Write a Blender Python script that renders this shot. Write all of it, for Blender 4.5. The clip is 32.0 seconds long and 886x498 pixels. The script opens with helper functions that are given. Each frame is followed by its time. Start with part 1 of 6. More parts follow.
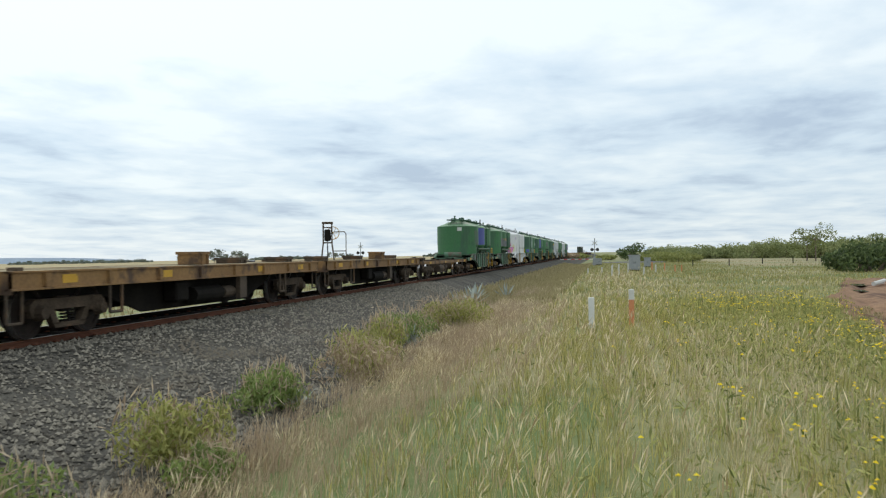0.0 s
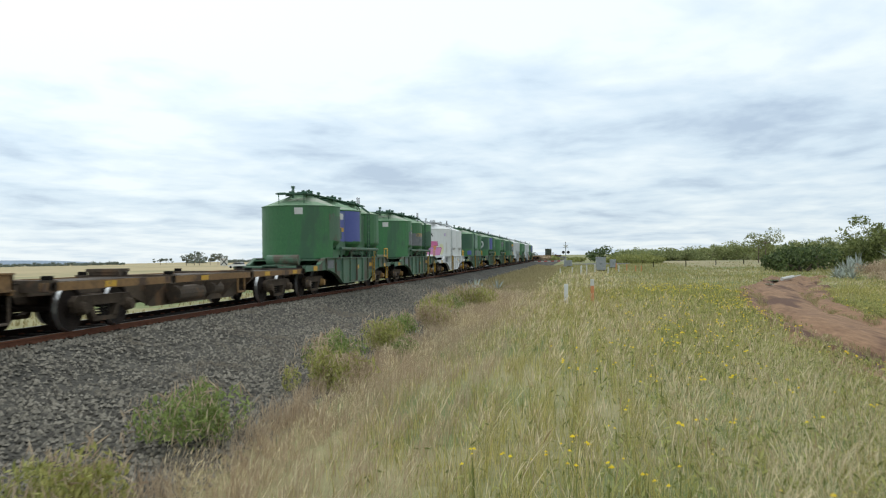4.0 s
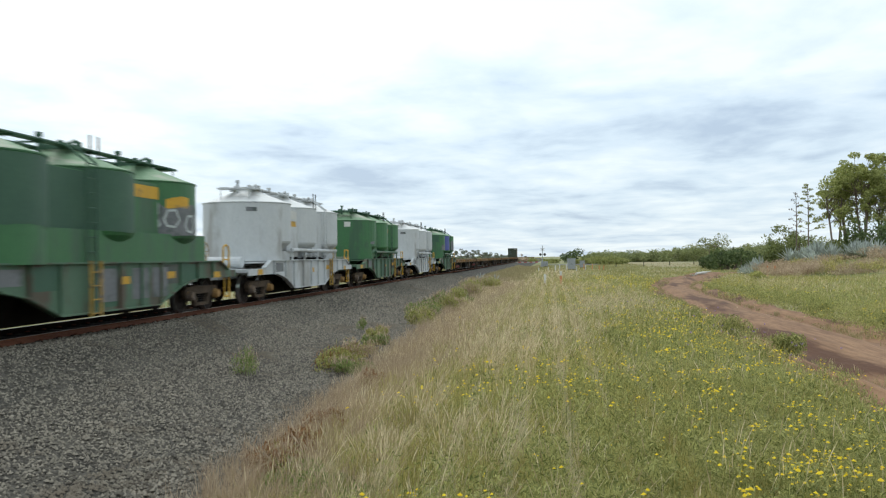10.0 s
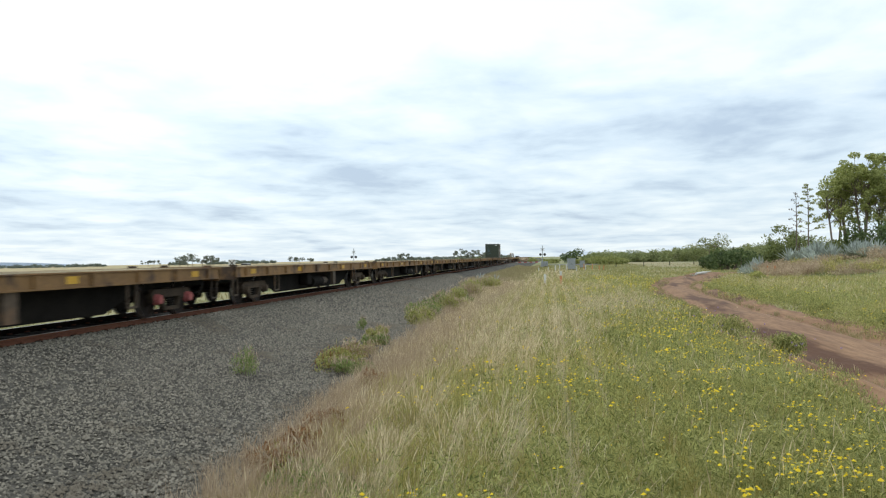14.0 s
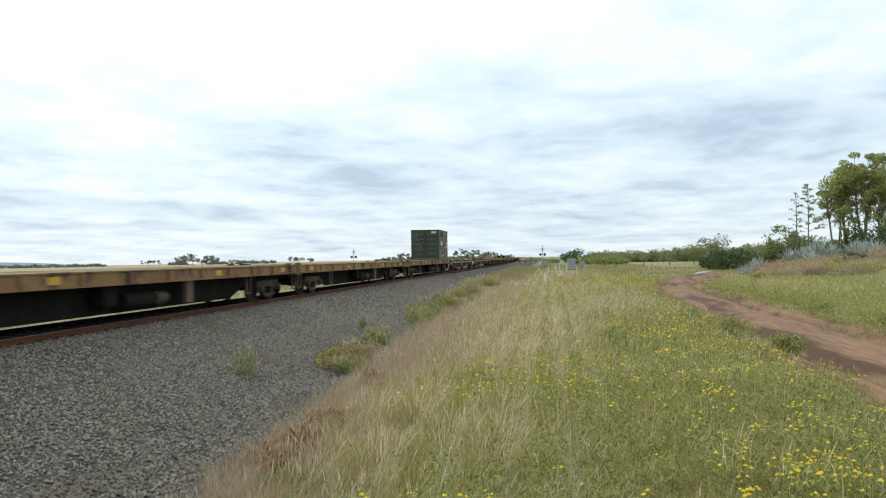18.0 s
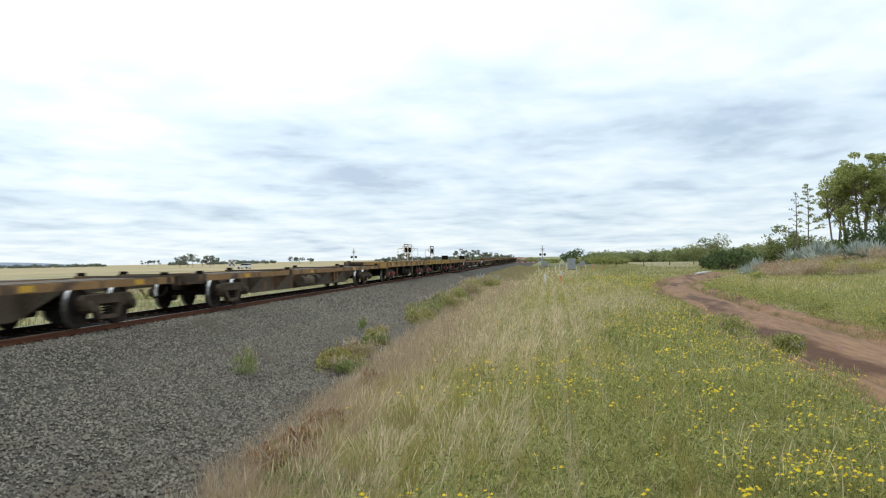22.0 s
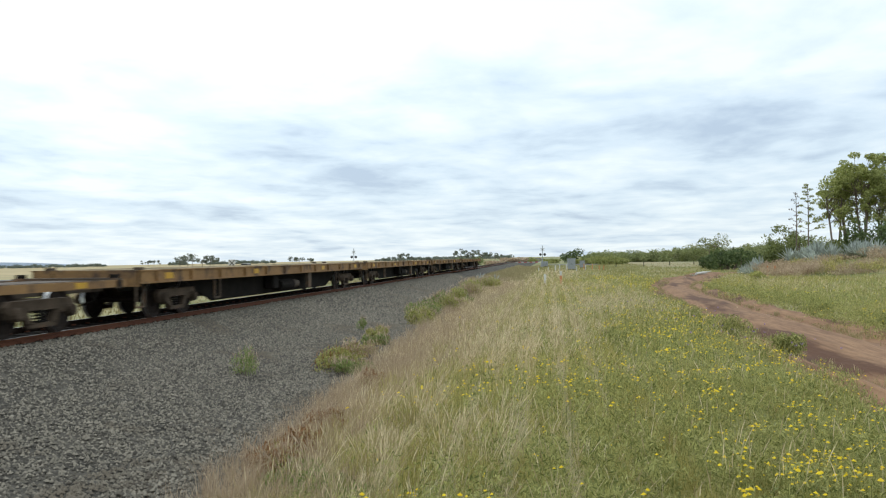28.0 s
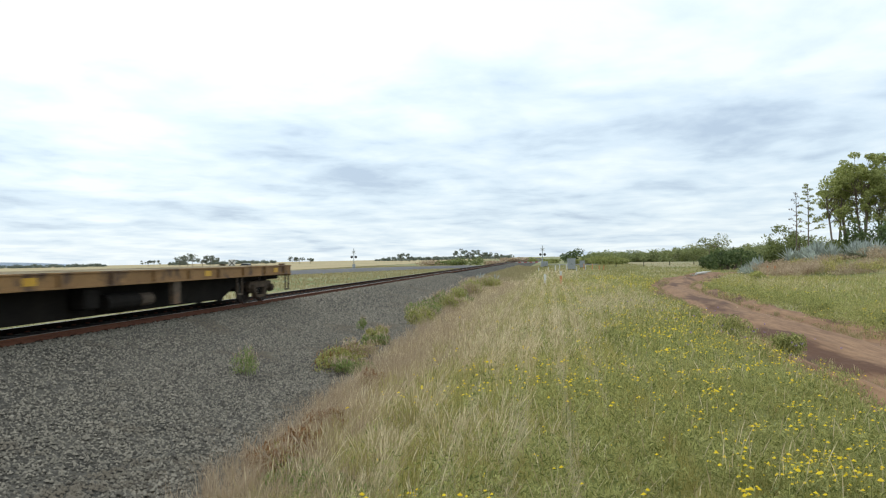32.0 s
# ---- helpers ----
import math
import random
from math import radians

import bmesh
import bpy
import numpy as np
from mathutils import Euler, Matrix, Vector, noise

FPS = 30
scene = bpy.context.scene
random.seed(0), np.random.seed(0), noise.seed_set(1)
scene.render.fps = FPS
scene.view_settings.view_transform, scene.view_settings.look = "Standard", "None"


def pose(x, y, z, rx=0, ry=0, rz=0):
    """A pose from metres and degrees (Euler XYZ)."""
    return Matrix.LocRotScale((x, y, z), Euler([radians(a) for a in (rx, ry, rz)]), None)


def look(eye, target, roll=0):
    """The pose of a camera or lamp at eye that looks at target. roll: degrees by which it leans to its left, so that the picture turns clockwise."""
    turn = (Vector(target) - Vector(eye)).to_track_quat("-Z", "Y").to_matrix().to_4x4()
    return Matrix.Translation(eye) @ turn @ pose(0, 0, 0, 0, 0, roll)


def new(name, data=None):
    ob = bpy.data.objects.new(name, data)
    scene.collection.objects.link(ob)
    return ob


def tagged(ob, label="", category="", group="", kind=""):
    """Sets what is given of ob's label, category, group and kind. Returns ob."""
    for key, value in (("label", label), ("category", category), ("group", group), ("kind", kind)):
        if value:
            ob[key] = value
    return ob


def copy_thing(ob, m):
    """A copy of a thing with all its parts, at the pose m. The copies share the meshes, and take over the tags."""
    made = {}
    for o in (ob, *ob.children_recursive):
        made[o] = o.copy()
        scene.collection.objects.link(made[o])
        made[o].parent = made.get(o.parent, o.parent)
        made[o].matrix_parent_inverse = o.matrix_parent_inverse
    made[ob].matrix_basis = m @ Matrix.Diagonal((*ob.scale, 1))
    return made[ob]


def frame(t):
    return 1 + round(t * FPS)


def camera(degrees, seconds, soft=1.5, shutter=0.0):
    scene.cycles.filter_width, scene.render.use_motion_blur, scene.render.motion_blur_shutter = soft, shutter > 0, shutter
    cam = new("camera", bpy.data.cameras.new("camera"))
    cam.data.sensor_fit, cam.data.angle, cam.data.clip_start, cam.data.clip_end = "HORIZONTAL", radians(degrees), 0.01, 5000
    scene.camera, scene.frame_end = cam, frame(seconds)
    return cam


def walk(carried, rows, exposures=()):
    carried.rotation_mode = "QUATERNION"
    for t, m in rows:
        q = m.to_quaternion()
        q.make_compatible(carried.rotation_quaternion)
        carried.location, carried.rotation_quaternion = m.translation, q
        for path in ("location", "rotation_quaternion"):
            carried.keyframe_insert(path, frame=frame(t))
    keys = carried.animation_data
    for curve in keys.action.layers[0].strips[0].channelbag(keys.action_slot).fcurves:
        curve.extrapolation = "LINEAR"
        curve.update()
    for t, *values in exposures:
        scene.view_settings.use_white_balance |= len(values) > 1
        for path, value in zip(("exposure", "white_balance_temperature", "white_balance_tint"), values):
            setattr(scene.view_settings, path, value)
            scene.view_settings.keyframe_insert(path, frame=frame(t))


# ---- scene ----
cam = camera(54.03, 32.0, soft=1.2, shutter=0.3)


def eye(x, y, z, yaw, pitch, roll):
    """Camera pose: yaw to the left of +Y, pitch up, roll, all in degrees."""
    return Matrix.Translation((x, y, z)) @ Matrix.Rotation(radians(yaw), 4, "Z") @ Matrix.Rotation(radians(90 + pitch), 4, "X") @ Matrix.Rotation(radians(-roll), 4, "Z")


# The operator widens the view while panning; with one lens the camera draws back along the line instead.
EYE = [(0.0, 35.04, 10.52, 0.3), (1.0, 32.45, 9.93, 0.34), (2.0, 29.35, 9.43, 0.38), (3.0, 26.37, 9.0, 0.42), (3.5, 24.72, 8.8, 0.432), (4.5, 21.02, 8.41, 0.456),
       (5.5, 16.94, 8.06, 0.48), (6.0, 14.64, 7.89, 0.491), (7.0, 9.77, 7.56, 0.513), (8.0, 4.22, 7.26, 0.534), (8.5, 1.98, 7.13, 0.545), (9.0, 0.43, 7.01, 0.556), (9.5, 0.0, 7.02, 0.556), (32.0, 0.0, 7.02, 0.556)]
walk(cam, [(t, eye(10.63, y, 1.414, yaw, pitch, 0.607)) for t, y, yaw, pitch in EYE],
     exposures=[(0.0, -0.12), (4.5, -0.04), (7.0, 0.01), (9.5, 0.03), (32.0, 0.03)])

# ---- light: overcast sky, soft sun ----
SUN_ELEVATION, SUN_AZIMUTH = 52, 318  # azimuth: degrees clockwise from +Y


def build_world():
    world = bpy.data.worlds.new("overcast_sky")
    scene.world = world
    world.use_nodes = True
    nt = world.node_tree
    n, l = nt.nodes, nt.links
    n.clear()

    def node(kind, **kw):
        o = n.new(kind)
        for k, v in kw.items():
            o.inputs[k].default_value = v
        return o

    def math_node(op, a, b=None):
        o = n.new("ShaderNodeMath")
        o.operation = op
        for i, v in enumerate((a, b)):
            if v is None:
                continue
            if isinstance(v, (int, float)):
                o.inputs[i].default_value = v
            else:
                l.new(v, o.inputs[i])
        return o.outputs[0]

    tc = n.new("ShaderNodeTexCoord")
    sep = n.new("ShaderNodeSeparateXYZ")
    l.new(tc.outputs["Generated"], sep.inputs[0])
    z = math_node("ADD", math_node("MAXIMUM", sep.outputs[2], 0.0), 0.085)
    comb = n.new("ShaderNodeCombineXYZ")
    l.new(math_node("DIVIDE", sep.outputs[0], z), comb.inputs[0])
    l.new(math_node("DIVIDE", sep.outputs[1], z), comb.inputs[1])
    big = n.new("ShaderNodeMapping")
    big.inputs["Location"].default_value = (3.1, 1.7, 0)
    big.inputs["Rotation"].default_value = (0, 0, radians(8))
    big.inputs["Scale"].default_value = (1.0, 0.8, 1)
    l.new(comb.outputs[0], big.inputs[0])
    n1 = node("ShaderNodeTexNoise", Scale=1.25, Detail=10.0, Roughness=0.55, Distortion=0.25)
    l.new(big.outputs[0], n1.inputs["Vector"])
    n2 = node("ShaderNodeTexNoise", Scale=0.33, Detail=3.0, Roughness=0.5)
    l.new(big.outputs[0], n2.inputs["Vector"])
    n3 = node("ShaderNodeTexNoise", Scale=3.4, Detail=7.0, Roughness=0.5, Distortion=0.4)
    l.new(big.outputs[0], n3.inputs["Vector"])
    mixv = math_node("ADD", math_node("MULTIPLY", n1.outputs[0], 0.52), math_node("ADD", math_node("MULTIPLY", n2.outputs[0], 0.31), math_node("MULTIPLY", n3.outputs[0], 0.17)))
    ramp = n.new("ShaderNodeValToRGB")
    e = ramp.color_ramp.elements
    e[0].position, e[0].color = 0.38, (0.52, 0.645, 0.795, 1)
    e[1].position, e[1].color = 0.60, (0.965, 1.065, 1.105, 1)
    k = e.new(0.47)
    k.color = (0.73, 0.872, 0.99, 1)
    # thinner, brighter cloud towards the hidden sun
    dot = n.new("ShaderNodeVectorMath")
    dot.operation = "DOT_PRODUCT"
    l.new(tc.outputs["Generated"], dot.inputs[0])
    az, el = radians(SUN_AZIMUTH), radians(SUN_ELEVATION)
    dot.inputs[1].default_value = (math.sin(az) * math.cos(el), math.cos(az) * math.cos(el), math.sin(el))
    glow = math_node("POWER", math_node("MAXIMUM", dot.outputs["Value"], 0.0), 4.0)
    off = math_node("SUBTRACT", sep.outputs[2], 0.09)
    lift = math_node("SUBTRACT", math_node("MINIMUM", math_node("MULTIPLY", math_node("MULTIPLY", off, off), 7.0), 0.13), 0.025)
    l.new(math_node("ADD", math_node("ADD", mixv, lift), math_node("MULTIPLY", glow, 0.17)), ramp.inputs[0])
    gain = n.new("ShaderNodeVectorMath")
    gain.operation = "SCALE"
    l.new(ramp.outputs[0], gain.inputs[0])
    low = math_node("MINIMUM", math_node("ADD", math_node("MULTIPLY", sep.outputs[2], 0.45), 0.93), 1.04)
    l.new(math_node("ADD", math_node("MULTIPLY", glow, 0.28), low), gain.inputs["Scale"])
    sky = n.new("ShaderNodeTexSky")
    sky.sky_type = "NISHITA"
    sky.sun_disc = False
    sky.sun_elevation = radians(SUN_ELEVATION)
    sky.sun_rotation = radians(SUN_AZIMUTH)
    scale = n.new("ShaderNodeVectorMath")
    scale.operation = "SCALE"
    scale.inputs["Scale"].default_value = 0.1
    l.new(sky.outputs[0], scale.inputs[0])
    mix = n.new("ShaderNodeMix")
    mix.data_type = "RGBA"
    mix.inputs[0].default_value = 0.9
    l.new(scale.outputs[0], mix.inputs[6])
    l.new(gain.outputs[0], mix.inputs[7])
    bg = node("ShaderNodeBackground", Strength=1.0)
    l.new(mix.outputs[2], bg.inputs[0])
    out = n.new("ShaderNodeOutputWorld")
    l.new(bg.outputs[0], out.inputs[0])


build_world()
sun = new("sun", bpy.data.lights.new("sun", "SUN"))
sun.data.energy, sun.data.angle, sun.data.color = 0.7, radians(20), (1.0, 0.96, 0.9)
_a, _e = radians(SUN_AZIMUTH), radians(SUN_ELEVATION)
sun.matrix_world = look((0, 0, 60), (-60 * math.sin(_a) * math.cos(_e), -60 * math.cos(_a) * math.cos(_e), 60 - 60 * math.sin(_e)))


# ---- materials ----
def surf(name, c1, c2, scale=3.0, fine=40.0, rough=0.8, bump=0.15, metal=0.0, rand=0.0, island=0.0, third=None, spot=0.62, spot_scale=1.5, coords="Object", stretch=(1, 1, 1), depth=0.02, leafy=0.0, spec=0.5):
    """A procedural surface: two colours mixed by noise at two scales, spots of a third, relief, and variation by object or piece."""
    m = bpy.data.materials.new(name)
    m.use_nodes = True
    nt = m.node_tree
    n, l = nt.nodes, nt.links
    b = n["Principled BSDF"]
    tc = n.new("ShaderNodeTexCoord")
    mp = n.new("ShaderNodeMapping")
    mp.inputs["Scale"].default_value = stretch
    l.new(tc.outputs[coords], mp.inputs[0])

    def noise_tex(s, d):
        o = n.new("ShaderNodeTexNoise")
        o.inputs["Scale"].default_value, o.inputs["Detail"].default_value, o.inputs["Roughness"].default_value = s, d, 0.62
        l.new(mp.outputs[0], o.inputs["Vector"])
        return o

    a, f = noise_tex(scale, 5), noise_tex(fine, 3)
    add = n.new("ShaderNodeMath")
    add.operation = "MULTIPLY_ADD"
    add.inputs[1].default_value = 0.45
    l.new(f.outputs[0], add.inputs[0])
    m2 = n.new("ShaderNodeMath")
    m2.operation = "MULTIPLY"
    m2.inputs[1].default_value = 0.55
    l.new(a.outputs[0], m2.inputs[0])
    l.new(m2.outputs[0], add.inputs[2])
    fac = add.outputs[0]
    if island:
        g = n.new("ShaderNodeNewGeometry")
        i = n.new("ShaderNodeMix")
        i.inputs[0].default_value = island
        l.new(fac, i.inputs[2])
        l.new(g.outputs["Random Per Island"], i.inputs[3])
        fac = i.outputs[0]
    r = n.new("ShaderNodeValToRGB")
    lo, hi = (0.33, 0.67) if not island else (0.12, 0.88)
    r.color_ramp.elements[0].position, r.color_ramp.elements[0].color = lo, (*c1, 1)
    r.color_ramp.elements[1].position, r.color_ramp.elements[1].color = hi, (*c2, 1)
    l.new(fac, r.inputs[0])
    col = r.outputs[0]
    if third:
        s = noise_tex(spot_scale, 6)
        sr = n.new("ShaderNodeMapRange")
        sr.inputs[1].default_value, sr.inputs[2].default_value = spot - 0.05, spot + 0.05
        l.new(s.outputs[0], sr.inputs[0])
        mx = n.new("ShaderNodeMix")
        mx.data_type = "RGBA"
        mx.inputs[7].default_value = (*third, 1)
        l.new(sr.outputs[0], mx.inputs[0])
        l.new(col, mx.inputs[6])
        col = mx.outputs[2]
    if rand:
        oi = n.new("ShaderNodeObjectInfo")
        mr = n.new("ShaderNodeMapRange")
        mr.inputs[3].default_value, mr.inputs[4].default_value = 1 - rand, 1 + rand
        l.new(oi.outputs["Random"], mr.inputs[0])
        hs = n.new("ShaderNodeHueSaturation")
        l.new(mr.outputs[0], hs.inputs["Value"])
        l.new(col, hs.inputs["Color"])
        col = hs.outputs[0]
    l.new(col, b.inputs["Base Color"])
    b.inputs["Roughness"].default_value = rough
    b.inputs["Metallic"].default_value = metal
    b.inputs["Specular IOR Level"].default_value = spec
    if bump:
        bp = n.new("ShaderNodeBump")
        bp.inputs["Strength"].default_value = bump
        bp.inputs["Distance"].default_value = depth
        l.new(f.outputs[0], bp.inputs["Height"])
        l.new(bp.outputs[0], b.inputs["Normal"])
    if leafy:
        tr = n.new("ShaderNodeBsdfTranslucent")
        l.new(col, tr.inputs[0])
        ms = n.new("ShaderNodeMixShader")
        ms.inputs[0].default_value = leafy
        l.new(b.outputs[0], ms.inputs[1])
        l.new(tr.outputs[0], ms.inputs[2])
        l.new(ms.outputs[0], n["Material Output"].inputs[0])
    return m


M = {}
M["soil"] = surf("grassland_soil", (0.20, 0.19, 0.08), (0.34, 0.30, 0.15), 0.35, 6, 0.95, 0.5, third=(0.13, 0.17, 0.05), spot=0.52, spot_scale=0.12, coords="Object", depth=0.05)
M["field"] = surf("dry_golden_field", (0.34, 0.26, 0.13), (0.46, 0.37, 0.20), 0.03, 0.8, 0.95, 0.4, third=(0.26, 0.235, 0.11), spot=0.56, spot_scale=0.02, depth=0.05)
M["ballast"] = surf("ballast_gravel", (0.018, 0.017, 0.015), (0.13, 0.12, 0.10), 1.2, 13, 0.9, 1.0, third=(0.08, 0.068, 0.052), spot=0.6, spot_scale=0.5, depth=0.05, spec=0.2)
M["stone"] = surf("crushed_basalt", (0.034, 0.030, 0.024), (0.262, 0.236, 0.186), 0.5, 40, 0.85, 0.4, island=0.7, third=(0.13, 0.108, 0.078), spot=0.6, spot_scale=0.55)
M["dirt"] = surf("red_dirt", (0.125, 0.055, 0.024), (0.38, 0.225, 0.12), 0.5, 5, 0.95, 0.6, third=(0.095, 0.04, 0.018), spot=0.56, spot_scale=0.5, depth=0.04, stretch=(1.8, 0.22, 1))
M["asphalt"] = surf("old_asphalt", (0.09, 0.09, 0.09), (0.14, 0.14, 0.145), 0.5, 30, 0.9, 0.2)
M["rail"] = surf("rusty_rail_steel", (0.085, 0.032, 0.018), (0.17, 0.070, 0.038), 2, 50, 0.8, 0.2, metal=0.05, stretch=(1, 0.15, 1), spec=0.2)
# far rail colour, darkened for the shade it lies in
M["rail_black"] = surf("shade_black_rail", (0.014, 0.010, 0.008), (0.04, 0.024, 0.017), 2, 50, 0.9, 0.2, stretch=(1, 0.15, 1), spec=0.1)
M["rail_top"] = surf("worn_rail_head", (0.25, 0.21, 0.18), (0.4, 0.36, 0.33), 2, 30, 0.35, 0.05, metal=0.8)
# sleeper colour taken down to near black for the shade under the train
M["sleeper"] = surf("shade_dark_sleeper", (0.014, 0.012, 0.010), (0.040, 0.033, 0.028), 3, 40, 0.95, 0.3, rand=0.15, spec=0.1)
M["green"] = surf("green_paint", (0.026, 0.118, 0.042), (0.056, 0.20, 0.068), 0.8, 22, 0.5, 0.06, rand=0.14, third=(0.042, 0.115, 0.058), spot=0.58, spot_scale=0.8, stretch=(1, 1, 0.4))
M["green_faded"] = surf("faded_green_paint", (0.055, 0.125, 0.075), (0.11, 0.19, 0.12), 0.9, 18, 0.65, 0.08, rand=0.12, third=(0.10, 0.08, 0.055), spot=0.55, spot_scale=1.3, stretch=(1, 1.4, 0.5))
M["green_dark"] = surf("dark_green_paint", (0.026, 0.08, 0.05), (0.048, 0.12, 0.07), 0.9, 18, 0.6, 0.08)
M["green_roof"] = surf("chalky_green_roof", (0.11, 0.23, 0.12), (0.24, 0.35, 0.22), 0.9, 8, 0.7, 0.08, third=(0.36, 0.38, 0.30), spot=0.6, spot_scale=0.9)
M["white"] = surf("white_paint", (0.60, 0.61, 0.60), (0.74, 0.75, 0.74), 0.7, 20, 0.5, 0.05, third=(0.50, 0.48, 0.44), spot=0.61, spot_scale=0.9, stretch=(1, 1, 0.4))
M["grey_white"] = surf("grey_white_paint", (0.42, 0.445, 0.46), (0.56, 0.58, 0.59), 0.7, 20, 0.5, 0.05, third=(0.34, 0.34, 0.33), spot=0.59, spot_scale=0.9, stretch=(1, 1, 0.4))
M["patch_grey"] = surf("grey_painted_patch", (0.10, 0.11, 0.115), (0.21, 0.215, 0.225), 1.5, 16, 0.7, 0.05, third=(0.07, 0.09, 0.08), spot=0.57, spot_scale=1.6)
M["patch_blue"] = surf("blue_painted_panel", (0.06, 0.08, 0.28), (0.10, 0.12, 0.36), 1, 20, 0.6, 0.05)
M["pink"] = surf("pink_spray_paint", (0.55, 0.10, 0.27), (0.68, 0.20, 0.38), 1, 12, 0.6, 0.03)
M["pink_pale"] = surf("pale_pink_spray_paint", (0.58, 0.20, 0.42), (0.70, 0.32, 0.52), 1, 12, 0.6, 0.03)
M["mauve"] = surf("mauve_spray_paint", (0.38, 0.22, 0.52), (0.5, 0.34, 0.62), 2, 12, 0.6, 0.03)
M["dark_red"] = surf("dark_red_spray_paint", (0.20, 0.02, 0.05), (0.30, 0.05, 0.09), 2, 12, 0.6, 0.03)
M["spray_yellow"] = surf("pale_yellow_spray_paint", (0.62, 0.60, 0.36), (0.72, 0.71, 0.48), 2, 12, 0.6, 0.03)
M["pale_green"] = surf("pale_grey_green_paint", (0.16, 0.26, 0.20), (0.27, 0.36, 0.30), 0.9, 14, 0.65, 0.05, third=(0.12, 0.2, 0.16), spot=0.56, spot_scale=1.4)
M["black"] = surf("black_paint", (0.012, 0.012, 0.013), (0.03, 0.03, 0.03), 2, 30, 0.6, 0.05)
M["silver_spray"] = surf("silver_spray_paint", (0.36, 0.40, 0.39), (0.5, 0.54, 0.53), 2, 12, 0.5, 0.03)
M["yellow"] = surf("safety_yellow", (0.50, 0.27, 0.02), (0.66, 0.38, 0.03), 2, 25, 0.6, 0.06, third=(0.28, 0.17, 0.05), spot=0.63, spot_scale=4)
M["dull_yellow"] = surf("grimy_yellow_paint", (0.30, 0.18, 0.035), (0.50, 0.32, 0.06), 2, 25, 0.7, 0.06, third=(0.16, 0.10, 0.05), spot=0.57, spot_scale=5)
M["cap_red"] = surf("faded_red_bearing_cap", (0.30, 0.06, 0.06), (0.42, 0.13, 0.12), 3, 25, 0.8, 0.1)
M["rusty"] = surf("rusty_orange_steel", (0.15, 0.08, 0.032), (0.31, 0.175, 0.065), 0.6, 14, 0.8, 0.2, rand=0.18, third=(0.085, 0.05, 0.03), spot=0.57, spot_scale=1.4)
M["brown"] = surf("brown_grimy_steel", (0.038, 0.028, 0.02), (0.105, 0.074, 0.048), 0.8, 14, 0.85, 0.2, rand=0.18, third=(0.15, 0.085, 0.045), spot=0.61, spot_scale=1.3)
# grimy steel, made near black to include the shade below the wagons
M["grime"] = surf("underframe_grime_and_shade", (0.006, 0.0055, 0.005), (0.02, 0.017, 0.014), 2, 25, 0.9, 0.2, spec=0.1)
M["bogie"] = surf("dusty_cast_steel", (0.028, 0.021, 0.014), (0.115, 0.084, 0.06), 2, 25, 0.9, 0.25, rand=0.25, third=(0.12, 0.07, 0.042), spot=0.66, spot_scale=3, spec=0.2)
# wheel steel darkened as well for the shade under the wagons
M["wheel"] = surf("dark_wheel_steel", (0.012, 0.009, 0.008), (0.035, 0.025, 0.02), 3, 25, 0.8, 0.1, spec=0.2)
M["bright"] = surf("bare_steel_tread", (0.5, 0.5, 0.5), (0.68, 0.68, 0.67), 3, 30, 0.3, 0.02, metal=0.9)
M["deck"] = surf("worn_timber_deck", (0.20, 0.155, 0.085), (0.36, 0.29, 0.17), 1, 18, 0.9, 0.2, rand=0.18, stretch=(0.4, 3, 1))
M["cont_green"] = surf("olive_green_container_steel", (0.036, 0.049, 0.032), (0.058, 0.072, 0.05), 0.8, 18, 0.6, 0.05)
M["cont_brown"] = surf("dull_brown_container_steel", (0.105, 0.087, 0.064), (0.15, 0.122, 0.09), 0.8, 18, 0.75, 0.03, third=(0.115, 0.085, 0.055), spot=0.62, spot_scale=1.2)
M["label"] = surf("white_placard", (0.5, 0.5, 0.48), (0.66, 0.66, 0.63), 3, 30, 0.6, 0.02)
M["galv"] = surf("galvanised_steel", (0.26, 0.28, 0.30), (0.38, 0.40, 0.42), 3, 30, 0.45, 0.04, metal=0.4)
M["red"] = surf("signal_red", (0.5, 0.03, 0.03), (0.6, 0.06, 0.05), 3, 30, 0.5, 0.02)
M["orange"] = surf("faded_orange_paint", (0.55, 0.20, 0.08), (0.66, 0.30, 0.15), 3, 30, 0.8, 0.05)
M["straw"] = surf("dry_straw_grass", (0.33, 0.24, 0.12), (0.93, 0.80, 0.54), 0.5, 3, 0.9, 0, island=0.75, leafy=0.35)
M["brown_grass"] = surf("brown_dry_grass", (0.28, 0.19, 0.12), (0.68, 0.55, 0.39), 0.5, 3, 0.9, 0, island=0.6, leafy=0.35)
M["grass"] = surf("green_grass", (0.14, 0.16, 0.028), (0.70, 0.60, 0.23), 0.3, 3, 0.85, 0, island=0.7, leafy=0.35)
M["forb"] = surf("grey_green_leaves", (0.12, 0.145, 0.034), (0.55, 0.535, 0.20), 0.5, 3, 0.8, 0, island=0.75, leafy=0.35)
M["weed"] = surf("yellow_green_weed", (0.19, 0.21, 0.05), (0.55, 0.52, 0.18), 0.8, 3, 0.8, 0, island=0.7, leafy=0.35)
M["flower"] = surf("yellow_flower", (0.80, 0.55, 0.004), (0.92, 0.72, 0.012), 3, 30, 0.7, 0, island=0.6, leafy=0.3)
M["verge_mix"] = surf("dry_verge_grass", (0.24, 0.21, 0.09), (0.50, 0.42, 0.24), 0.12, 2, 0.9, 0, island=0.5, leafy=0.3)
M["purple"] = surf("purple_thistle", (0.26, 0.17, 0.34), (0.42, 0.30, 0.5), 3, 30, 0.8, 0, leafy=0.3)
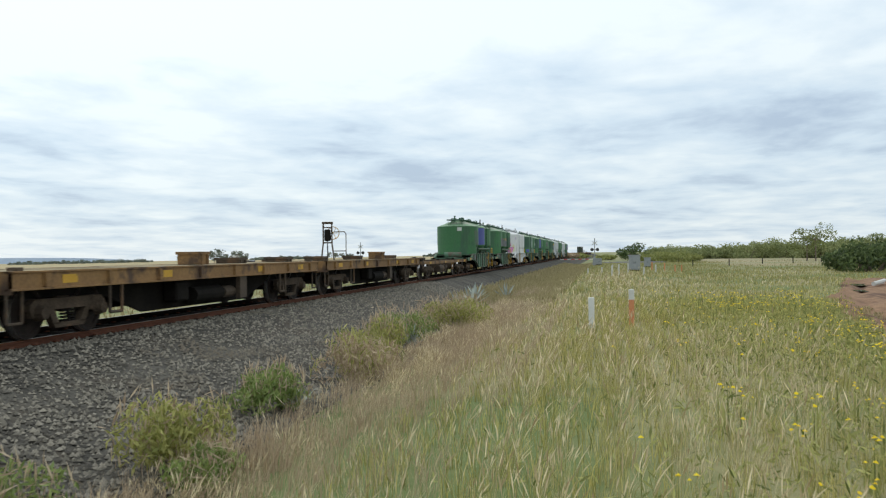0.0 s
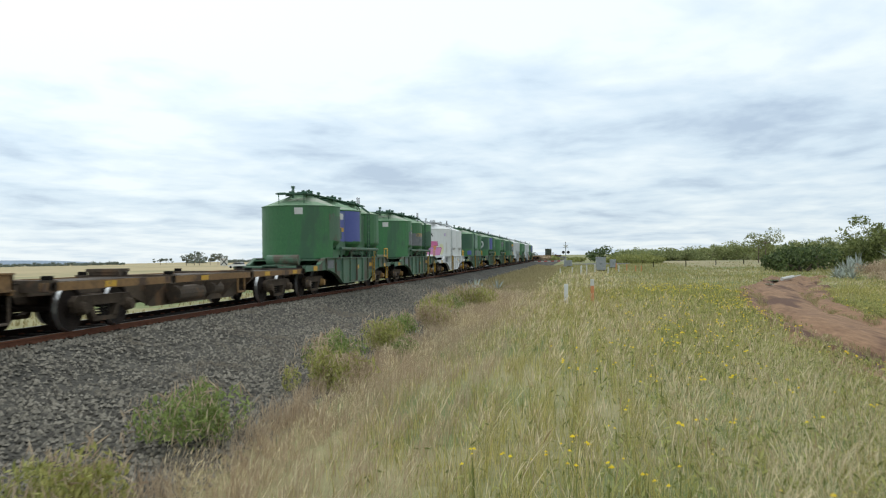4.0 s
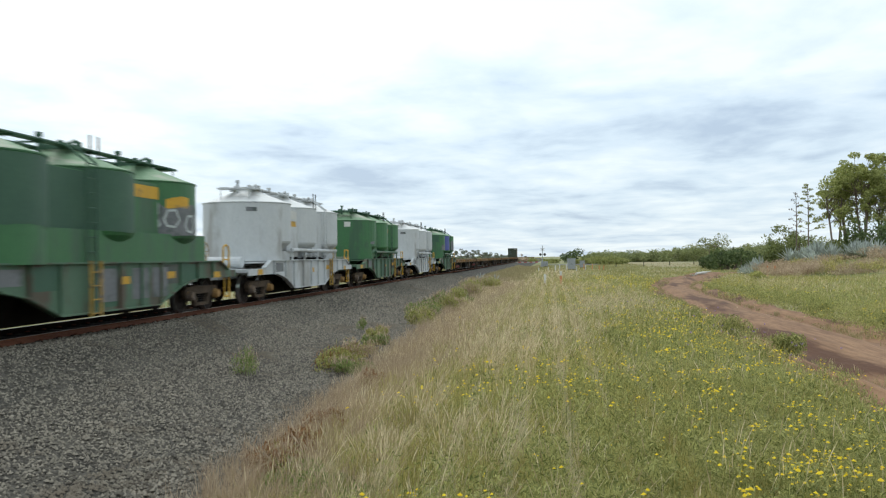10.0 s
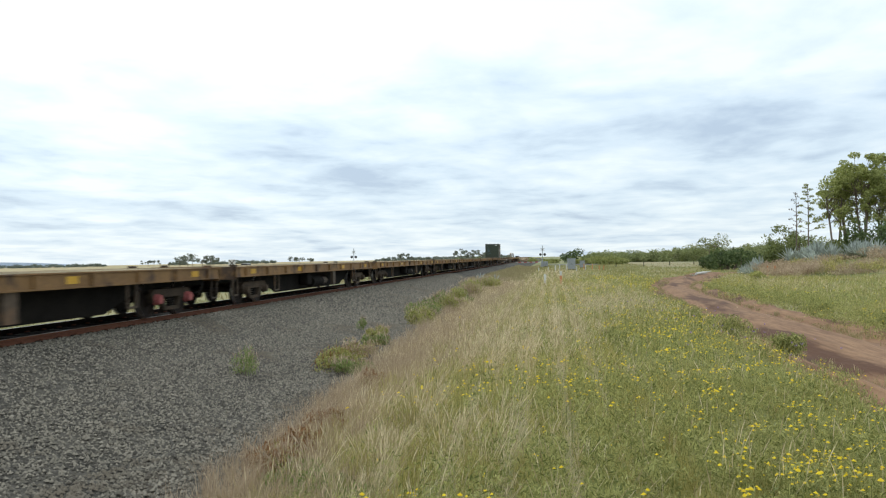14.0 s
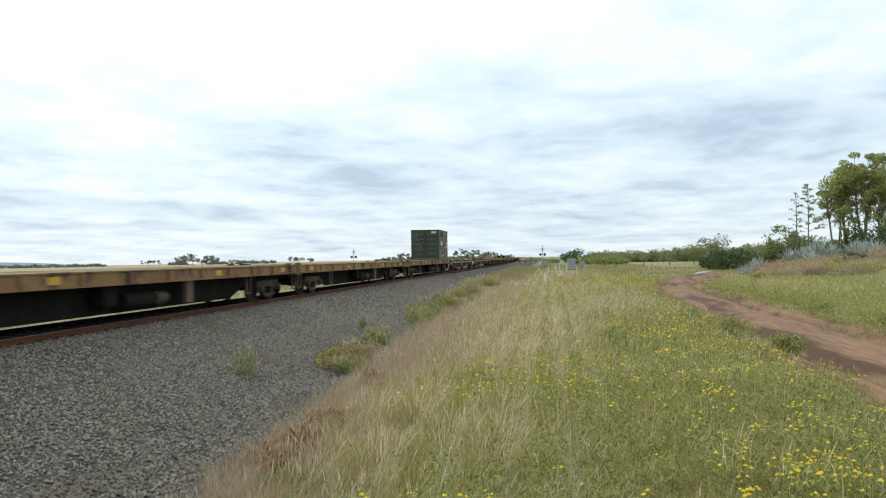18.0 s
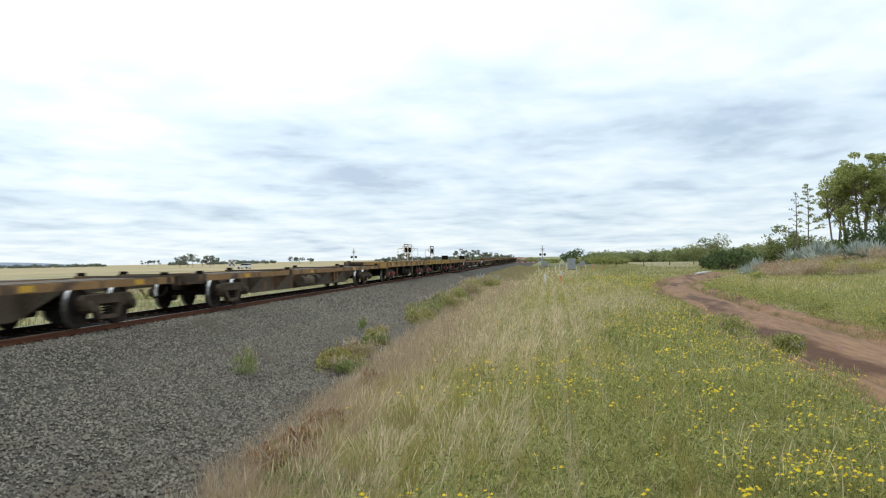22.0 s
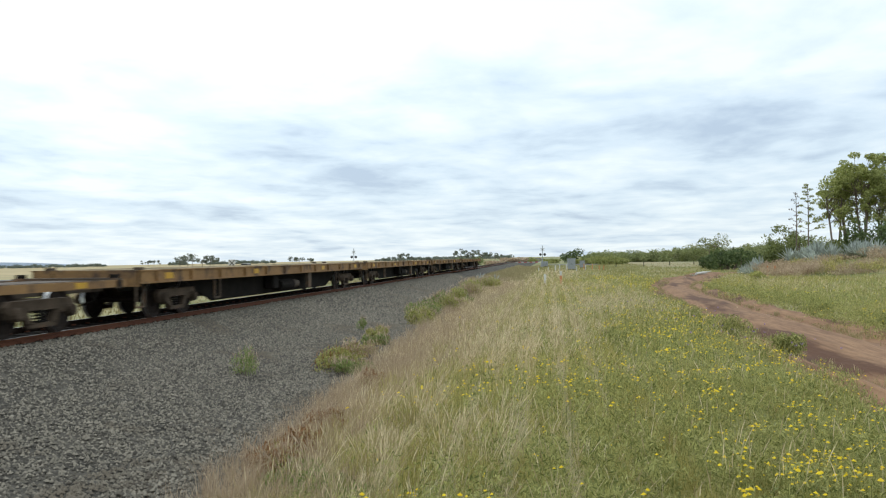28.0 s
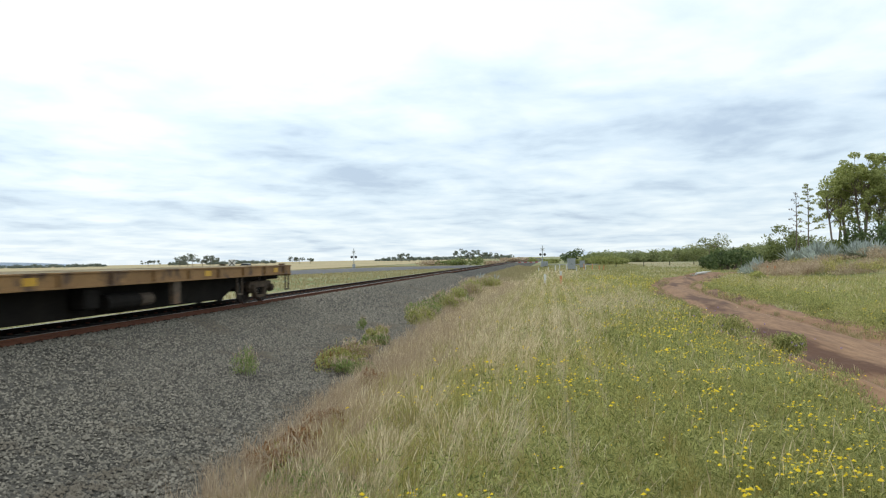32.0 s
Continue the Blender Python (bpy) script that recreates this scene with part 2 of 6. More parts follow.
M["agave"] = surf("blue_grey_agave", (0.27, 0.315, 0.285), (0.56, 0.59, 0.53), 0.8, 3, 0.7, 0, rand=0.3)
M["leaf"] = surf("eucalypt_leaves", (0.15, 0.19, 0.045), (0.52, 0.53, 0.20), 0.4, 2, 0.7, 0, island=0.6, leafy=0.5)
M["leaf_olive"] = surf("olive_bush_leaves", (0.075, 0.10, 0.03), (0.30, 0.33, 0.12), 0.4, 2, 0.75, 0, island=0.6, leafy=0.4)
M["leaf_far"] = surf("distant_woodland_leaves", (0.14, 0.175, 0.065), (0.39, 0.41, 0.18), 0.2, 1, 0.8, 0, island=0.7, leafy=0.35)
M["leaf_paddock"] = surf("dull_paddock_leaves", (0.10, 0.12, 0.09), (0.24, 0.26, 0.20), 0.2, 1, 0.9, 0, island=0.6, leafy=0.35)
M["rust_weed"] = surf("reddish_dry_weed", (0.16, 0.075, 0.03), (0.40, 0.22, 0.10), 0.8, 3, 0.9, 0, island=0.6, leafy=0.3)
# leaf colour paled and greyed, with haze mixed in, for the far tree line
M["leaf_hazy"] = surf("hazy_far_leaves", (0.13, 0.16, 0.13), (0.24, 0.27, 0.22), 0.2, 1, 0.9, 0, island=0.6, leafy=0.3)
M["ochre"] = surf("worn_ochre_steel", (0.22, 0.12, 0.045), (0.46, 0.27, 0.085), 0.5, 10, 0.8, 0.2, rand=0.15, third=(0.13, 0.10, 0.08), spot=0.57, spot_scale=1.1)
M["leaf_dark"] = surf("dark_bush_leaves", (0.04, 0.065, 0.022), (0.15, 0.20, 0.07), 0.5, 2, 0.75, 0, island=0.7, leafy=0.3)
M["leaf_bright"] = surf("bright_shrub_leaves", (0.19, 0.22, 0.06), (0.38, 0.38, 0.14), 0.5, 2, 0.8, 0, island=0.6, leafy=0.35)
M["bark"] = surf("pale_bark", (0.10, 0.075, 0.055), (0.24, 0.19, 0.15), 1, 12, 0.9, 0.3, stretch=(1, 1, 0.2))
# the blue of distance haze is put into the hill's base colour
M["hill"] = surf("haze_blue_hill", (0.30, 0.37, 0.46), (0.36, 0.43, 0.52), 0.002, 0.02, 1.0, 0)
M["water"] = surf("muddy_water", (0.20, 0.15, 0.10), (0.25, 0.2, 0.15), 1, 5, 0.06, 0)
# ballast blackened to carry the shade under the train in its colour
M["shade_bed"] = surf("shade_black_ballast", (0.007, 0.006, 0.005), (0.030, 0.025, 0.021), 1.2, 13, 0.95, 1.0, third=(0.03, 0.024, 0.02), spot=0.55, spot_scale=0.7, depth=0.05, spec=0.1)
M["paddock"] = surf("dull_tan_paddock", (0.24, 0.20, 0.10), (0.36, 0.30, 0.17), 0.03, 0.8, 0.95, 0.4, third=(0.2, 0.21, 0.09), spot=0.55, spot_scale=0.05)
M["blue_spray"] = surf("pale_blue_spray_paint", (0.12, 0.20, 0.27), (0.18, 0.27, 0.34), 6, 12, 0.6, 0.03)
M["glass_dark"] = surf("dark_car_glass", (0.02, 0.025, 0.03), (0.03, 0.035, 0.04), 3, 30, 0.1, 0)
M["sill_grime"] = surf("grimy_grey_green_paint", (0.05, 0.065, 0.055), (0.12, 0.13, 0.115), 1.2, 14, 0.8, 0.1, rand=0.2, third=(0.12, 0.08, 0.055), spot=0.58, spot_scale=1.6, stretch=(1, 2, 0.5))
M["sill_rust"] = surf("rusty_stained_green_paint", (0.05, 0.085, 0.06), (0.10, 0.13, 0.10), 1.2, 14, 0.8, 0.1, rand=0.2, third=(0.15, 0.085, 0.05), spot=0.53, spot_scale=1.6, stretch=(1, 2, 0.5))
M["far_grass"] = surf("olive_far_grass", (0.17, 0.175, 0.055), (0.46, 0.41, 0.18), 0.1, 2, 0.9, 0, island=0.45, leafy=0.35)
M["weed_green"] = surf("fresh_green_weed", (0.11, 0.17, 0.04), (0.36, 0.43, 0.14), 0.8, 3, 0.8, 0, island=0.65, leafy=0.35)


# ---- mesh helpers ----
def mesh_ob(name, bm, material, smooth=False):
    me = bpy.data.meshes.new(name)
    bm.normal_update()
    bm.to_mesh(me)
    bm.free()
    mats = material if isinstance(material, (list, tuple)) else [material]
    for m in mats:
        me.materials.append(M[m] if isinstance(m, str) else m)
    if smooth:
        me.shade_smooth()
    return new(name, me)


def part(name, bm, material, parent, label="", smooth=False, m=None):
    """Links a bmesh as one mesh object under a thing or a part."""
    ob = mesh_ob(name, bm, material, smooth)
    ob.parent = parent
    if m is not None:
        ob.matrix_basis = m
    if label:
        tagged(ob, label)
    return ob


def again(ob, m, parent=None):
    """A further part on the same mesh, with its own sub-parts."""
    o = copy_thing(ob, m)
    if parent:
        o.parent = parent
    return o


def box(bm, x0, x1, y0, y1, z0, z1, bevel=0.0):
    r = bmesh.ops.create_cube(bm, size=1, matrix=Matrix.Translation(((x0 + x1) / 2, (y0 + y1) / 2, (z0 + z1) / 2)) @ Matrix.Diagonal((x1 - x0, y1 - y0, z1 - z0, 1)))
    if bevel:
        edges = list({e for v in r["verts"] for e in v.link_edges})
        bmesh.ops.bevel(bm, geom=edges, offset=bevel, segments=1, affect="EDGES")
    return bm


def B(*a, bevel=0.0):
    return box(bmesh.new(), *a, bevel=bevel)


def tube(bm, a, b, r, seg=8, r2=None):
    a, b = Vector(a), Vector(b)
    d = b - a
    m = Matrix.Translation((a + b) / 2) @ d.to_track_quat("Z", "Y").to_matrix().to_4x4()
    bmesh.ops.create_cone(bm, cap_ends=True, segments=seg, radius1=r, radius2=r if r2 is None else r2, depth=d.length, matrix=m)
    return bm


def pipe_run(bm, pts, r, seg=6):
    for a, b in zip(pts, pts[1:]):
        tube(bm, a, b, r, seg)
    return bm


def prism(bm, pts, axis, a, b):
    """Extrudes a polygon. axis X: pts are (y, z), from x=a to b; axis Y: pts are (x, z)."""
    def put(p, s):
        return (s, p[0], p[1]) if axis == "X" else (p[0], s, p[1])
    va = [bm.verts.new(put(p, a)) for p in pts]
    vb = [bm.verts.new(put(p, b)) for p in pts]
    bm.faces.new(va)
    bm.faces.new(vb[::-1])
    k = len(pts)
    for i in range(k):
        bm.faces.new((va[i], vb[i], vb[(i + 1) % k], va[(i + 1) % k]))
    bmesh.ops.recalc_face_normals(bm, faces=bm.faces)
    return bm


def lathe(bm, prof, seg=24, centre=(0, 0, 0), a0=0.0, a1=2 * math.pi):
    """Turns a profile of (r, z) about the z axis."""
    full = abs(a1 - a0 - 2 * math.pi) < 1e-6
    n = seg if full else seg + 1
    rings = []
    for r, z in prof:
        rings.append([bm.verts.new((centre[0] + r * math.cos(a0 + (a1 - a0) * i / seg), centre[1] + r * math.sin(a0 + (a1 - a0) * i / seg), centre[2] + z)) for i in range(n)])
    for p, q in zip(rings, rings[1:]):
        for i in range(seg):
            j = (i + 1) % n
            bm.faces.new((p[i], p[j], q[j], q[i]))
    return bm


def sheet(name, xs, ys, zfun, material):
    """A ground sheet over a grid of x and y."""
    xs, ys = np.asarray(xs, float), np.asarray(ys, float)
    X, Y = np.meshgrid(xs, ys)
    Z = np.vectorize(zfun)(X, Y)
    nx = len(xs)
    co = np.stack([X, Y, Z], -1).reshape(-1, 3)
    i = np.arange((len(ys) - 1) * nx).reshape(-1, nx)[:, :-1].ravel()
    faces = np.stack([i, i + 1, i + 1 + nx, i + nx], -1)
    me = bpy.data.meshes.new(name)
    me.from_pydata(co.tolist(), [], faces.tolist())
    me.materials.append(M[material])
    me.shade_smooth()
    return new(name, me)


def soup(name, verts, faces, material, label, category):
    """Many small loose pieces in one mesh."""
    me = bpy.data.meshes.new(name)
    verts = np.ascontiguousarray(verts, np.float32).reshape(-1, 3)
    faces = np.ascontiguousarray(faces, np.int32)
    k = faces.shape[1]
    me.vertices.add(len(verts))
    me.vertices.foreach_set("co", verts.ravel())
    me.loops.add(faces.size)
    me.loops.foreach_set("vertex_index", faces.ravel())
    me.polygons.add(len(faces))
    me.polygons.foreach_set("loop_start", np.arange(0, faces.size, k, dtype=np.int32))
    me.update(calc_edges=True)
    me.validate()
    me.materials.append(M[material])
    return tagged(new(name, me), label, category, kind="stuff")


# ---- ground ----
def lerp_table(v, table):
    for (a, za), (b, zb) in zip(table, table[1:]):
        if v <= b:
            return za + (zb - za) * max(0.0, min(1.0, (v - a) / (b - a)))
    return table[-1][1]


PROFILE = [(-60, -1.0), (-14, -1.0), (-6.0, -1.05), (-4.2, -0.95), (-1.8, -0.13), (1.8, -0.13), (3.1, -0.58), (5.6, -0.97), (6.9, -1.0), (8.4, -0.78), (10.5, -0.6), (16, -0.62), (60, -0.6), (200, -0.6)]


def ground_z(x, y):
    z = lerp_table(x, PROFILE)
    if abs(x) > 6.6:
        z += 0.07 * noise.noise((x * 0.22, y * 0.22, 0.3)) + 0.03 * noise.noise((x * 0.9, y * 0.9, 4.3))
    # the land beyond the railway falls gently away
    if x < -60:
        z -= 0.0095 * (-60 - x)
    # the low bank under the agaves
    d = math.hypot((x - 44) / 15, (y - 92) / 22)
    if d < 1:
        z += 1.5 * (1 - d * d) ** 2
    return z


TRACK_LINE = [(17.4, -6), (17.0, 4), (16.5, 11), (16.7, 18), (17.0, 27), (17.3, 40), (18.0, 53), (20.4, 67), (24.6, 83), (28, 96)]


def in_track(x, y):
    for (x0, y0), (x1, y1) in zip(TRACK_LINE, TRACK_LINE[1:]):
        if y0 <= y <= y1:
            return abs(x - (x0 + (x1 - x0) * (y - y0) / (y1 - y0)))
    return 9.0


EDGE = [(5, 7.7), (8, 7.5), (14, 7.1), (21, 6.7), (40, 6.2), (200, 5.8)]  # where the stones end, along the line


def ground_under(x, y):
    z = ground_z(x, y)
    if -6.7 < x < lerp_table(y, EDGE) - 0.2:
        z -= 0.35
    if 10 < x < 34 and in_track(x, y) < 1.45:
        z -= 0.22
    return z


def bed_z(x, y):
    z = ground_z(x, y)
    if abs(x) > 1.8:
        z += 0.015 * noise.noise((x * 1.3, y * 1.3, 9.1))
    if x > 5.5:
        z += 0.02
    if x < -6.5 or x > lerp_table(y, EDGE) + 0.15:
        z -= 0.4
    return z


def build_ground():
    xs = np.unique(np.concatenate([[-4900, -3000, -1500, -700, -350, -200, -120, -80], np.arange(-60, -6, 3.0), np.arange(-6, 5.2, 1.4), np.arange(5.2, 8.6, 0.3), np.arange(8.6, 34, 0.75), np.arange(34, 70, 2.0), [80, 110, 160, 250, 500, 1200, 3000, 4900]]))
    ys = np.unique(np.concatenate([[-4900, -2000, -700, -300, -120, -50, -20], np.arange(-8, 60, 0.8), np.arange(60, 140, 3.0), np.arange(140, 420, 15.0), [500, 650, 800, 1100, 1600, 2500, 4900]]))
    tagged(sheet("ground", xs, ys, ground_under, "soil"), "grassy flat paddock ground beside the railway", "ground", kind="structure")
    ys2 = np.unique(np.concatenate([np.arange(-60, 45, 0.5), np.arange(45, 140, 2.0), np.arange(140, 800, 30.0)]))
    xs2 = [-6.6, -5.4, -4.2, -3.0, -1.9, -1.0, 0, 1.0, 1.9, 2.5, 3.2, 4.0, 4.8, 5.4, 5.7, 6.0, 6.3, 6.6, 6.9, 7.2, 7.5, 7.8, 8.1]
    tagged(sheet("ballast_bed", xs2, ys2, bed_z, "ballast"),
           "grey crushed stone ballast bed under the rails", "ballast", kind="structure")
    # near-black sheet between the rails: the train's shade painted on the bed
    tagged(sheet("oil_stained_bed", [-0.66, -0.3, 0.3, 0.66], ys2, lambda x, y: -0.128 + 0.012 * noise.noise((x * 2.3, y * 1.3, 3.1)), "shade_bed"),
           "ballast between the rails, coloured black for the train's shade", "ballast", kind="structure")
    fx = np.unique(np.concatenate([np.arange(-4800, -200, 400.0), np.arange(-200, -36, 12.0)]))
    fy = np.unique(np.concatenate([np.arange(-1500, 60, 150.0), np.arange(60, 700, 25.0), np.arange(700, 4800, 300.0)]))
    tagged(sheet("golden_field", fx, fy, lambda x, y: -0.93 - 0.0095 * max(0, -60 - x), "field"), "dry golden stubble paddock beyond the railway", "field", kind="structure")
    tagged(sheet("far_paddock", np.arange(22, 175, 9.0), np.arange(150, 262, 8.0), lambda x, y: -0.47 if 24 < x < 170 and 153 < y < 250 else -0.8, "paddock"), "pale dry paddock before the woodland", "field", kind="structure")


build_ground()


def strip(name, centre, half, material, lift, n_across=7, rut=0.0, label="", category="", edge_noise=0.0, bank=0.0):
    """A ribbon along a line of (x, y), draped on the ground."""
    bm = bmesh.new()
    pts = [Vector((x, y)) for x, y in centre]
    line = []
    for a, b in zip(pts, pts[1:]):
        k = max(2, int((b - a).length / 1.2))
        line += [a.lerp(b, i / k) for i in range(k)]
    line.append(pts[-1])
    for _ in range(6):
        line = [line[0]] + [(line[i - 1] + line[i] * 2 + line[i + 1]) / 4 for i in range(1, len(line) - 1)] + [line[-1]]
    prev = None
    for i, p in enumerate(line):
        d = (line[min(i + 1, len(line) - 1)] - line[max(i - 1, 0)]).normalized()
        side = Vector((d.y, -d.x))
        row = []
        for k in range(n_across):
            f = 2 * k / (n_across - 1) - 1
            w = half * (1 + edge_noise * noise.noise((p.x * 0.35 + 7 * (f > 0), p.y * 0.35, 2.2)))
            q = p + side * (w * f)
            z = ground_z(q.x, q.y) + lift
            if rut:
                z += -rut * (math.exp(-((abs(f) - 0.5) / 0.17) ** 2)) + 0.3 * rut * noise.noise((q.x * 0.6, q.y * 0.25, 0)) + (0.0 if abs(f) < 0.9 else -0.16)
            if bank:
                z += bank if abs(f) < 0.7 else (0 if abs(f) < 0.95 else -0.3)
            row.append(bm.verts.new((q.x, q.y, z)))
        if prev:
            for k in range(n_across - 1):
                bm.faces.new((prev[k], prev[k + 1], row[k + 1], row[k]))
        prev = row
    return tagged(mesh_ob(name, bm, material, True), label, category, kind="structure")


strip("dirt_track", TRACK_LINE, 2.1, "dirt", 0.13, 21, 0.19, "rutted red-brown dirt vehicle track through grass", "dirt track", 0.5)
strip("side_road", [(-60, 45), (-42, 90), (-30, 135), (-20, 175), (-6.8, 196)], 5.0, "asphalt", 0.05, 9, 0, "narrow grey sealed road leading to the crossing", "road", 0.0, 0.5)
strip("crossing_road", [(6.8, 190), (20, 197)], 4.5, "asphalt", 0.05, 9, 0, "grey sealed road beyond the crossing", "road", 0.0, 0.15)


# ---- railway track ----
def build_track():
    prof = [(-0.07, -0.172), (0.07, -0.172), (0.07, -0.16), (0.012, -0.14), (0.012, -0.045), (0.036, -0.035), (0.036, -0.006), (0.028, 0.0), (-0.028, 0.0), (-0.036, -0.006), (-0.036, -0.035), (-0.012, -0.045), (-0.012, -0.14), (-0.07, -0.16)]
    root = tagged(new("railway_track"), "single railway line with rusty rails on sleepers", "railway track", kind="structure")
    for s in (-1, 1):
        # the far rail takes the darker colour, with the train's shade in it
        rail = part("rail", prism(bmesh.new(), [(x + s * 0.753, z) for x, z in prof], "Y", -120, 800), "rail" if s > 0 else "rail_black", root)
        part("running_surface", B(s * 0.753 - 0.024, s * 0.753 + 0.024, -120, 800, 0.0005, 0.003), "rail_top", rail, "polished steel rail head")
    return root


track = build_track()


# ---- rolling stock ----
SMOOTH = {}


def wheel_bm():
    bm = lathe(bmesh.new(), [(0.06, -0.075), (0.17, -0.08), (0.2, -0.03), (0.36, -0.02), (0.39, -0.06), (0.455, -0.062), (0.46, 0.03), (0.485, 0.045), (0.485, 0.075), (0.40, 0.075), (0.36, 0.03), (0.2, 0.02), (0.06, 0.06)], 22)
    for f in bm.faces:
        if all(math.hypot(v.co.x, v.co.y) > 0.45 and v.co.z < 0.04 for v in f.verts):
            f.material_index = 1
    bmesh.ops.rotate(bm, verts=bm.verts, cent=(0, 0, 0), matrix=Matrix.Rotation(radians(-90), 3, "Y"))
    return bm


def make_bogie(parent, y, cap="bogie"):
    """A cast three-piece bogie at y: side frames, wheels, axles, springs."""
    bogie = part("bogie", box(box(bmesh.new(), -0.95, 0.95, -0.2, 0.2, 0.45, 0.72, bevel=0.03), -0.35, 0.35, -0.35, 0.35, 0.72, 0.8), "bogie", parent)
    for s in (-1, 1):
        a, b = sorted((s * 0.93, s * 1.06))
        bm = prism(bmesh.new(), [(-1.12, 0.60), (-1.0, 0.70), (1.0, 0.70), (1.12, 0.60), (1.12, 0.50), (-1.12, 0.50)], "X", a, b)
        prism(bm, [(-1.10, 0.50), (-0.62, 0.50), (-0.62, 0.44), (-1.06, 0.38)], "X", a, b)
        prism(bm, [(0.62, 0.50), (1.10, 0.50), (1.06, 0.38), (0.62, 0.44)], "X", a, b)
        prism(bm, [(-0.62, 0.50), (-0.46, 0.50), (-0.30, 0.24), (-0.48, 0.24)], "X", a, b)
        prism(bm, [(0.46, 0.50), (0.62, 0.50), (0.48, 0.24), (0.30, 0.24)], "X", a, b)
        prism(bm, [(-0.50, 0.26), (0.50, 0.26), (0.42, 0.17), (-0.42, 0.17)], "X", a, b)
        part("side_frame", bm, "bogie", bogie)
        for k in (-0.14, 0.0, 0.14):
            bm = bmesh.new()
            for j in range(4):
                bmesh.ops.create_cone(bm, cap_ends=True, segments=8, radius1=0.062, radius2=0.062, depth=0.035, matrix=Matrix.Translation((s * 1.0, k, 0.285 + 0.058 * j)))
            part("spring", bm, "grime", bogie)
        for k in (-0.89, 0.89):
            bm = bmesh.new()
            bmesh.ops.create_cone(bm, cap_ends=True, segments=12, radius1=0.15, radius2=0.11, depth=0.17, matrix=Matrix.Translation((s * 1.11, k, 0.46)) @ Matrix.Rotation(radians(90 * s), 4, "Y"))
            part("axle_cap", bm, cap, bogie)
    for k in (-0.89, 0.89):
        part("axle", tube(bmesh.new(), (-0.9, k, 0.46), (0.9, k, 0.46), 0.075, 10), "wheel", bogie)
        for s in (-1, 1):
            if "wheel" not in SMOOTH:
                o = part("wheel", wheel_bm(), ["wheel", "bright"], bogie, smooth=False)
                SMOOTH["wheel"] = o.data
            else:
                o = new("wheel", SMOOTH["wheel"])
                o.parent = bogie
            o.matrix_basis = pose(s * 0.775, k, 0.46, 0, 0, 180 if s < 0 else 0)
    bogie.location = (0, y, 0)
    return bogie


def coupler(parent, y, s):
    bm = box(bmesh.new(), -0.09, 0.09, min(y, y + s * 0.55), max(y, y + s * 0.55), 0.78, 0.96, bevel=0.02)
    box(bm, -0.16, 0.16, *sorted((y + s * 0.4, y + s * 0.62)), 0.72, 1.02, bevel=0.04)
    pipe_run(bm, [(0.3, y, 0.7), (0.34, y + s * 0.3, 0.5), (0.2, y + s * 0.6, 0.42)], 0.022)
    return part("coupler", bm, "grime", parent)


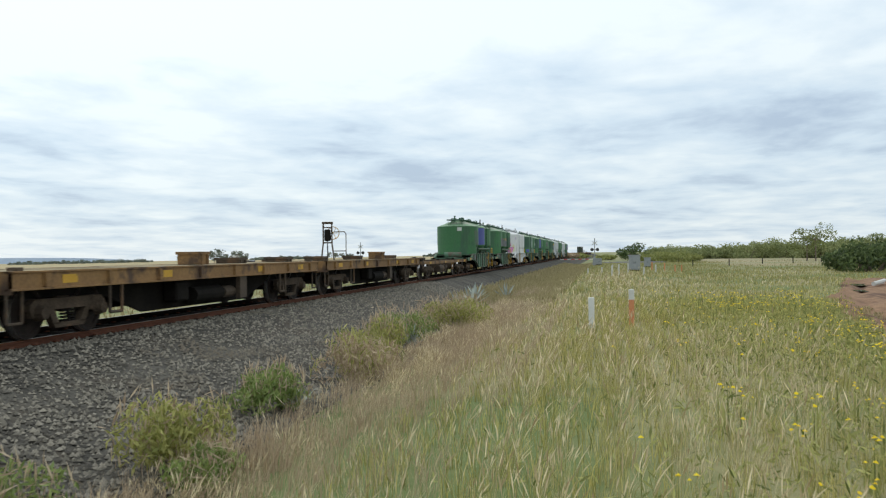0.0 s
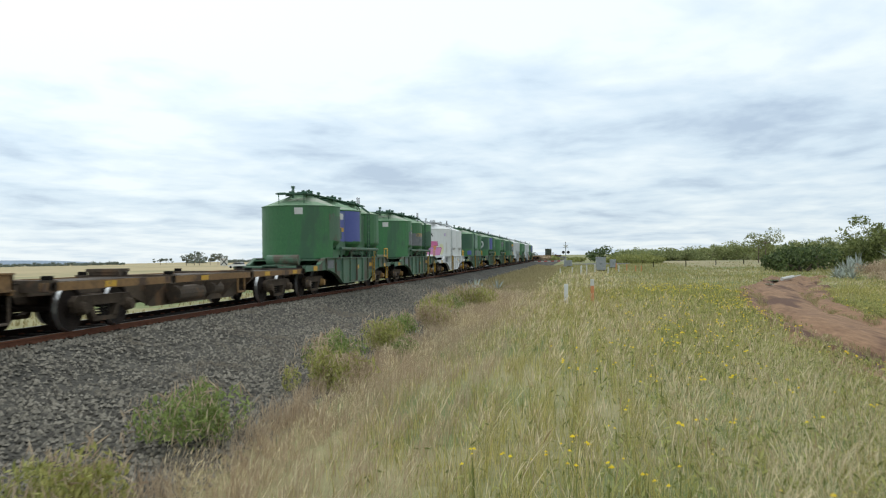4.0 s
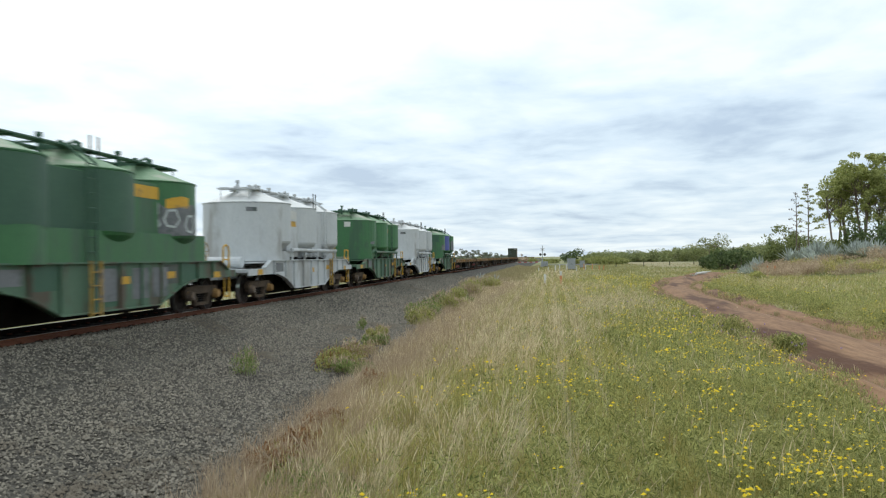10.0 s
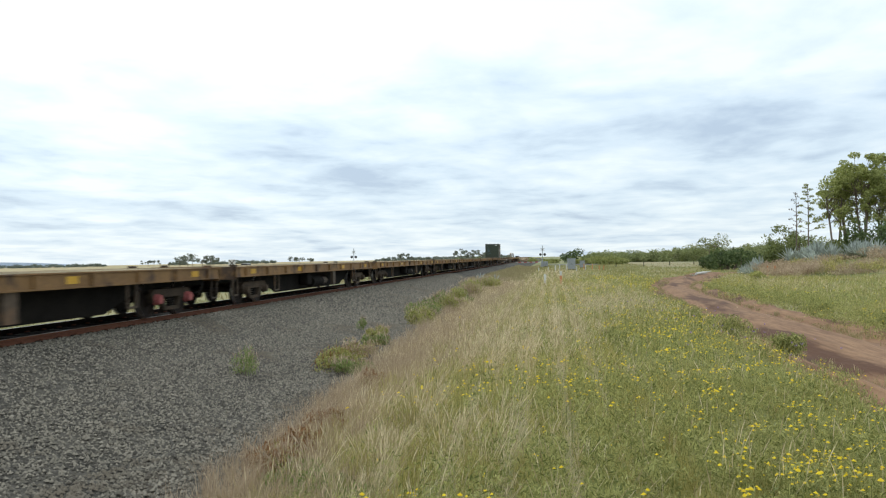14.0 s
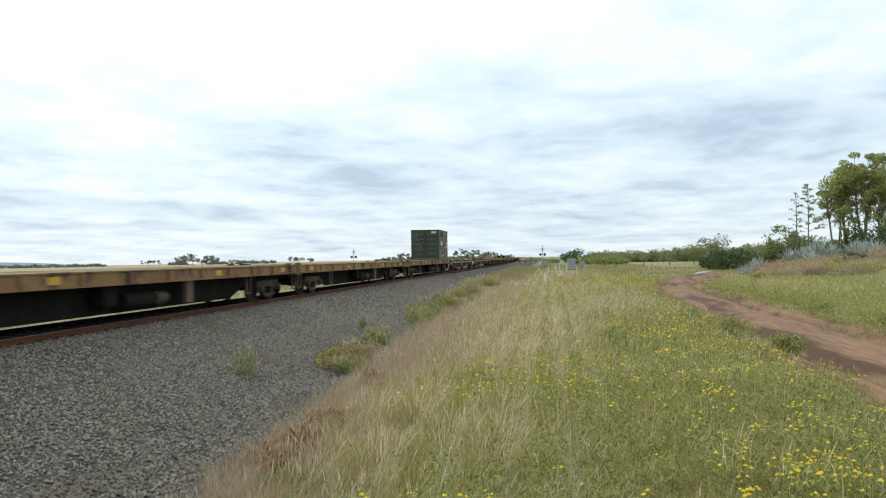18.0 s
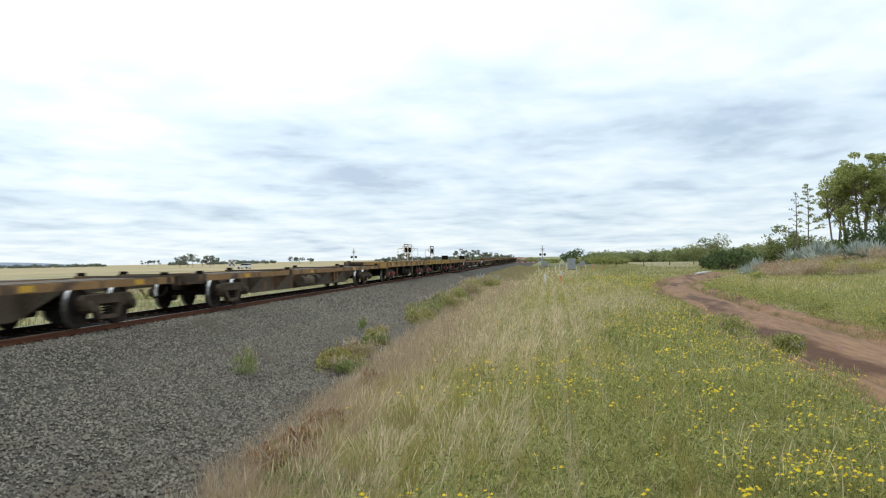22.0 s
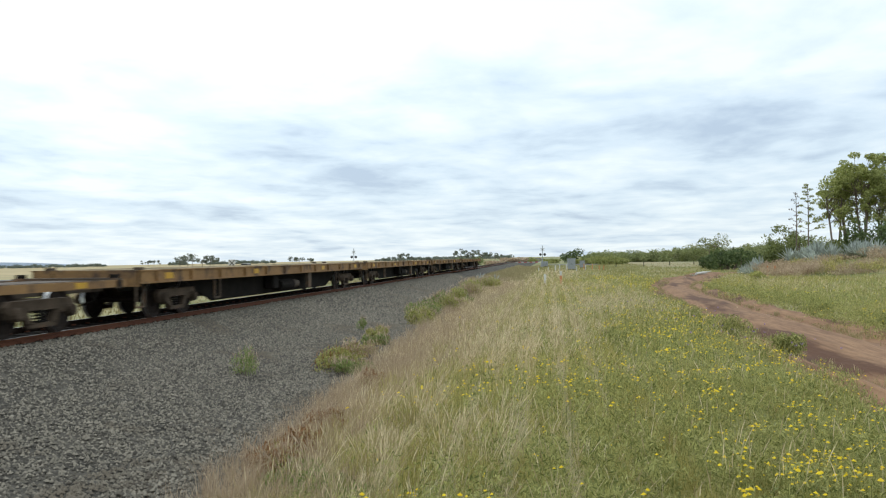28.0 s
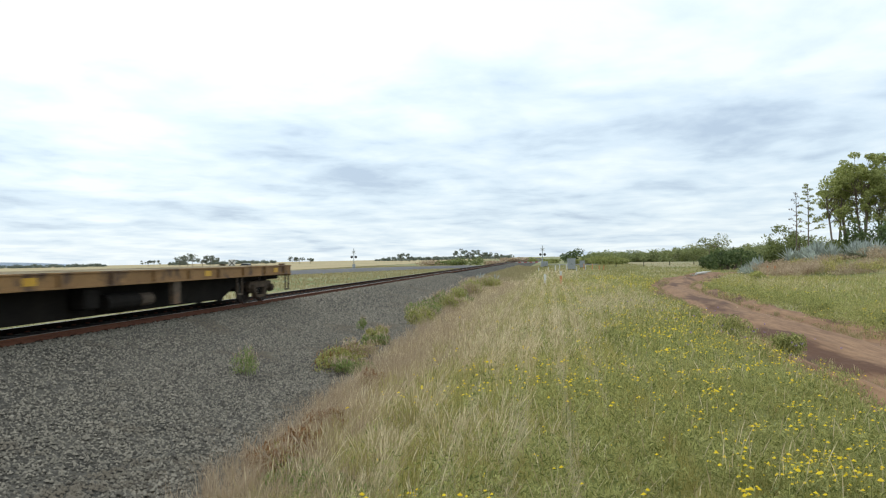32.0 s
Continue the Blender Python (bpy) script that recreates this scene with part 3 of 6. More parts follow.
def make_hopper(body, roof, sill, label, plain=False):
    """A three-silo cement hopper wagon, centred at the origin, 14.3 m long; the plain kind has flush skirts and no header pipe."""
    w = tagged(new("cement_hopper_wagon"), label, "hopper wagon", "hopper wagons of the train")
    cap = "ochre"
    make_bogie(w, -5.2, cap)
    make_bogie(w, 5.2, cap)
    bm = box(bmesh.new(), -0.3, 0.3, -7.0, 7.0, 0.78, 1.15)
    box(bm, -1.28, 1.28, -7.0, -5.2, 1.0, 1.1)
    box(bm, -1.28, 1.28, 5.5, 7.0, 1.0, 1.1)
    box(bm, -1.3, 1.3, -5.2, 5.5, 1.28, 1.34)
    part("underframe", bm, sill, w)
    sill_pts = [(-7.05, 1.12), (-5.65, 1.12), (-4.95, 1.36), (5.7, 1.36), (6.35, 1.12), (7.05, 1.12), (7.05, 0.92), (4.0, 0.92), (3.1, 0.78), (1.9, 0.38), (-2.3, 0.38), (-3.4, 0.78), (-4.2, 0.92), (-7.05, 0.90)]
    for s in (-1, 1):
        side = part("side_sill", prism(bmesh.new(), sill_pts, "X", s * 1.30, s * 1.335), sill, w)
        part("flange", prism(bmesh.new(), [(-5.65, 1.12), (-4.95, 1.36), (5.7, 1.36), (6.35, 1.12), (6.35, 1.15), (5.7, 1.395), (-4.95, 1.395), (-5.65, 1.15)], "X", s * 1.27, s * 1.42), sill, side)
        part("flange", prism(bmesh.new(), [(-4.2, 0.92), (-3.4, 0.78), (-2.3, 0.38), (1.9, 0.38), (3.1, 0.78), (4.0, 0.92), (4.0, 0.89), (3.1, 0.75), (1.9, 0.35), (-2.3, 0.35), (-3.4, 0.75), (-4.2, 0.89)], "X", s * 1.25, s * 1.41), sill, side)
        for y in (-4.6, -3.3, -2.3, -1.1, 0.0, 1.0, 2.0, 3.1, 4.2, 5.2):
            low = lerp_table(y, [(-4.2, 0.93), (-3.4, 0.79), (-2.3, 0.4), (1.9, 0.4), (3.1, 0.79), (4.0, 0.93)])
            part("rib", B(*sorted((s * 1.335, s * 1.40)), y - 0.02, y + 0.02, low, 1.36), sill, side)
        for y, z in ((-5.95, 1.0), (0.25, 0.98), (2.6, 1.05), (5.6, 1.0)):
            part("yellow_mark", B(*sorted((s * 1.336, s * 1.342)), y - 0.24, y + 0.24, z - 0.08, z + 0.09), "yellow", side, "faded yellow reflective patch")
        ribs = (-3.3, -2.3, -1.1, 0.0, 1.0, 2.0, 3.1, 4.2)
        for j, (a, b) in enumerate(zip(ribs, ribs[1:])):
            if j not in (1, 4):
                low = 0.44 if -2.4 < a and b < 2.1 else (0.84 if a > -3 else 0.86)
                part("sill_panel", B(*sorted((s * 1.335, s * 1.3395)), a + 0.07, b - 0.07, low, 1.31), ("green_dark", "sill_grime", "green_dark", "green_faded", "sill_rust", "sill_grime", "green_dark")[j], side, "grimy unevenly repainted sill panel")
        part("data_panel", B(*sorted((s * 1.336, s * 1.341)), -4.35, -3.5, 0.98, 1.28), "patch_grey", side, "grey painted data panel")
        # header pipe with valves
        if not plain:
            bm = tube(bmesh.new(), (s * 1.36, -2.6, 1.74), (s * 1.36, 3.9, 1.74), 0.07, 10)
            for y in (-2.5, -0.9, 0.9, 2.3, 3.8):
                tube(bm, (s * 1.36, y, 1.38), (s * 1.36, y, 1.74), 0.04, 6)
            part("header_pipe", bm, sill, w, smooth=False)
            for y in (-0.6, 0.0, 0.6, 2.4):
                bm = tube(bmesh.new(), (s * 1.2, y, 1.56), (s * 1.36, y, 1.56), 0.085, 10)
                tube(bm, (s * 1.36, y, 1.56), (s * 1.42, y, 1.56), 0.04, 6)
                part("valve", bm, sill, w)
        # side step ladder
        bm = bmesh.new()
        y0 = -1.34 if plain else 2.6
        for y in (y0, y0 + 0.38):
            box(bm, *sorted((s * 1.42, s * 1.47)), y - 0.024, y + 0.024, 0.30, 1.42)
        for z in (0.34, 0.62, 0.9, 1.18):
            box(bm, *sorted((s * 1.43, s * 1.46)), y0, y0 + 0.38, z, z + 0.025)
        part("side_ladder", bm, "dull_yellow", w, "grimy yellow steel step ladder")
    for y in (-3.4, 0.0, 3.4):
        bm = lathe(bmesh.new(), [(1.51, 0), (1.52, 0.02), (1.52, 1.32), (1.54, 1.33), (1.54, 1.36)], 40, (0, y, 2.02))
        silo = part("silo", bm, body, w, smooth=False)
        part("silo_roof", lathe(bmesh.new(), [(1.545, 1.355), (1.2, 1.48), (0.5, 1.76), (0.46, 1.80)], 40, (0, y, 2.02)), roof, silo, "weathered conical silo roof")
        part("lower_cone", lathe(bmesh.new(), [(1.51, 0.0), (1.49, -0.05), (0.75, -0.72), (0.3, -1.1)], 32, (0, y, 2.02)), body, silo)
        bm = lathe(bmesh.new(), [(0.46, 1.78), (0.46, 1.90), (0.4, 1.92), (0.0, 1.94)], 20, (0, y, 2.02))
        for k in range(6):
            a = k * math.pi / 3
            box(bm, 0.42 * math.cos(a) - 0.05, 0.42 * math.cos(a) + 0.05, y + 0.42 * math.sin(a) - 0.05, y + 0.42 * math.sin(a) + 0.05, 3.88, 4.02)
        part("manhole_cover", bm, "green_dark", silo, "dark clamped roof hatch")
        bm = tube(bmesh.new(), (-0.12, y - 0.62, 3.66), (-0.12, y - 0.62, 4.12), 0.045, 8)
        tube(bm, (-0.12, y - 0.62, 4.08), (-0.12, y - 0.62, 4.17), 0.075, 8)
        part("vent_pipe", bm, "green_dark", silo)
        bm = pipe_run(bmesh.new(), [(0.2, y - 0.3, 3.92), (0.3, y + 0.1, 4.06), (0.15, y + 0.5, 4.0), (0.2, y + 0.9, 3.87)], 0.035, 6)
        part("hatch_clamp", bm, "green_dark", silo)
    for y in (-1.7, 1.7):
        part("web_panel", B(-1.12, 1.12, y - 0.72, y + 0.72, 1.5, 3.28), body, w)
        if not plain:
            part("access_door", B(1.121, 1.14, y - 0.28, y + 0.1, 2.15, 2.6), "green_dark", w)
    part("silo_skirt", lathe(bmesh.new(), [(1.518, -0.66), (1.518, 0.03)], 34, (0, -3.4, 2.02), radians(-200 if plain else -160), radians(20 if plain else -20)), body, w)
    if plain:
        for sx in (-1, 1):
            part("skirt_panel", B(*sorted((sx * 1.30, sx * 1.33)), -3.3, 4.75, 1.36, 2.06), body, w)
        part("skirt_panel", B(-1.30, 1.30, 4.72, 4.75, 1.36, 2.06), body, w)
    else:
        part("silo_skirt", B(-1.2, 1.2, -3.9, -2.3, 1.36, 1.7), body, w)
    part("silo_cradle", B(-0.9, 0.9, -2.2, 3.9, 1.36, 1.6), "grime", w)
    # roof walkway and rails
    bm = bmesh.new()
    for x in (-0.55, 0.25):
        box(bm, x, x + 0.3, -4.6, 4.6, 3.86, 3.89)
    for y in np.arange(-4.5, 4.6, 1.0):
        box(bm, -0.6, 0.6, y - 0.02, y + 0.02, 3.82, 3.86)
    for y in (-4.62, 4.22):
        box(bm, -0.62, 0.62, y, y + 0.4, 3.82, 3.87)
    part("walkway", bm, "green_dark", w, "dark steel roof walkway")
    for y in (-0.3, 0.05) if plain else (2.2, 2.55):
        part("handrail_post", tube(bmesh.new(), (0.85, y, 3.45), (0.85, y, 4.12), 0.022, 5), "grime", w)
    for y in (-4.6, 4.6):
        for x in (-0.5, 0.5):
            part("walkway_stay", tube(bmesh.new(), (x, y, 3.40), (x, y, 3.84), 0.016, 5), "green_dark", w)
    # ladder up the silo
    bm = bmesh.new()
    y0 = -1.36 if plain else 1.95
    for y in (y0, y0 + 0.37):
        pipe_run(bm, [(1.38, y, 1.4), (1.38, y, 3.42), (0.8, y, 3.87)], 0.022)
    for z in np.arange(1.6, 3.5, 0.3):
        tube(bm, (1.38, y0, z), (1.38, y0 + 0.37, z), 0.014, 5)
    part("silo_ladder", bm, "green_dark", w, "narrow steel ladder up the silo")
    # end platforms: brake wheel box and yellow handrails
    for x0, y0 in ((0.55, 6.1), (-0.85, 6.25)):
        part("brake_box", prism(bmesh.new(), [(y0 - 0.15, 1.28), (y0 + 0.15, 1.28), (y0 + 0.15, 1.72), (y0 + 0.09, 1.84), (y0 - 0.09, 1.84), (y0 - 0.15, 1.72)], "X", x0 - 0.14, x0 + 0.14), "green_dark", w, "dark green brake gear case")
        part("brake_stand", tube(bmesh.new(), (x0, y0, 1.1), (x0, y0, 1.3), 0.05), "grime", w)
    for x0, y0 in ((0.76, 6.1), (-0.64, 6.25)):
        bm = bmesh.new()
        for k in range(20):
            a, b2 = k * math.pi / 10, (k + 1) * math.pi / 10
            tube(bm, (x0, y0 + 0.27 * math.cos(a), 1.66 + 0.27 * math.sin(a)), (x0, y0 + 0.27 * math.cos(b2), 1.66 + 0.27 * math.sin(b2)), 0.016, 5)
        for k in range(3):
            a = k * math.pi / 3
            tube(bm, (x0, y0 - 0.27 * math.cos(a), 1.66 - 0.27 * math.sin(a)), (x0, y0 + 0.27 * math.cos(a), 1.66 + 0.27 * math.sin(a)), 0.012, 5)
        part("brake_wheel", bm, "dull_yellow", w, "worn yellow hand brake wheel")
    for s, y in ((1, 6.8),):
        for x in (1.24,):
            if plain:
                bm = pipe_run(bmesh.new(), [(x, y - 0.5, 1.12), (x, y - 0.5, 1.68), (x, y - 0.44, 1.8), (x, y - 0.28, 1.85), (x, y - 0.12, 1.8), (x, y - 0.05, 1.68), (x, y - 0.05, 0.35)], 0.028)
            else:
                bm = pipe_run(bmesh.new(), [(x, y - s * 0.75, 1.12), (x, y - s * 0.75, 1.8), (x, y - s * 0.05, 1.8), (x, y - s * 0.05, 0.35)], 0.025)
            pipe_run(bm, [(x, y - s * (0.5 if plain else 0.75), 1.42), (x, y - s * 0.05, 1.42)], 0.02)
            pipe_run(bm, [(x, y - s * 0.42, 1.12), (x, y - s * 0.42, 0.35), (x, y - s * 0.05, 0.35)], 0.025)
            part("handrail", bm, "yellow", w, "yellow tubular end handrail")
    part("air_tank", tube(bmesh.new(), (-0.6, -5.6, 1.32), (0.6, -5.6, 1.32), 0.19, 14), sill, w)
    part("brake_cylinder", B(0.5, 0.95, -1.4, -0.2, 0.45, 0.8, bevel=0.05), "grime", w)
    # added dark chutes and girder, filling the underside where shade should be
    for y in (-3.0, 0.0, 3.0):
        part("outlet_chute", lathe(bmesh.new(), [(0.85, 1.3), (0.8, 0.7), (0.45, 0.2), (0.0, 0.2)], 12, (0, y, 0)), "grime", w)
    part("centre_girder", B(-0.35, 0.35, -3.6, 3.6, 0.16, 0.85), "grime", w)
    coupler(w, -7.0, -1)
    coupler(w, 7.0, 1)
    return w


def silo_patch(w, y, a0, a1, z0, z1, material, label, name="painted_patch"):
    """A patch of paint on a silo's curved side with an uneven edge; angles in degrees from -Y towards +X."""
    p, q = radians(a0 - 90), radians(a1 - 90)
    rough = 0.0 if name == "number_plate" else min(0.16, 0.25 * (z1 - z0))
    n = max(2, int(abs(a1 - a0) / 4))
    bm = bmesh.new()
    prev = None
    for i in range(n + 1):
        t = p + (q - p) * i / n
        k = noise.noise((t * 3.1 + y, z1, a0 * 0.1)) + 0.5 * noise.noise((t * 9.0, z1, y))
        x, yy = 1.524 * math.cos(t), y + 1.524 * math.sin(t)
        row = [bm.verts.new((x, yy, max(1.42 if y < -3 and a1 <= 75 else 2.03, z0) + 0.3 * rough * k)), bm.verts.new((x, yy, min(3.33, z1 + rough * k)))]
        if prev:
            bm.faces.new((prev[0], row[0], row[1], prev[1]))
        prev = row
    part(name, bm, material, w, label)


def silo_shape(w, y, outline, material, label, r=1.527, name="graffiti"):
    """A sprayed field with an outline of (angle in degrees, height), laid on a silo's curved side in narrow columns."""
    bm = bmesh.new()
    lo, hi = min(p[0] for p in outline), max(p[0] for p in outline)
    n = max(4, int((hi - lo) / 2))
    prev = []
    for i in range(n + 1):
        a = lo + 0.01 + (hi - lo - 0.02) * i / n
        cuts = sorted(z0 + (z1 - z0) * (a - a0) / (a1 - a0) for (a0, z0), (a1, z1) in zip(outline, outline[1:] + outline[:1]) if (a0 - a) * (a1 - a) < 0)
        t = radians(a - 90)
        row = [bm.verts.new((r * math.cos(t), y + r * math.sin(t), z)) for z in cuts]
        if len(row) == len(prev):
            for k in range(0, len(row) - 1, 2):
                bm.faces.new((prev[k], row[k], row[k + 1], prev[k + 1]))
        prev = row
    return part(name, bm, material, w, label)


def silo_stroke(w, y, pts, width, material, label, name="graffiti_stroke"):
    """A sprayed line on a silo: points of (angle in degrees, height)."""
    bm = bmesh.new()
    fine = []
    for (a, z), (b, z2) in zip(pts, pts[1:]):
        k = max(1, int(abs(b - a) / 4))
        fine += [(a + (b - a) * i / k, z + (z2 - z) * i / k) for i in range(k)]
    fine.append(pts[-1])
    prev = None
    for i, (a, z) in enumerate(fine):
        a2, z2 = fine[min(i + 1, len(fine) - 1)]
        a1, z1 = fine[max(i - 1, 0)]
        d = Vector((radians(a2 - a1) * 1.526, z2 - z1))
        d = d.normalized() if d.length else Vector((1, 0))
        row = []
        for s in (-1, 1):
            aa = radians(a - 90) + s * -d.y * width / 2 / 1.526
            row.append(bm.verts.new((1.528 * math.cos(aa), y + 1.528 * math.sin(aa), z + s * d.x * width / 2)))
        if prev:
            bm.faces.new((prev[0], prev[1], row[1], row[0]))
        prev = row
    part(name, bm, material, w, label)


def web_panel_patch(w, y0, y1, z0, z1, material, label, x=1.124):
    part("painted_panel", B(x, x + 0.004, y0, y1, z0, z1), material, w, label)


def make_flat(length, centres, label, sill="rusty", deck="deck", group="flat wagons of the train", cap="bogie"):
    """A bogie container flat wagon, centred at the origin."""
    w = tagged(new("flat_wagon"), label, "flat wagon", group)
    h, c = length / 2 - 0.35, centres / 2
    make_bogie(w, -c, cap)
    make_bogie(w, c, cap)
    for s in (-1, 1):
        chan = [(1.18, 1.20), (1.33, 1.20), (1.33, 1.17), (1.30, 1.165), (1.30, 0.915), (1.33, 0.91), (1.33, 0.88), (1.18, 0.88), (1.18, 0.91), (1.26, 0.915), (1.26, 1.165), (1.18, 1.17)]
        side = part("side_sill", prism(bmesh.new(), [(s * x, z) for x, z in chan], "Y", -h, h), sill, w)
        k = int(length / 1.9)
        for i in range(k):
            y = -h + 0.9 + i * (2 * h - 1.8) / (k - 1)
            part("stake_pocket", B(*sorted((s * 1.30, s * 1.37)), y - 0.06, y + 0.06, 0.93, 1.16), sill, side)
        for y in (-h + 1.6, -h * 0.33, h * 0.36, h - 1.7):
            part("yellow_mark", B(*sorted((s * 1.301, s * 1.306)), y - 0.22, y + 0.22, 0.97, 1.12), "yellow", side, "faded yellow patch")
        # step irons
        for y in (-h * 0.62, h * 0.55):
            bm = pipe_run(bmesh.new(), [(s * 1.28, y, 0.90), (s * 1.28, y, 0.36), (s * 1.28, y + 0.42, 0.36), (s * 1.28, y + 0.42, 0.90)], 0.03)
            part("step_iron", bm, "brown", w)
        part("post_bracket", B(*sorted((s * 1.16, s * 1.28)), h * 0.18, h * 0.18 + 0.42, 0.32, 0.90), "brown", w)
    n = int(2 * h / 0.9)
    board = None
    for i in range(n):
        m = pose(0, -h + 2 * h * (i + 0.5) / n, 0.006 * math.sin(i * 2.7))
        if board is None:
            board = part("deck_board", B(-1.2, 1.2, -h / n + 0.01, h / n - 0.01, 1.15, 1.195), deck, w, "worn pale deck board", m=m)
        else:
            o = new("deck_board", board.data)
            o.parent, o.matrix_basis = w, m
    # centre sill set wide and deep as black fill for the shade underneath
    fish = [(-h, 1.13), (h, 1.13), (h, 0.72), (c - 1.3, 0.70), (c - 2.9, 0.23), (-c + 2.9, 0.23), (-c + 1.3, 0.70), (-h, 0.72)]
    for s in (-1, 1):
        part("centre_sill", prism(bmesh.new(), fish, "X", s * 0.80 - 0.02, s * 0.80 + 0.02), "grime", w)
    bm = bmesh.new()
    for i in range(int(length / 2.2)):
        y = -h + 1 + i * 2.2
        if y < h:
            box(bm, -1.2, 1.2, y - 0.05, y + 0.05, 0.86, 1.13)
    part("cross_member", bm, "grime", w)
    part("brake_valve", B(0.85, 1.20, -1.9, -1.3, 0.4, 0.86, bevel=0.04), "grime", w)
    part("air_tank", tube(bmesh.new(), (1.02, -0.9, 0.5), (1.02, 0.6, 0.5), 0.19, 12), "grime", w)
    part("brake_cylinder", tube(bmesh.new(), (1.0, 0.8, 0.5), (1.0, 1.4, 0.5), 0.15, 12), "brown", w)
    for s in (-1, 1):
        bm = box(bmesh.new(), -1.3, 1.3, *sorted((s * h, s * (h - 0.06))), 0.82, 1.20)
        part("end_beam", bm, sill, w)
        pts = [(1.22, s * (h - 0.02), 0.90), (1.22, s * (h - 0.02), 0.34), (1.22, s * (h - 0.40), 0.34), (1.22, s * (h - 0.40), 0.90)]
        part("end_step", pipe_run(bmesh.new(), pts, 0.025), "yellow" if sill == "yellow" else "brown", w)
        for x in (-1.1, 1.1):
            bm = box(bmesh.new(), x - 0.09, x + 0.09, s * (h - 0.4) - 0.09, s * (h - 0.4) + 0.09, 1.20, 1.26)
            part("twist_lock", bm, "brown", w)
        coupler(w, s * h, s)
    return w


def make_skeletal(length, centres, label):
    """A skeletal container wagon: deep spine, cross arms, thin side rails."""
    w = tagged(new("skeletal_wagon"), label, "container wagon", "container wagons of the train")
    h, c = length / 2 - 0.35, centres / 2
    make_bogie(w, -c)
    make_bogie(w, c)
    spine = [(-h, 0.98), (h, 0.98), (h, 0.74), (c - 1.3, 0.72), (c - 2.8, 0.28), (-c + 2.8, 0.28), (-c + 1.3, 0.72), (-h, 0.74)]
    for s in (-1, 1):
        part("spine", prism(bmesh.new(), spine, "X", s * 0.62 - 0.02, s * 0.62 + 0.02), "brown", w)
        bm = box(bmesh.new(), *sorted((s * 1.14, s * 1.22)), -h, h, 0.84, 1.0)
        part("side_rail", bm, "rusty", w)
        for y in (-h * 0.7, -h * 0.1, h * 0.5, h * 0.85):
            part("yellow_mark", B(*sorted((s * 1.22, s * 1.226)), y - 0.22, y + 0.22, 0.86, 0.98), "yellow", w, "faded yellow patch")
        for y in np.linspace(-c + 2.5, c - 2.5, 6):
            part("stiffener", prism(bmesh.new(), [(s * 0.64, 0.3), (s * 1.14, 0.84), (s * 1.14, 0.95), (s * 0.64, 0.95)], "Y", y - 0.02, y + 0.02), "brown", w)
        bm = pipe_run(bmesh.new(), [(s * 1.18, h * 0.2, 0.84), (s * 1.18, h * 0.2, 0.45), (s * 1.18, h * 0.2 + 0.5, 0.45), (s * 1.18, h * 0.2 + 0.5, 0.84)], 0.03)
        part("step_iron", bm, "rusty", w)
    bm = box(bmesh.new(), -0.64, 0.64, -h, h, 0.96, 0.99)
    part("spine_top", bm, "brown", w)
    for y in (-h + 0.3, -h / 3, h / 3, h - 0.3):
        part("cross_arm", B(-1.22, 1.22, y - 0.14, y + 0.14, 0.82, 1.04), "brown", w)
        for x in (-1.1, 1.1):
            part("twist_lock", B(x - 0.08, x + 0.08, y - 0.08, y + 0.08, 1.04, 1.12), "grime", w)
    part("air_tank", tube(bmesh.new(), (0.9, -1.9, 0.55), (0.9, -0.4, 0.55), 0.2, 12), "brown", w)
    part("brake_cylinder", tube(bmesh.new(), (0.85, 0.4, 0.6), (0.85, 1.0, 0.6), 0.15, 10), "brown", w)
    for s in (-1, 1):
        coupler(w, s * h, s)
    return w


def brake_frame(material, y, s, size=1.0):
    """An upright hand brake stand with its wheel and side rail; base at the deck."""
    f = tagged(new("brake_stand"), "tall steel hand brake stand on a flat wagon", "brake stand", "brake stands on the train")
    bm = bmesh.new()
    for k in (-0.2, 0.2):
        pipe_run(bm, [(0, k * 1.5, 0), (0, k, 0.75), (0, k, 1.66)], 0.035, 6)
    box(bm, -0.05, 0.05, -0.24, 0.24, 1.60, 1.70)
    box(bm, -0.04, 0.04, -0.2, 0.2, 1.42, 1.47)
    box(bm, -0.04, 0.04, -0.22, 0.22, 0.74, 0.80)
    part("upright_frame", bm, material, f)
    part("gear_case", B(-0.12, 0.12, -0.13, 0.13, 0.84, 1.36, bevel=0.05), "grime", f)
    bm = tube(bmesh.new(), (0, 0, 0), (0, 0, 0.9), 0.025, 6)
    part("chain", bm, "grime", f)
    bm = bmesh.new()
    for k in range(16):
        a, b = k * math.pi / 8, (k + 1) * math.pi / 8
        tube(bm, (-0.12, s * 0.22 + 0.28 * math.cos(a), 1.2 + 0.28 * math.sin(a)), (-0.12, s * 0.22 + 0.28 * math.cos(b), 1.2 + 0.28 * math.sin(b)), 0.018, 5)
    for k in range(3):
        a = k * math.pi / 3
        tube(bm, (-0.12, s * 0.22 - 0.28 * math.cos(a), 1.2 - 0.28 * math.sin(a)), (-0.12, s * 0.22 + 0.28 * math.cos(a), 1.2 + 0.28 * math.sin(a)), 0.012, 5)
    part("brake_wheel", bm, "yellow" if material == "brown" else "label", f)
    bm = pipe_run(bmesh.new(), [(0, s * 0.3, 1.25), (0, s * 0.78, 1.25), (0, s * 0.85, 1.15), (0, s * 0.85, 0)], 0.02)
    pipe_run(bm, [(0, s * 0.3, 0.4), (0, s * 0.85, 0.4)], 0.02)
    part("guard_rail", bm, "galv" if material == "white" else material, f)
    for o in f.children:
        o.data.transform(Matrix.Diagonal((size, size, size, 1)) @ Matrix.Rotation(radians(-90), 4, "Z"))
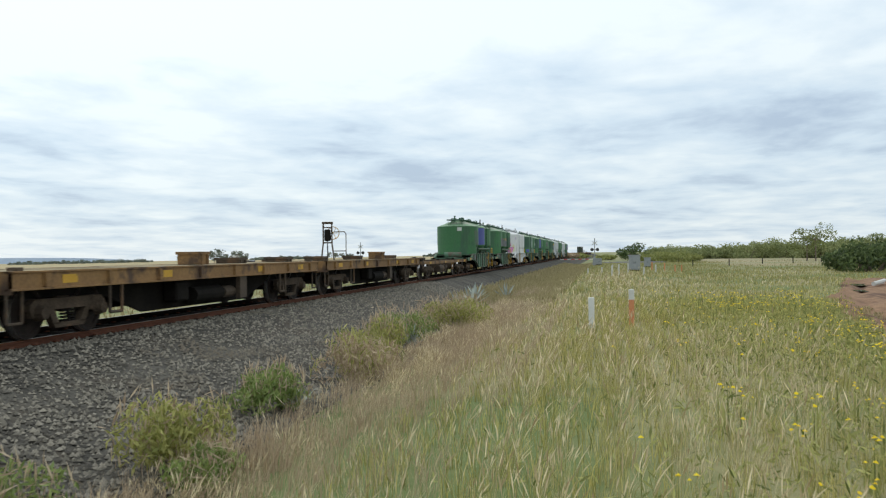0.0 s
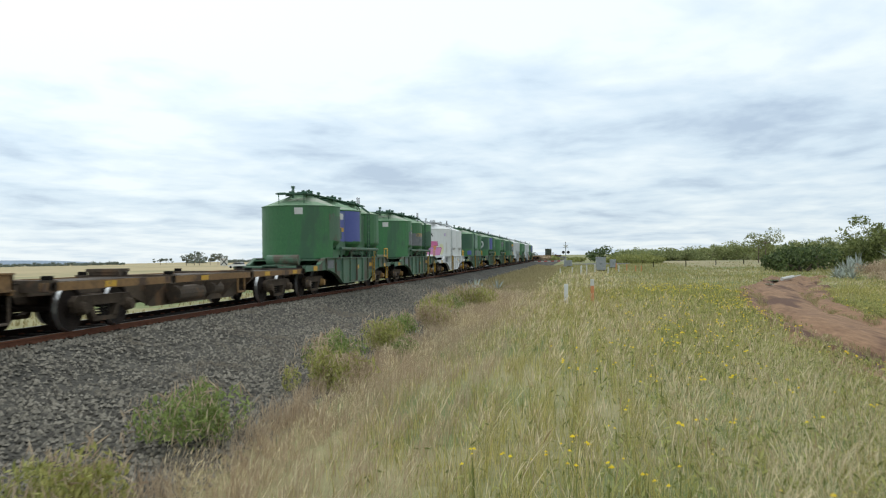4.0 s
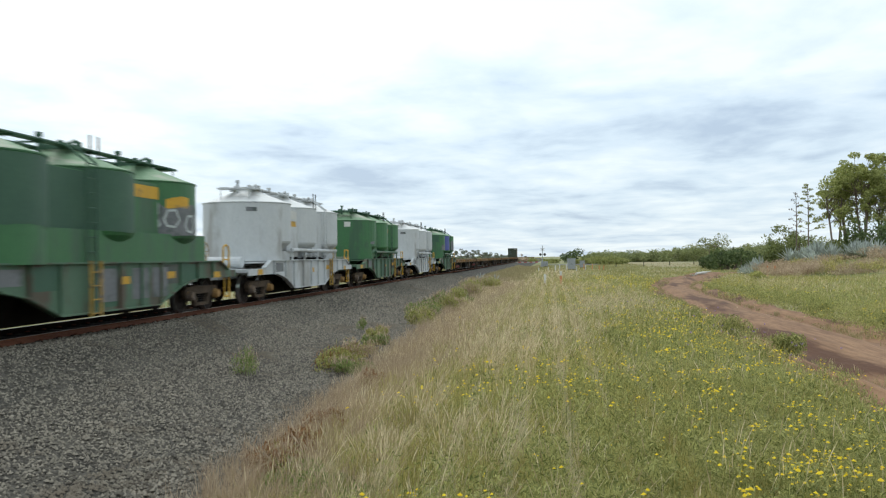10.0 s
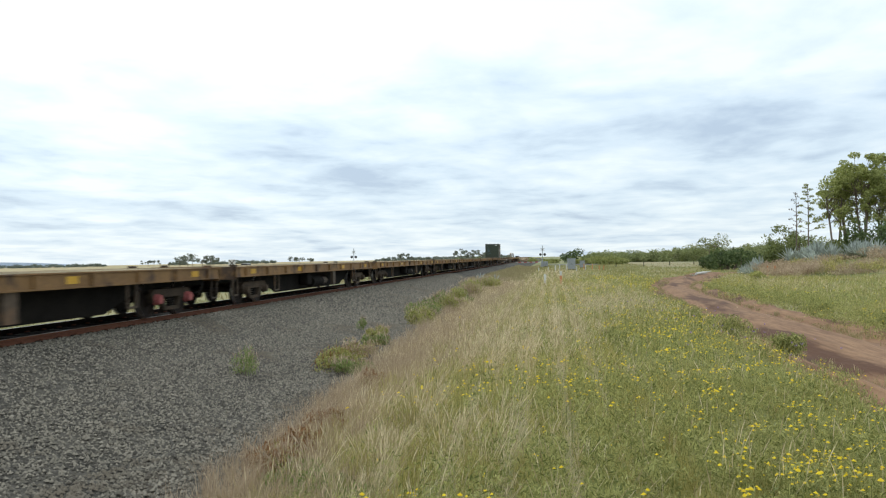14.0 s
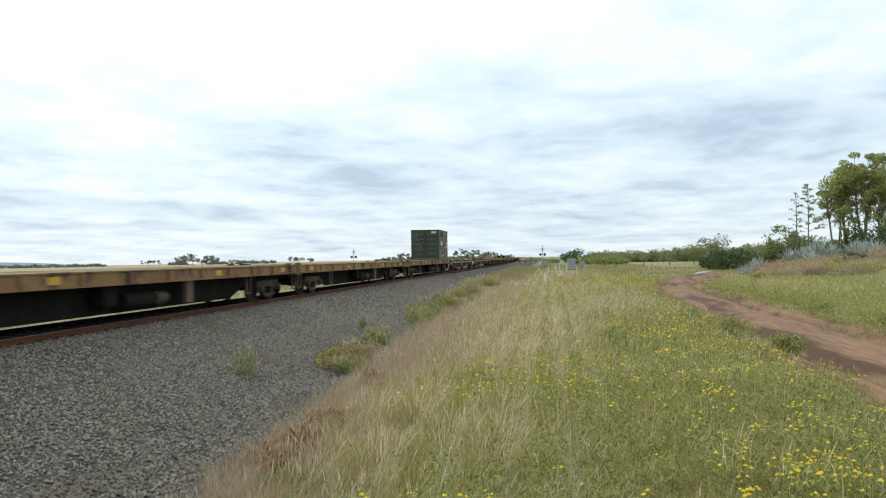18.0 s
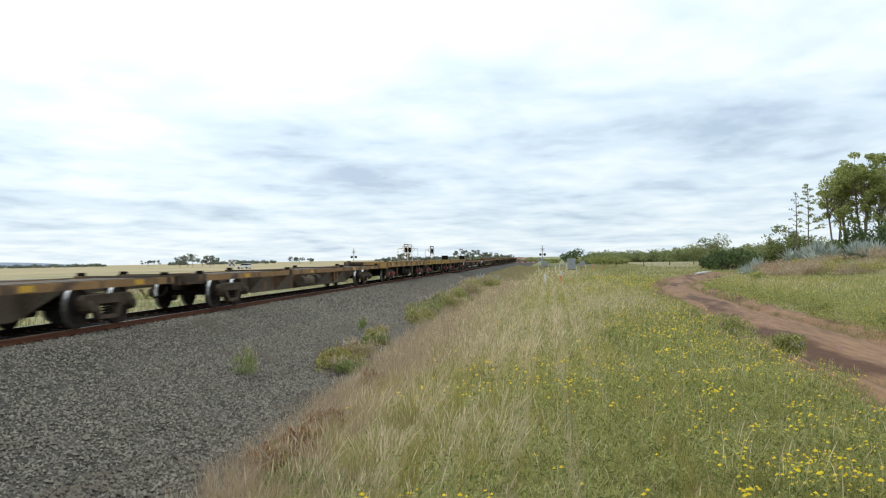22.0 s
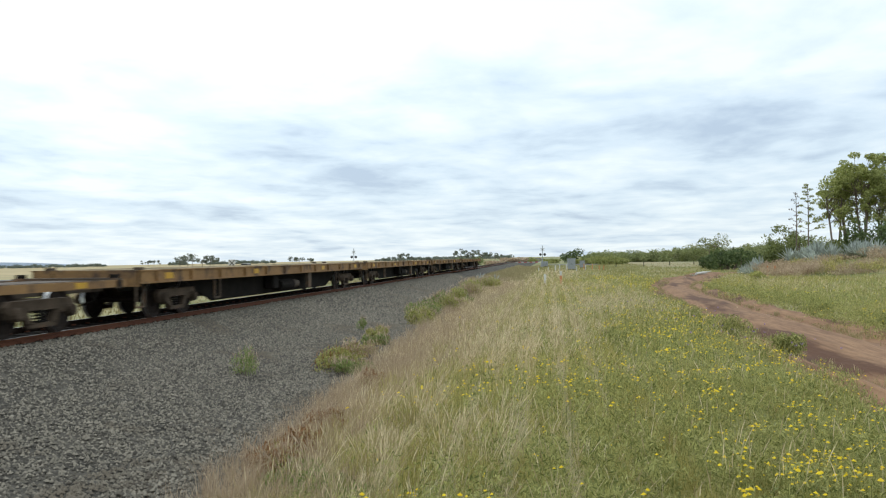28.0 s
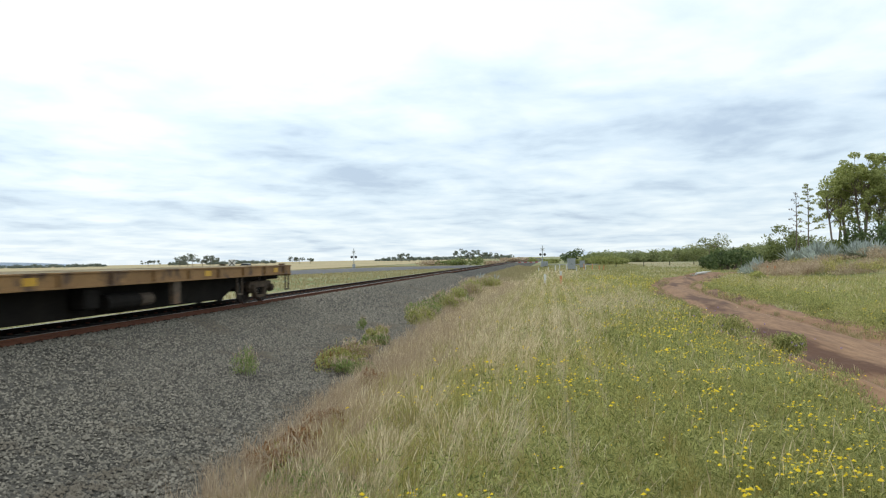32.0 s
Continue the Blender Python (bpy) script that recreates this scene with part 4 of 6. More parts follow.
    f.location = (0, y, 0)
    return f


def make_crate(sx, sy, sz, material="brown", label="low rusty steel box on a wagon deck"):
    c = tagged(new("deck_box"), label, "box", "boxes on the wagons")
    part("box_body", B(-sx / 2, sx / 2, -sy / 2, sy / 2, 0, sz, bevel=0.02), material, c)
    part("box_lid", B(-sx / 2 - 0.03, sx / 2 + 0.03, -sy / 2 - 0.03, sy / 2 + 0.03, sz - 0.05, sz + 0.02), material, c)
    for y in (-sy * 0.3, sy * 0.3):
        part("strap", B(sx / 2, sx / 2 + 0.03, y - 0.04, y + 0.04, 0, sz - 0.05), material, c)
    return c


def make_container():
    """A short green shipping container, door end towards -Y; origin at its base, door end."""
    c = tagged(new("shipping_container"), "dark olive-green shipping container with a dull brown side", "shipping container")
    L, W, H = 6.058, 1.219, 2.591
    part("roof", B(-W, W, 0, L, H - 0.06, H), "cont_green", c)
    part("floor_frame", B(-W, W, 0, L, 0, 0.15), "cont_brown", c)
    for s in (-1, 1):
        bm = bmesh.new()
        ys = np.linspace(0.1, L - 0.1, 55)
        for i, (a, b) in enumerate(zip(ys, ys[1:])):
            k = 0.0 if i % 4 < 2 else 0.005
            box(bm, *sorted((s * (W - 0.03), s * (W - 0.005 - k))), a, b, 0.15, H - 0.06)
        part("side_wall", bm, "cont_brown" if s > 0 else "cont_green", c)
        for y in (0.08, L - 0.08):
            part("corner_post", B(*sorted((s * W, s * (W - 0.16))), y - 0.08, y + 0.08, 0, H), "cont_green" if y < 1 else "cont_brown", c)
            for z in (0.06, H - 0.06):
                part("corner_casting", B(*sorted((s * (W + 0.008), s * (W - 0.17))), y - 0.088, y + 0.088, z - 0.066, z + 0.066), "cont_green" if y < 1 else "cont_brown", c)
        door = part("door", B(*sorted((s * 0.01, s * (W - 0.16))), 0.03, 0.07, 0.17, H - 0.12), "cont_green", c)
        for z in (0.42, 0.85, 1.28, 1.71, 2.14):
            part("door_rib", B(*sorted((s * 0.12, s * (W - 0.26))), -0.045, 0.03, z - 0.10, z + 0.10, bevel=0.04), "cont_green", door)
        for x in (0.09, W - 0.25):
            part("lock_rod", tube(bmesh.new(), (s * x, -0.02, 0.2), (s * x, -0.02, H - 0.15), 0.018, 6), "cont_green", door)
    part("end_wall", B(-W + 0.1, W - 0.1, L - 0.06, L - 0.02, 0.15, H - 0.06), "cont_green", c)
    part("header", B(-W + 0.16, W - 0.16, 0.0, 0.1, H - 0.13, H - 0.06), "cont_green", c)
    x = W + 0.004
    part("placard", B(0.55, 0.98, -0.008, -0.002, 2.28, 2.44), "label", c, "small white placard")
    vent = part("vent", B(x - 0.02, x + 0.012, 1.0, 2.3, 1.98, 2.44), "cont_brown", c)
    for k in range(5):
        part("louvre", B(x + 0.01, x + 0.035, 1.05, 2.25, 2.02 + k * 0.085, 2.06 + k * 0.085), "grime", vent)
    part("placard", B(x, x + 0.006, 1.0, 2.15, 1.28, 1.62), "label", c, "white placard on the side")
    part("placard", B(x, x + 0.006, 4.55, 5.6, 1.32, 1.62), "yellow", c, "faded orange-yellow panel")
    part("placard", B(x, x + 0.006, 4.5, 5.5, 1.06, 1.24), "label", c, "worn white panel")
    for y, z, a in ((3.2, 2.22, 0.16), (4.2, 0.45, 0.14), (1.2, 0.25, 0.2), (2.6, 0.3, 0.16), (5.75, 2.0, 0.08), (0.4, 0.6, 0.09)):
        part("placard", B(x, x + 0.005, y, y + a * 1.6, z, z + a), "label", c, "small worn white marking")
    for cx, cz, r in ((-0.72, 1.52, 0.2), (-0.58, 0.95, 0.24)):
        bm = bmesh.new()
        for k in range(14):
            a, b = k * math.pi / 7, (k + 1) * math.pi / 7
            tube(bm, (cx + r * math.cos(a), -0.004, cz + r * math.sin(a)), (cx + r * math.cos(b), -0.004, cz + r * math.sin(b)), 0.013, 4)
        bmesh.ops.translate(bm, verts=bm.verts, vec=(0, -0.045, 0))
        part("spray_mark", bm, "blue_spray", c, "pale blue sprayed ring")
    for cx in (-0.95, -0.75):
        part("spray_mark", B(cx, cx + 0.03, -0.052, -0.047, 1.9, 2.25), "blue_spray", c, "pale blue sprayed bar")
    for k in range(4):
        part("skid", B(-W, W + 0.02, 0.6 + k * 1.4, 1.5 + k * 1.4, -0.012, -0.002), "rusty", c)
    return c


MOVING = []  # (thing, place along the train)


def put(thing, u, x=0.0, z=0.0):
    MOVING.append((thing, u, x, z))
    return thing


def repaint(w, swap):
    """Gives a wagon's parts other paint."""
    for o in w.children_recursive:
        for s in o.material_slots:
            k = s.material.name
            if k in swap:
                s.link = "OBJECT"
                s.material = M[swap[k]]
    return w


def build_train():
    green = make_hopper("green", "green_roof", "green_faded", "green three-silo cement hopper wagon with faded frame")
    smooth = make_hopper("green", "green_roof", "green_faded", "green cement hopper wagon with flush skirts", plain=True)
    pitch, last = 15.22, -168.35
    flush_used = False
    kinds = ["blue", "grime", "white", "repainted", "letters", "dark", "grey", "pale", "plain", "pale", "patched"]
    hoppers = []
    for i, kind in enumerate(kinds):
        if i in (2, 3, 6):
            w = copy_thing(smooth, Matrix()) if flush_used else smooth
            flush_used = True
        else:
            w = green if i == 0 else copy_thing(green, Matrix())
        hoppers.append((w, kind))
        put(w, last - (10 - i) * pitch)
    to_white = {"green_paint": "white", "faded_green_paint": "white", "chalky_green_roof": "white", "dark_green_paint": "grey_white", "grimy_grey_green_paint": "white", "rusty_stained_green_paint": "white"}
    to_pale = {"green_paint": "grey_white", "faded_green_paint": "grey_white", "chalky_green_roof": "white", "dark_green_paint": "grey_white", "grimy_grey_green_paint": "grey_white", "rusty_stained_green_paint": "grey_white"}
    for w, kind in hoppers:
        if kind not in ("white", "pale"):
            silo_patch(w, -3.4, 8, 20, 3.04, 3.29, "label", "white number plate on the silo", "number_plate")
        if kind in ("blue", "letters", "patched"):
            web_panel_patch(w, -2.3, -1.1, 2.05, 3.26, "patch_blue", "blue panel with pale lettering")
            web_panel_patch(w, -2.1, -1.3, 2.95, 3.2, "label", "pale lettering bars", 1.13)
            web_panel_patch(w, -2.15, -1.25, 2.45, 2.62, "yellow", "faded yellow bar", 1.13)
            silo_patch(w, 0, 35, 88, 2.05, 3.4, "patch_blue", "blue painted panel on the silo")
        if kind == "blue":
            silo_patch(w, -3.4, 62, 120, 2.0, 3.0, "green_faded", "paler green worn paint")
            tagged(w, "green cement hopper wagon with blue side panel")
        if kind == "grime":
            silo_patch(w, -3.4, 75, 130, 2.0, 2.75, "patch_grey", "grey overpainted patch")
            silo_patch(w, 0, 40, 130, 2.0, 2.75, "patch_grey", "grey overpainted patch")
            silo_patch(w, 3.4, 40, 130, 2.0, 2.9, "green_dark", "dark green overpainted patch")
            web_panel_patch(w, -2.4, -1.0, 2.07, 3.26, "patch_grey", "grey overpainted panel")
            web_panel_patch(w, -2.3, -1.1, 2.98, 3.16, "dull_yellow", "faded yellow lettering bars", 1.13)
            web_panel_patch(w, -2.3, -1.1, 2.72, 2.84, "label", "pale lettering bars", 1.13)
            silo_patch(w, 0, 60, 95, 2.55, 2.75, "yellow", "yellow sprayed mark")
            tagged(w, "green cement hopper wagon with grey overpainted patches")
        if kind == "white":
            repaint(w, to_white)
            tagged(w, "white cement hopper wagon with pink graffiti")
            silo_shape(w, -3.4, [(53.5, 1.89), (52.9, 1.73), (51.0, 1.6), (48.2, 1.51), (45.0, 1.48), (41.8, 1.51), (39.1, 1.6), (37.3, 1.73), (36.7, 1.89), (37.3, 2.04), (39.1, 2.18), (41.8, 2.27), (45.0, 2.3), (48.2, 2.27), (51.0, 2.18), (52.9, 2.04)], "spray_yellow", "pale yellow graffiti haze", 1.524)
            silo_shape(w, -3.4, [(-48.9, 2.57), (-19.8, 2.42), (-14.1, 2.5), (32.3, 2.46), (33.5, 2.14), (21.8, 2.17), (20.6, 2.01), (4.3, 2.04), (1.5, 1.95), (-35.4, 1.95)], "pink", "deep pink graffiti letter")
            silo_shape(w, -3.4, [(-35.4, 1.95), (46.2, 2.01), (41.5, 1.67), (38.1, 1.45), (-21.9, 1.47), (-39.4, 1.64)], "pink_pale", "pale pink graffiti letter")
            silo_shape(w, -3.4, [(1.5, 2.03), (33.5, 1.98), (33.0, 1.91), (1.5, 1.93)], "mauve", "mauve graffiti band", 1.530)
            silo_shape(w, -3.4, [(19.4, 2.14), (31.2, 2.14), (28.8, 2.01), (26.5, 1.82), (20.6, 1.86)], "orange", "red-orange graffiti flame", 1.532)
            silo_stroke(w, -3.4, [(33.5, 2.46), (33.9, 2.14), (21.8, 2.15), (20.2, 1.99)], 0.03, "dark_red", "dark red graffiti outline")
            silo_stroke(w, -3.4, [(28.8, 2.01), (46.4, 2.02), (41.8, 1.67), (38.1, 1.45)], 0.03, "dark_red", "dark red graffiti outline")
            silo_stroke(w, -3.4, [(-14.1, 2.5), (-4.3, 2.42), (3.7, 2.14), (2.9, 1.89), (-4.3, 1.82)], 0.025, "dark_red", "dark red graffiti outline")
            silo_stroke(w, -3.4, [(10.8, 2.35), (13.3, 2.1), (11.6, 1.73), (15.1, 1.48)], 0.025, "dark_red", "dark red graffiti outline")
            silo_patch(w, -3.4, 57, 61, 2.84, 3.06, "mauve", "small mauve sprayed mark")
            web_panel_patch(w, 1.15, 2.2, 2.78, 3.1, "label", "white sign")
            web_panel_patch(w, 1.1, 2.25, 2.45, 2.7, "yellow", "faded yellow lettering bars")
            silo_shape(w, 3.4, [(20, 2.0), (30, 2.45), (36, 2.2), (42, 2.42), (50, 1.98), (38, 2.06)], "patch_grey", "grey sprayed scribble", 1.526)
            web_panel_patch(w, -4.05, -2.9, 0.95, 1.3, "patch_grey", "grey sprayed lettering on the sill", 1.343)
            silo_stroke(w, -3.4, [(-55, 3.3), (-48, 3.0), (-44, 3.35), (-36, 3.02), (-30, 3.3), (-30, 3.0)], 0.055, "black", "black tag stroke")
            silo_stroke(w, -3.4, [(-18, 2.95), (-12, 3.2), (-6, 2.92), (0, 3.2), (0, 2.9), (12, 2.88), (8, 3.18), (20, 2.8), (14, 3.1)], 0.055, "black", "black tag stroke")
        if kind == "repainted":
            tagged(w, "green hopper wagon with a large dark repainted silo")
            silo_patch(w, -3.4, -54, 74, 2.0, 3.36, "green_dark", "dark green repainted field")
            silo_patch(w, -3.4, 12, 19, 2.86, 3.02, "yellow", "faded yellow number bars", "number_plate")
            silo_patch(w, -3.4, 46, 68, 1.46, 1.8, "patch_blue", "blue sprayed patch")
            silo_patch(w, 0, 20, 120, 2.04, 3.34, "pale_green", "pale grey-green repainted field")
            silo_patch(w, 0, 22, 42, 2.1, 2.5, "patch_blue", "blue sprayed patch")
            web_panel_patch(w, 1.0, 2.4, 2.07, 3.26, "pale_green", "pale grey-green panel")
            web_panel_patch(w, 1.15, 2.2, 2.72, 3.0, "label", "white sign bars", 1.13)
            web_panel_patch(w, 1.15, 2.2, 2.38, 2.6, "dull_yellow", "faded yellow lettering bars", 1.13)
            for y0 in (-0.7, 0.5, 2.6):
                web_panel_patch(w, y0, y0 + 0.9, 1.42, 1.98, "patch_grey", "grey sprayed patch on the skirt", 1.332)
        if kind == "plain":
            silo_patch(w, -3.4, 66, 84, 2.15, 2.3, "patch_grey", "grey worn patch")
            web_panel_patch(w, 1.1, 2.3, 2.8, 3.15, "yellow", "faded yellow lettering bars")
            web_panel_patch(w, 1.1, 2.3, 2.5, 2.65, "label", "pale lettering bars")
        if kind == "letters":
            tagged(w, "green cement hopper wagon with silver sprayed letters")
            silo_patch(w, -3.4, -80, 70, 2.05, 3.2, "green_dark", "dark green overpainted patch")
            silo_patch(w, 3.4, 70, 150, 2.0, 2.35, "green_dark", "dark green overpainted patch")
            silo_stroke(w, -3.4, [(-26, 3.35), (-26, 2.3), (-16, 2.28), (-14, 2.6), (-24, 2.8), (-16, 3.0), (-18, 3.3), (-26, 3.35)], 0.10, "silver_spray", "silver sprayed letter")
            silo_stroke(w, -3.4, [(-10, 2.3), (-4, 2.95), (2, 3.0), (2, 2.7), (-6, 2.6), (2, 2.32), (8, 2.4)], 0.10, "silver_spray", "silver sprayed letter")
            silo_stroke(w, -3.4, [(-34, 2.2), (-20, 2.16), (-4, 2.22), (10, 2.26), (22, 2.2)], 0.07, "silver_spray", "silver sprayed underline")
            ring = [(26 + 13 * math.cos(k * 0.45), 2.6 + 0.34 * math.sin(k * 0.45)) for k in range(15)]
            silo_stroke(w, -3.4, ring, 0.16, "silver_spray", "silver sprayed numeral")
            silo_stroke(w, -3.4, [(14, 2.6), (16, 3.0), (22, 3.2), (16, 3.4), (8, 3.5)], 0.13, "silver_spray", "silver sprayed stroke")
            silo_stroke(w, -3.4, [(26, 3.05), (30, 3.25), (26, 3.5)], 0.12, "silver_spray", "silver sprayed stroke")
            silo_stroke(w, -3.4, [(18, 2.6), (24, 2.7), (30, 2.58), (22, 2.5), (30, 2.45)], 0.05, "silver_spray", "silver sprayed scribble")
            silo_patch(w, -3.4, 4, 14, 3.06, 3.28, "orange", "faded red-orange plate", "number_plate")
        if kind == "dark":
            silo_patch(w, 0, 60, 90, 2.5, 3.1, "patch_grey", "grey painted patch")
            web_panel_patch(w, -2.3, -1.2, 2.5, 3.3, "patch_grey", "grey painted panel")
            tagged(w, "green cement hopper wagon with grey painted panels")
        if kind == "grey":
            tagged(w, "green hopper wagon with grey lower graffiti")
            silo_patch(w, -3.4, 14, 150, 2.05, 3.38, "green_dark", "dark grey-green overpainted patch")
            silo_patch(w, 3.4, 20, 130, 2.0, 2.75, "patch_grey", "grey sprayed block")
            silo_patch(w, 0, 30, 150, 2.05, 3.38, "green_dark", "dark grey-green overpainted patch")
            web_panel_patch(w, -2.4, -1.0, 2.05, 3.26, "green_dark", "dark grey-green overpainted panel", 1.123)
            for a, z in ((40, 2.3), (62, 2.42), (88, 2.3), (112, 2.4)):
                silo_stroke(w, 3.4, [(a - 9, z), (a - 5, z + 0.22), (a + 4, z + 0.24), (a + 9, z), (a + 3, z - 0.18), (a - 6, z - 0.15), (a - 9, z)], 0.06, "silver_spray", "pale sprayed outline")
            for y in (-0.9, 0.6, 1.6):
                web_panel_patch(w, y, y + 0.8, 0.55, 1.25, "patch_grey", "grey sprayed sill panel", 1.341)
            web_panel_patch(w, 1.0, 2.4, 2.9, 3.2, "yellow", "yellow lettering bars")
            silo_patch(w, 3.4, 55, 85, 2.7, 2.95, "yellow", "yellow sprayed mark")
            silo_patch(w, 3.4, 10, 48, 2.55, 2.85, "silver_spray", "pale sprayed cloud")
        if kind == "pale":
            repaint(w, to_pale)
            tagged(w, "pale grey-white cement hopper wagon")
            web_panel_patch(w, -2.3, -1.2, 2.9, 3.2, "label", "white sign with grey lettering bars")
            web_panel_patch(w, -2.25, -1.25, 2.62, 2.82, "yellow", "faded yellow lettering bars")
            silo_patch(w, -3.4, 18, 32, 3.05, 3.2, "patch_grey", "grey sprayed number bars")
        if kind == "patched":
            tagged(w, "green cement hopper wagon with dark repainted patches")
            silo_patch(w, -3.4, -80, 30, 2.5, 3.4, "green_dark", "dark green overpainted patch")
            silo_patch(w, -3.4, -80, -10, 2.05, 2.5, "green_dark", "dark green overpainted patch")
            silo_patch(w, -3.4, 30, 48, 2.75, 3.4, "green_dark", "dark green overpainted patch")
            silo_patch(w, -3.4, 60, 110, 2.05, 2.5, "patch_grey", "grey overpainted patch")
            silo_patch(w, 3.4, 50, 150, 2.05, 2.9, "patch_grey", "grey overpainted patch")
    # flat wagons: (front bogie, rear bogie)
    long_label, short_label = "long rusty container flat wagon, empty, pale deck", "short orange-brown flat wagon with worn deck"
    long_flat = make_flat(24.6, 18.7, long_label)
    first = True
    put(make_flat(24.6, 18.7, "long rusty flat wagon with red bearing caps", cap="cap_red"), -148.5)
    for a, b in ((-111.3, -92.6), (-87.3, -68.6), (-63.8, -45.1), (-39.7, -20.6), (-13.6, 4.9), (164.6, 183.5), (189.6, 208.6), (214.6, 233.4), (239.2, 258.0), (-442.4, -423.7), (-417.8, -399.1)):
        put(long_flat if first else copy_thing(long_flat, Matrix()), (a + b) / 2)
        first = False
    mid = make_flat(20.8, 15.3, "rusty brown flat wagon, empty")
    put(mid, (-132.9 - 117.6) / 2)
    put(copy_thing(mid, Matrix()), -385.7)
    short = make_flat(15.9, 11.3, short_label, "ochre", cap="cap_red")
    put(short, 70.2)
    put(tagged(repaint(copy_thing(short, Matrix()), {"worn_ochre_steel": "dull_yellow"}), "short flat wagon with worn yellow sills"), 86.4)
    put(copy_thing(short, Matrix()), 102.2)
    for u in (-351.2, -367.3):
        put(tagged(repaint(copy_thing(short, Matrix()), {"worn_ochre_steel": "rusty", "faded_red_bearing_cap": "bogie"}), "short rusty brown flat wagon with steel boxes"), u)
    skel = make_skeletal(25.6, 19.0, "brown skeletal container wagon with thin side rails")
    for i, u in enumerate((21.5, 48.0, 123.0, 149.2)):
        put(skel if i == 0 else copy_thing(skel, Matrix()), u)
    skel2 = make_skeletal(16.0, 10.6, "rusty brown skeletal container wagon")
    put(skel2, -335.0)
    put(make_container(), 0.0, 0, 1.215)
    for mat_name, u, s, x in (("ochre", 76.9, -1, 0.0), ("white", 78.6, 1, 0.0), ("brown", 91.2, -1, 0.0), ("brown", -354.7, 1, 0.0)):
        put(brake_frame(mat_name, 0, s, 0.73 if u > 0 else 0.88), u, x, 1.205)
    crate = make_crate(0.7, 0.5, 0.14)
    for i, (u, x, k) in enumerate(((60.0, 0, 1.0), (-414, 0.2, 1), (-402, -0.2, 1), (-388, 0, 1), (-338.5, 0.1, 1), (-364.3, 0.3, 1), (-361.2, 0.5, 1), (-357.6, 0.5, 1), (-352.0, 0.2, 1), (-346.8, 0.4, 1))):
        put(crate if i == 0 else copy_thing(crate, Matrix()), u, x, 1.205 if u not in (60.0, -338.5) else 1.04)

    big_crate = make_crate(0.6, 0.5, 0.3, "rusty", "rusty steel box standing on a wagon deck")
    put(big_crate, -367.2, 0.6, 1.205)
    put(copy_thing(big_crate, Matrix()), -349.6, 0.6, 1.205)
    end_box = make_crate(0.5, 0.5, 0.36, "grime", "dark steel box at a wagon's end")
    put(end_box, 93.75, 0.85, 1.205)
    put(copy_thing(end_box, Matrix()), 109.4, 0.85, 1.205)


build_train()


# ---- plants ----
rng = np.random.default_rng(7)


def leaf_quads(centres, size, flat=0.0, upright=1.0, slim=0.45):
    """A small bent leaf or spray at each centre, turned at random. Returns vertices and faces."""
    n = len(centres)
    a = rng.normal(size=(n, 3))
    a[:, 2] *= upright
    a /= np.linalg.norm(a, axis=1, keepdims=True)
    b = rng.normal(size=(n, 3))
    b[:, 2] *= 1 - flat
    a[:, 2] *= 1 - flat
    b -= a * (a * b).sum(1, keepdims=True) / np.maximum((a * a).sum(1, keepdims=True), 1e-6)
    b /= np.linalg.norm(b, axis=1, keepdims=True)
    s = (size * rng.uniform(0.6, 1.3, n))[:, None]
    v = np.stack([centres - a * s, centres + b * s * slim, centres + a * s, centres - b * s * slim], 1)
    return v.reshape(-1, 3), np.arange(4 * n).reshape(-1, 4)


def soup_part(name, verts, faces, material, parent, label=""):
    ob = soup(name, verts, faces, material, label or name, "foliage")
    del ob["kind"], ob["category"]
    if not label:
        del ob["label"]
    ob.parent = parent
    return ob


def clump_points(c, r, n):
    p = rng.normal(size=(n, 3))
    p /= np.linalg.norm(p, axis=1, keepdims=True)
    return np.asarray(c) + p * np.asarray(r) * (rng.uniform(0.25, 1.0, (n, 1)) ** 0.45)


def tree(x, y, h, spread, crown_from, n_limbs, leaves, size, material="leaf", label="eucalypt tree with an open dark green crown", category="tree", group="", trunk_r=0.2, name="tree", lean=0.0, z=None, clump=None):
    base = ground_z(x, y) - 0.05 if z is None else z
    t = tagged(new(name), label, category, group)
    t.location = (x, y, base)
    bm = bmesh.new()
    top = Vector((lean * h, 0, h * (crown_from + 0.25)))
    fork = Vector((lean * h * 0.5, 0, h * crown_from * 0.75))
    tube(bm, (0, 0, 0), fork, trunk_r, 8, trunk_r * 0.75)
    tube(bm, fork, top, trunk_r * 0.75, 8, trunk_r * 0.4)
    pts = []
    for i in range(n_limbs):
        a = 2 * math.pi * (i * 0.618 + random.random() * 0.3)
        f = random.random()
        rr = spread * (0.25 + 0.75 * math.sqrt(random.random()))
        zz = h * (crown_from + (1 - crown_from) * (0.12 + 0.8 * f) * (1 - 0.35 * (rr / spread) ** 2))
        tip = Vector((lean * h + rr * math.cos(a), rr * math.sin(a), zz))
        start = fork.lerp(top, min(1, 0.2 + 0.8 * f))
        midp = start.lerp(tip, 0.5) + Vector((0, 0, -0.04 * h * random.random()))
        tube(bm, start, midp, trunk_r * 0.3, 5, trunk_r * 0.2)
        tube(bm, midp, tip, trunk_r * 0.2, 5, trunk_r * 0.07)
        k = (clump or h * 0.14) * random.uniform(0.7, 1.3)
        pts.append(clump_points(tip, (k * 1.25, k * 1.25, k * 0.75), leaves // n_limbs))
    part("trunk", bm, "bark", t)
    v, f = leaf_quads(np.concatenate(pts), size)
    soup_part("crown", v, f, material, t)
    return t


